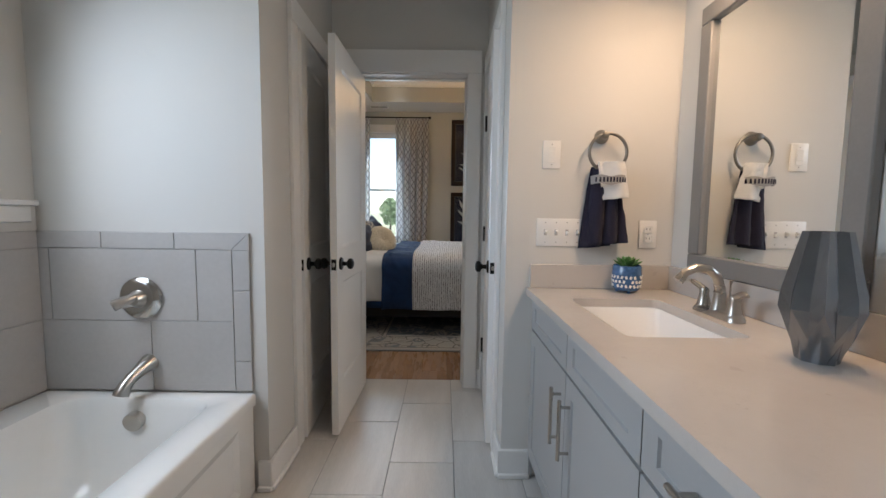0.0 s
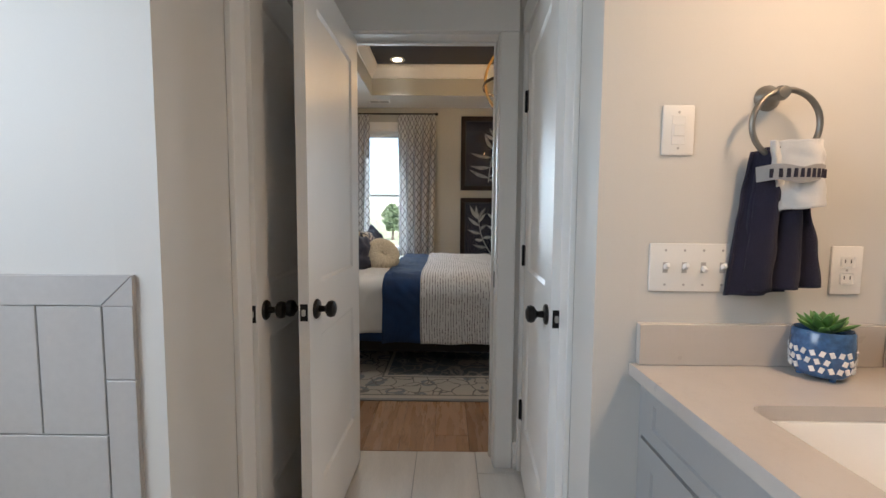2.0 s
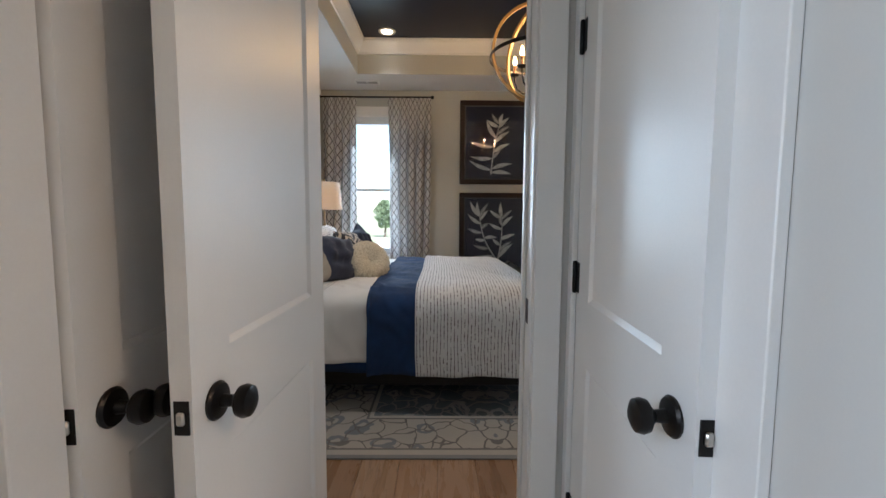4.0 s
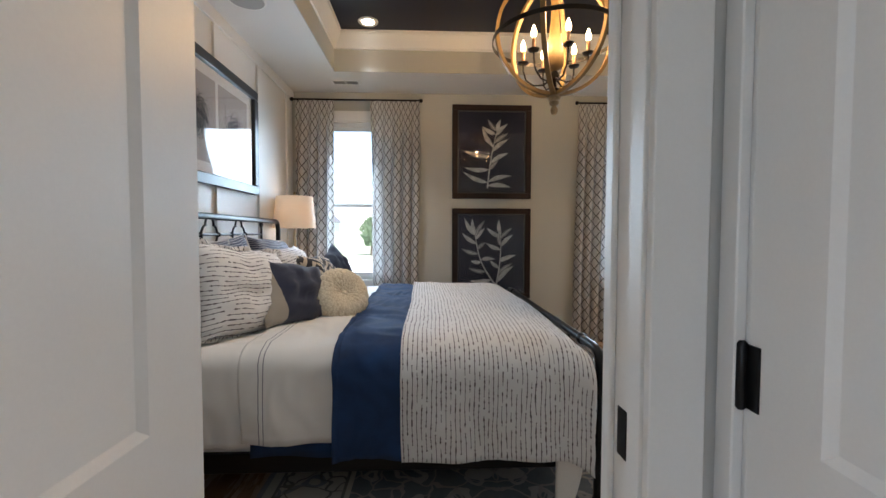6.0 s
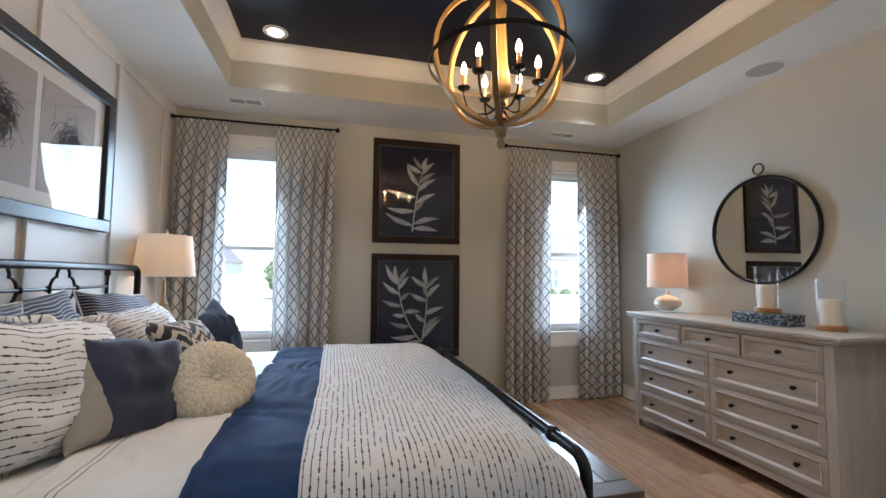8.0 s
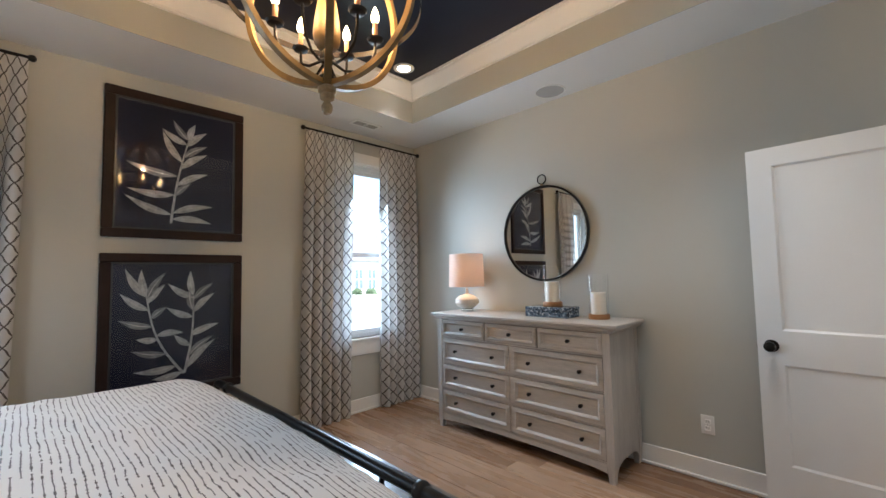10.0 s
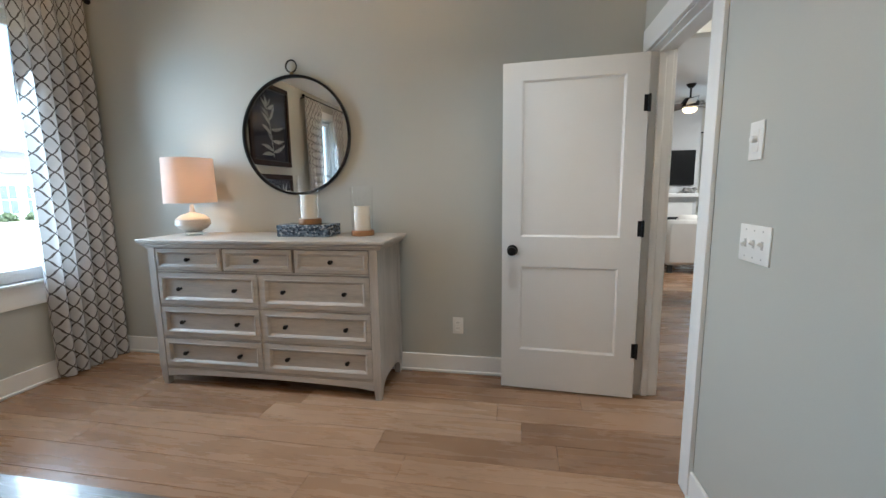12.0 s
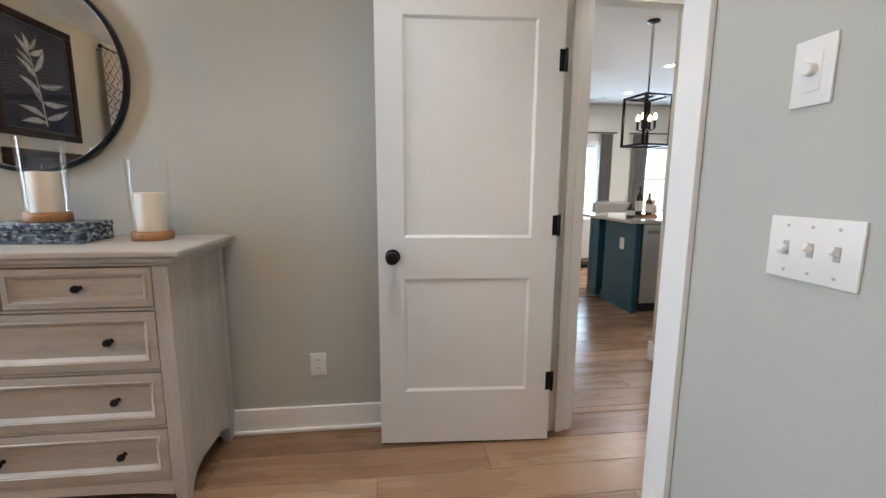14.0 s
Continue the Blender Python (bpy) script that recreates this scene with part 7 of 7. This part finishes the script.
def plain_drape(y0, y1, seed, label):
    f = lambda u, v: (GX - 0.09 + 0.03 * math.sin(u * 5 * 2 * math.pi + v), y0 + (y1 - y0) * u + 0.02 * noise.noise((u, v, seed)), 2.28 - 2.27 * v)
    solid("drape", sheet_mesh(50, 16, f), "drape", label, "curtain", kind="thing", smooth=60, group="grey drapes")


plain_drape(0.94, 1.17, 1, "grey-brown floor-length drape beside the great room window")
plain_drape(0.28, 0.55, 2, "grey-brown floor-length drape beside the great room window")
plain_drape(-0.48, -0.15, 3, "grey-brown floor-length drape beside the great room window")
for a, b in ((0.20, 1.25), (-1.4, -0.08)):
    r = thing("curtain_rod", (GX, (a + b) / 2, 2.30), "black curtain rod in the great room", "curtain rod", "great room rods")
    part("rod", tube(bmesh.new(), [(GX - 0.09, a, 2.30), (GX - 0.09, b, 2.30)], 0.012, 8), "black", r)
    for y in (a + 0.03, b - 0.03):
        part("bracket", tube(bmesh.new(), [(GX - 0.001, y, 2.30), (GX - 0.09, y, 2.30)], 0.008, 6), "black", r)
# fireplace and screen
fp = thing("fireplace", (GX, 1.95, 0), "white fireplace with mantel and dark firebox", "fireplace")
part("breast", boxes((GX - 0.22, GX - 0.001, 1.28, 2.75, 0.0, GZ - 0.001), bevel=0.004), "siding", fp)
part("mantel", boxes((GX - 0.42, GX - 0.22, 1.22, 2.82, 1.10, 1.17), bevel=0.006), "white", fp)
part("surround", boxes((GX - 0.27, GX - 0.2205, 1.36, 2.66, 0.0, 1.0), bevel=0.004), "white", fp)
part("firebox", boxes((GX - 0.276, GX - 0.2705, 1.52, 2.5, 0.05, 0.72)), "screen", fp)
tv = thing("television", (GX - 0.22, 1.95, 1.30), "black flat television over the mantel", "television")
part("panel", boxes((GX - 0.27, GX - 0.2205, 1.36, 2.52, 1.32, 1.97), bevel=0.006), "screen", tv)
orn = thing("mantel_ornament", (GX - 0.32, 1.42, 1.17), "grey coral ornament on the mantel", "ornament")
bm = bmesh.new()
for k in range(9):
    bmesh.ops.create_icosphere(bm, subdivisions=1, radius=0.045, matrix=Matrix.Translation((GX - 0.32 + 0.03 * math.sin(k * 2.1), 1.36 + 0.022 * k, 1.215 + 0.03 * math.cos(k * 1.7))))
part("coral", bm, "band", orn)
# sofa
sf = thing("sofa", (7.6, 1.7, 0), "white upholstered sofa seen from behind", "sofa")
part("back", boxes((7.35, 7.58, 0.9, 2.42, 0.12, 0.80), bevel=0.05), "sofa", sf)
part("seat", boxes((7.585, 8.25, 1.12, 2.2, 0.12, 0.46), bevel=0.04), "sofa", sf)
part("arm", boxes((7.585, 8.3, 2.205, 2.42, 0.12, 0.62), bevel=0.05), "sofa", sf)
part("arm", boxes((7.585, 8.3, 0.9, 1.115, 0.12, 0.62), bevel=0.05), "sofa", sf)
for y in (0.98, 2.34):
    for x in (7.42, 8.2):
        part("foot", boxes((x - 0.03, x + 0.03, y - 0.03, y + 0.03, 0.0, 0.12)), "slot_dark", sf)
cs = thing("sofa_cushion", (7.75, 2.05, 0.46), "pale blue cushion standing on the sofa", "pillow")
part("cover", boxes((7.62, 7.76, 1.85, 2.19, 0.462, 0.86), bevel=0.06), "sofa", cs)
ac = thing("armchair", (8.75, 0.75, 0), "dark grey armchair by the window", "armchair")
part("back", boxes((8.45, 8.6, 0.42, 1.1, 0.15, 0.98), bevel=0.05), "drape", ac)
part("seat", boxes((8.605, 9.2, 0.48, 1.04, 0.15, 0.48), bevel=0.04), "drape", ac)
for y in (0.5, 1.02):
    for x in (8.52, 9.12):
        part("foot", boxes((x - 0.02, x + 0.02, y - 0.02, y + 0.02, 0, 0.15)), "slot_dark", ac)
# ceiling fan
FX, FY = 8.0, 2.0
fan = thing("ceiling_fan", (FX, FY, 2.40), "dark bronze ceiling fan with a lit globe, at rest", "ceiling fan")
part("rod", tube(bmesh.new(), [(FX, FY, 2.66), (FX, FY, GZ)], 0.014, 10), "bronze", fan)
part("canopy", lathe(bmesh.new(), (FX, FY, GZ - 0.06), [(0.03, 0), (0.07, 0.05), (0.07, 0.06), (0, 0.06)], 20), "bronze", fan)
part("motor", lathe(bmesh.new(), (FX, FY, 2.50), [(0.05, 0), (0.12, 0.02), (0.13, 0.08), (0.08, 0.15), (0.02, 0.16)], 24), "bronze", fan)
part("globe", lathe(bmesh.new(), (FX, FY, 2.42), [(0, 0), (0.07, 0.015), (0.10, 0.05), (0.10, 0.08)], 24), "opal", fan)
for k in range(5):
    m = Matrix.Translation((FX, FY, 2.545)) @ Matrix.Rotation(radians(20 + 72 * k), 4, "Z") @ Matrix.Rotation(radians(10), 4, "X")
    part("blade", box(bmesh.new(), 0.12, 0.66, -0.065, 0.065, -0.004, 0.004, 0.003, m), "bench_leg", fan)
# kitchen island
isl = thing("kitchen_island", (5.48, 1.0, 0), "dark teal kitchen island with a panelled end", "kitchen island")
part("body", boxes((5.20, 5.78, 2.27, 2.30, 0.0, 0.885), (5.78, 5.80, -0.4, 2.30, 0.0, 0.885), (5.20, 5.78, -0.4, 1.66, 0.0, 0.885), bevel=0.002), "teal", isl)
m = Matrix.Translation((5.79, 2.322, 0.0)) @ Matrix.Rotation(radians(180), 4, "Z")
part("end_panel", panelled(bmesh.new(), 0.59, 0.885, 0.02, [], m), "teal", isl, smooth=None)
part("corner_post", boxes((5.185, 5.235, 2.29, 2.34, 0.0, 0.885), bevel=0.003), "teal", isl)
m = Matrix.Translation((6.12, 2.34, 0.0)) @ Matrix.Rotation(radians(180), 4, "Z")
part("support_panel", panelled(bmesh.new(), 0.22, 0.885, 0.08, [(0.05, 0.17, 0.12, 0.80)], m, 0.008, 0.006), "teal", isl, smooth=None)
part("skirting", boxes((5.17, 5.80, 2.323, 2.335, 0.0, 0.09), bevel=0.002), "teal", isl)
itop = solid("island_worktop", boxes((5.14, 6.30, -0.42, 2.42, 0.8855, 0.918), bevel=0.003), "quartz", "white quartz worktop on the kitchen island", "worktop", kind="thing")
wall_plate("wall_socket", (5.44, 2.3225, 0.66), 180, ["socket"], "white socket on the teal island end", gang=0.046)
dw = thing("dishwasher", (5.19, 1.97, 0.1), "stainless steel dishwasher built into the island", "dishwasher")
part("door", boxes((5.175, 5.205, 1.665, 2.265, 0.10, 0.875), bevel=0.004), "steel", dw)
part("handle", bar_pull(bmesh.new(), (5.14, 1.72, 0.80), (5.14, 2.21, 0.80), (0.036, 0, 0), 0.009, 0.02), "steel", dw)
part("plinth", boxes((5.24, 5.25, 1.665, 2.265, 0.0, 0.10)), "slot_dark", dw)
part("tub_box", boxes((5.206, 5.77, 1.67, 2.26, 0.1, 0.87)), "slot_dark", dw)


def bottle(x, y, z, r, h, neck, mat, label):
    b = thing("bottle", (x, y, z), label, "bottle")
    part("body", lathe(bmesh.new(), (x, y, z + 0.0005), [(0, 0), (r, 0), (r, h * 0.62), (r * 0.9, h * 0.68), (neck, h * 0.76), (neck, h * 0.95)], 18), mat, b)
    part("cap", lathe(bmesh.new(), (x, y, z + h * 0.951), [(neck * 1.15, 0), (neck * 1.15, h * 0.05), (0, h * 0.05)], 14), "slot_dark", b)
    part("label_band", lathe(bmesh.new(), (x, y, z + h * 0.18), [(r + 0.0008, 0), (r + 0.0008, h * 0.34)], 18), "art_mat", b)


trayo = solid("serving_tray", lathe(bmesh.new(), (5.62, 2.02, 0.9185), [(0, 0), (0.15, 0), (0.155, 0.022), (0.15, 0.022), (0.145, 0.006), (0, 0.006)], 28), "oak_round", "round wooden serving tray on the island", "tray", kind="thing")
bottle(5.57, 2.09, 0.925, 0.035, 0.31, 0.013, "bottle_olive", "tall dark olive bottle on the tray")
bottle(5.60, 1.96, 0.925, 0.032, 0.24, 0.011, "bottle_amber", "amber glass bottle on the tray")
bottle(5.50, 2.22, 0.918, 0.04, 0.14, 0.02, "slot_dark", "short dark bottle on the worktop")
bottle(5.70, 1.84, 0.918, 0.032, 0.17, 0.012, "porcelain", "pale soap bottle on the worktop")
solid("kitchen_mat", boxes((4.55, 5.10, 0.9, 1.95, 0.0005, 0.008), bevel=0.002), "marble_blue", "blue and white patterned kitchen mat on the floor", "mat", kind="thing")
# lantern pendant
PX, PY = 5.62, 2.05
pd = thing("lantern_pendant", (PX, PY, 1.64), "black open-frame lantern pendant with lit candle bulbs", "pendant lamp")
h2, z0, z1 = 0.155, 1.64, 2.14
turnm = Matrix.Translation((PX, PY, 0)) @ Matrix.Rotation(radians(8), 4, "Z")
for a, b in ((-1, -1), (1, -1), (1, 1), (-1, 1)):
    part("post", box(bmesh.new(), a * h2 - 0.011, a * h2 + 0.011, b * h2 - 0.011, b * h2 + 0.011, z0, z1, 0.002, turnm), "black", pd)
for z in (z0, z1 - 0.022):
    for s in (-1, 1):
        part("bar", box(bmesh.new(), -h2 + 0.011, h2 - 0.011, s * h2 - 0.01, s * h2 + 0.01, z, z + 0.022, 0.002, turnm), "black", pd)
        part("bar", box(bmesh.new(), s * h2 - 0.01, s * h2 + 0.01, -h2 + 0.011, h2 - 0.011, z, z + 0.022, 0.002, turnm), "black", pd)
part("top_bar", box(bmesh.new(), -h2 + 0.01, h2 - 0.01, -0.01, 0.01, z1 - 0.02, z1, 0, turnm), "black", pd)
part("stem", tube(bmesh.new(), [(PX, PY, 1.80), (PX, PY, 2.34)], 0.009, 10), "black", pd)
bm = bmesh.new()
k, z = 0, 2.34
while z < GZ - 0.04:
    ax2 = ((1, 0, 0), (0, 0, 1)) if k % 2 else ((0, 1, 0), (0, 0, 1))
    tube(bm, arc((PX, PY, z + 0.016), 0.014, 0, 330, 8, ax2), 0.0032, 6, closed=True)
    z, k = z + 0.024, k + 1
part("chain", bm, "black", pd)
part("canopy", lathe(bmesh.new(), (PX, PY, GZ - 0.03), [(0.02, 0), (0.06, 0.015), (0.06, 0.03), (0, 0.03)], 20), "black", pd)
for k in range(4):
    a = radians(35 + 90 * k)
    x, y = PX + 0.085 * math.cos(a), PY + 0.085 * math.sin(a)
    arm = part("arm", tube(bmesh.new(), [(PX, PY, 1.81), (PX + 0.05 * math.cos(a), PY + 0.05 * math.sin(a), 1.80), (x, y, 1.815)], 0.006, 8), "black", pd)
    part("candle_sleeve", lathe(bmesh.new(), (x, y, 1.815), [(0.012, 0), (0.012, 0.09), (0, 0.09)], 12), "black", arm)
    part("bulb", lathe(bmesh.new(), (x, y, 1.905), [(0.008, 0), (0.016, 0.014), (0.016, 0.03), (0.006, 0.06), (0, 0.066)], 12), "bulb", arm)
downlight(8.6, 0.55, GZ, 0, "great room lights")
downlight(7.0, 0.9, GZ, 0, "great room lights")
# broad lamp without a fitting, added under the ceiling to brighten the great room
lamp("great_room_fill", "AREA", 75, (1.0, 0.93, 0.84), look((6.6, 0.6, GZ - 0.02), (6.6, 0.6, 0)), 1.6, 1.6)
# point lamp with no fitting, added to lighten the hall and door jambs
lamp("hall_fill", "POINT", 5.5, LEDW, pose(3.3, 3.3, 2.40), 0.06)

# ---------------------------------------------------------------- outdoors
solid("ground", boxes((-600, 600, 8.02, 1200, -0.8, -0.42)), "grass", "sunlit lawn and open ground", "ground")
solid("pavement", boxes((-200, 200, 13.2, 17.6, -0.418, -0.38)), "concrete", "pale concrete pavement along the street", "pavement")
solid("road", boxes((-200, 200, 19.5, 27.0, -0.418, -0.40)), "concrete", "sun-bleached concrete street", "road")
solid("driveway", boxes((14, 22, 27.05, 39.5, -0.418, -0.395)), "concrete", "pale driveway before the house", "road")


def tree(at, height, spread, seed, label):
    rg = random.Random(seed)
    t = thing("tree", at, label, "tree", "street trees")
    x, y, z = at
    bm = bmesh.new()
    tube(bm, [(x, y, z), (x + 0.05, y, z + height * 0.3), (x, y + 0.05, z + height * 0.75)], [0.10, 0.07, 0.03], 8)
    for k in range(7):
        a, h = k * 2.4, height * (0.35 + 0.06 * k)
        tube(bm, [(x, y, z + h), (x + spread * 0.35 * math.cos(a), y + spread * 0.35 * math.sin(a), z + h + 0.3), (x + spread * 0.6 * math.cos(a), y + spread * 0.6 * math.sin(a), z + h + 0.7)], [0.035, 0.022, 0.008], 6)
    part("trunk", bm, "bark", t)
    vs, fs = [], []
    for k in range(1500):
        a, r, h = rg.uniform(0, 6.283), rg.random() ** 0.5, rg.random()
        rr = spread * r * (0.35 + 0.9 * math.sin(math.pi * min(1, h * 0.85 + 0.12))) * (1 + 0.25 * math.sin(a * 3 + h * 5))
        c = Vector((x + rr * math.cos(a), y + rr * math.sin(a), z + height * (0.28 + 0.75 * h)))
        e = Euler((rg.uniform(0, 3), rg.uniform(0, 3), rg.uniform(0, 3))).to_matrix()
        s = rg.uniform(0.07, 0.16)
        n = len(vs)
        vs += [c + e @ Vector(p) * s for p in ((-1, 0, 0), (0, 0.55, 0.15), (1, 0, 0), (0, -0.55, 0.15))]
        fs.append((n, n + 1, n + 2, n + 3))
    me = bpy.data.meshes.new("crown")
    me.from_pydata([v - BASE[t] for v in vs], [], fs)
    me.materials.append(M["foliage"])
    ob = new("crown", me)
    ob.parent = t
    ob["label"] = "thin light green crown"


tree((-3.7, 34.0, -0.42), 2.7, 0.62, 4, "young green street tree on the lawn")
tree((5.5, 58.0, -0.42), 5.0, 2.0, 9, "green tree farther along the street")


def bush(x, y, r, seed):
    rg = random.Random(seed)
    bm = bmesh.new()
    for k in range(160):
        d = Vector((rg.gauss(0, 1), rg.gauss(0, 1), abs(rg.gauss(0, 1)))).normalized() * r * rg.uniform(0.6, 1.05)
        e = Euler((rg.uniform(0, 3), rg.uniform(0, 3), rg.uniform(0, 3))).to_matrix()
        bm.faces.new([bm.verts.new(Vector((x, y, -0.42)) + d + e @ Vector(p) * r * 0.3) for p in ((-1, 0, 0), (0, 0.6, 0), (1, 0, 0), (0, -0.6, 0))])
    solid("bush", bm, "foliage", "clipped green bush before the house", "bush", kind="thing", group="bushes", smooth=None)


for i, x in enumerate((19.8, 21.3, 23.0, 24.7, 26.4)):
    bush(x, 38.9, 0.55, i)


def house(x0, x1, y0, y1, eave, ridge, label, wins):
    h = thing("house", ((x0 + x1) / 2, (y0 + y1) / 2, -0.42), label, "house", "houses")
    part("wall", boxes((x0, x1, y0, y1, -0.42, eave)), "siding", h, smooth=None)
    bm = bmesh.new()
    ym = (y0 + y1) / 2
    v = [bm.verts.new(p) for p in ((x0 - 0.4, y0 - 0.4, eave), (x1 + 0.4, y0 - 0.4, eave), (x1 + 0.4, y1 + 0.4, eave), (x0 - 0.4, y1 + 0.4, eave), (x0 + 2.5, ym, ridge), (x1 - 2.5, ym, ridge))]
    for q in ((0, 1, 5, 4), (2, 3, 4, 5), (1, 2, 5), (3, 0, 4), (0, 3, 2, 1)):
        bm.faces.new([v[i] for i in q])
    part("roof", bm, "roof", h, smooth=None)
    for a, b, c, d in wins:
        w = part("window", boxes((a, b, y0 - 0.05, y0 - 0.001, c, d)), "white", h)
        for i in range(2):
            for j in range(2):
                p = a + 0.07 + i * (b - a - 0.06) / 2
                q = c + 0.07 + j * (d - c - 0.06) / 2
                part("pane", boxes((p, p + (b - a - 0.2) / 2, y0 - 0.06, y0 - 0.051, q, q + (d - c - 0.2) / 2)), "dark_pane", w)


house(16.5, 34.0, 40.0, 50.0, 2.9, 6.3, "white house with grey shingle roof across the street", [(23.4, 24.5, 0.0, 2.1), (25.0, 26.1, 0.0, 2.1), (20.0, 21.2, 0.1, 2.1), (29.0, 30.4, 0.1, 2.1)])
house(-34.0, -14.0, 62.0, 72.0, 2.9, 6.8, "pale house with grey roof farther down the street", [(-30, -28.5, 0.2, 2.0), (-20, -18.5, 0.2, 2.0)])
house(-9.0, 9.0, 80.0, 90.0, 2.9, 6.8, "pale distant house with grey roof", [(-6, -4.5, 0.2, 2.0), (2, 3.5, 0.2, 2.0)])
# unseen wall added outside the bathroom window closes the view
solid("neighbour_wall", boxes((-4.0, -3.8, -3, 7.5, -0.42, 2.0)), "siding", "plain pale screen wall added outside the bathroom window", "wall")

# ---------------------------------------------------------------- floor pieces
rg = random.Random(21)
PW = 0.19


def lay_boards(x_from, x_to, y_from, y_to):
    x = x_from
    while x < x_to - 0.01:
        w = min(PW, x_to - x)
        y = y_from - rg.uniform(0, 1.2)
        while y < y_to - 0.01:
            L = rg.choice((0.9, 1.2, 1.5, 1.8))
            a, b = max(y, y_from), min(y + L, y_to)
            if b - a > 0.02:
                bm = bmesh.new()
                box(bm, x + 0.0006, x + w - 0.0006, a + 0.0006, b - 0.0006, -0.0115, 0.0, 0.0012)
                mid = Vector((x + w / 2, (a + b) / 2, 0))
                bm.transform(Matrix.Translation(-mid))
                ob = new("board", finish("board", bm, "oak"))
                ob.parent = floor
                ob.location = mid - BASE[floor]
            y += L
        x += w


lay_boards(WX, 2.56, 3.886, NY)
lay_boards(2.56, EX, 2.80, NY)
lay_boards(1.75, 2.56, 2.80, 3.885)
lay_boards(EX, EX + 0.05, 2.80, 3.76)
lay_boards(EX + 0.05, GX, -0.6, 3.76)
# porcelain tiles of the bathroom, 30 by 60 cm in thirds
TW, TL = 0.303, 0.61
cols = [(-0.527 + TW * k) for k in range(-2, 8)]
for k, x in enumerate(cols):
    shift = (2.90, 3.09, 3.28)[(k + 2 - 4) % 3]
    y = shift - TL * 7
    while y < 3.885:
        a, b = max(y, -0.5), min(y + TL, 3.885)
        p, q = max(x, BWX), min(x + TW, BEX)
        if b - a > 0.02 and q - p > 0.01:
            bm = bmesh.new()
            box(bm, p + 0.0018, q - 0.0018, a + 0.0018, b - 0.0018, -0.0045, 0.0, 0.001)
            mid = Vector(((p + q) / 2, (a + b) / 2, 0))
            bm.transform(Matrix.Translation(-mid))
            ob = new("tile", finish("tile", bm, "tile_floor"))
            ob.parent = bath_floor
            ob.location = mid - BASE[bath_floor]
        y += TL
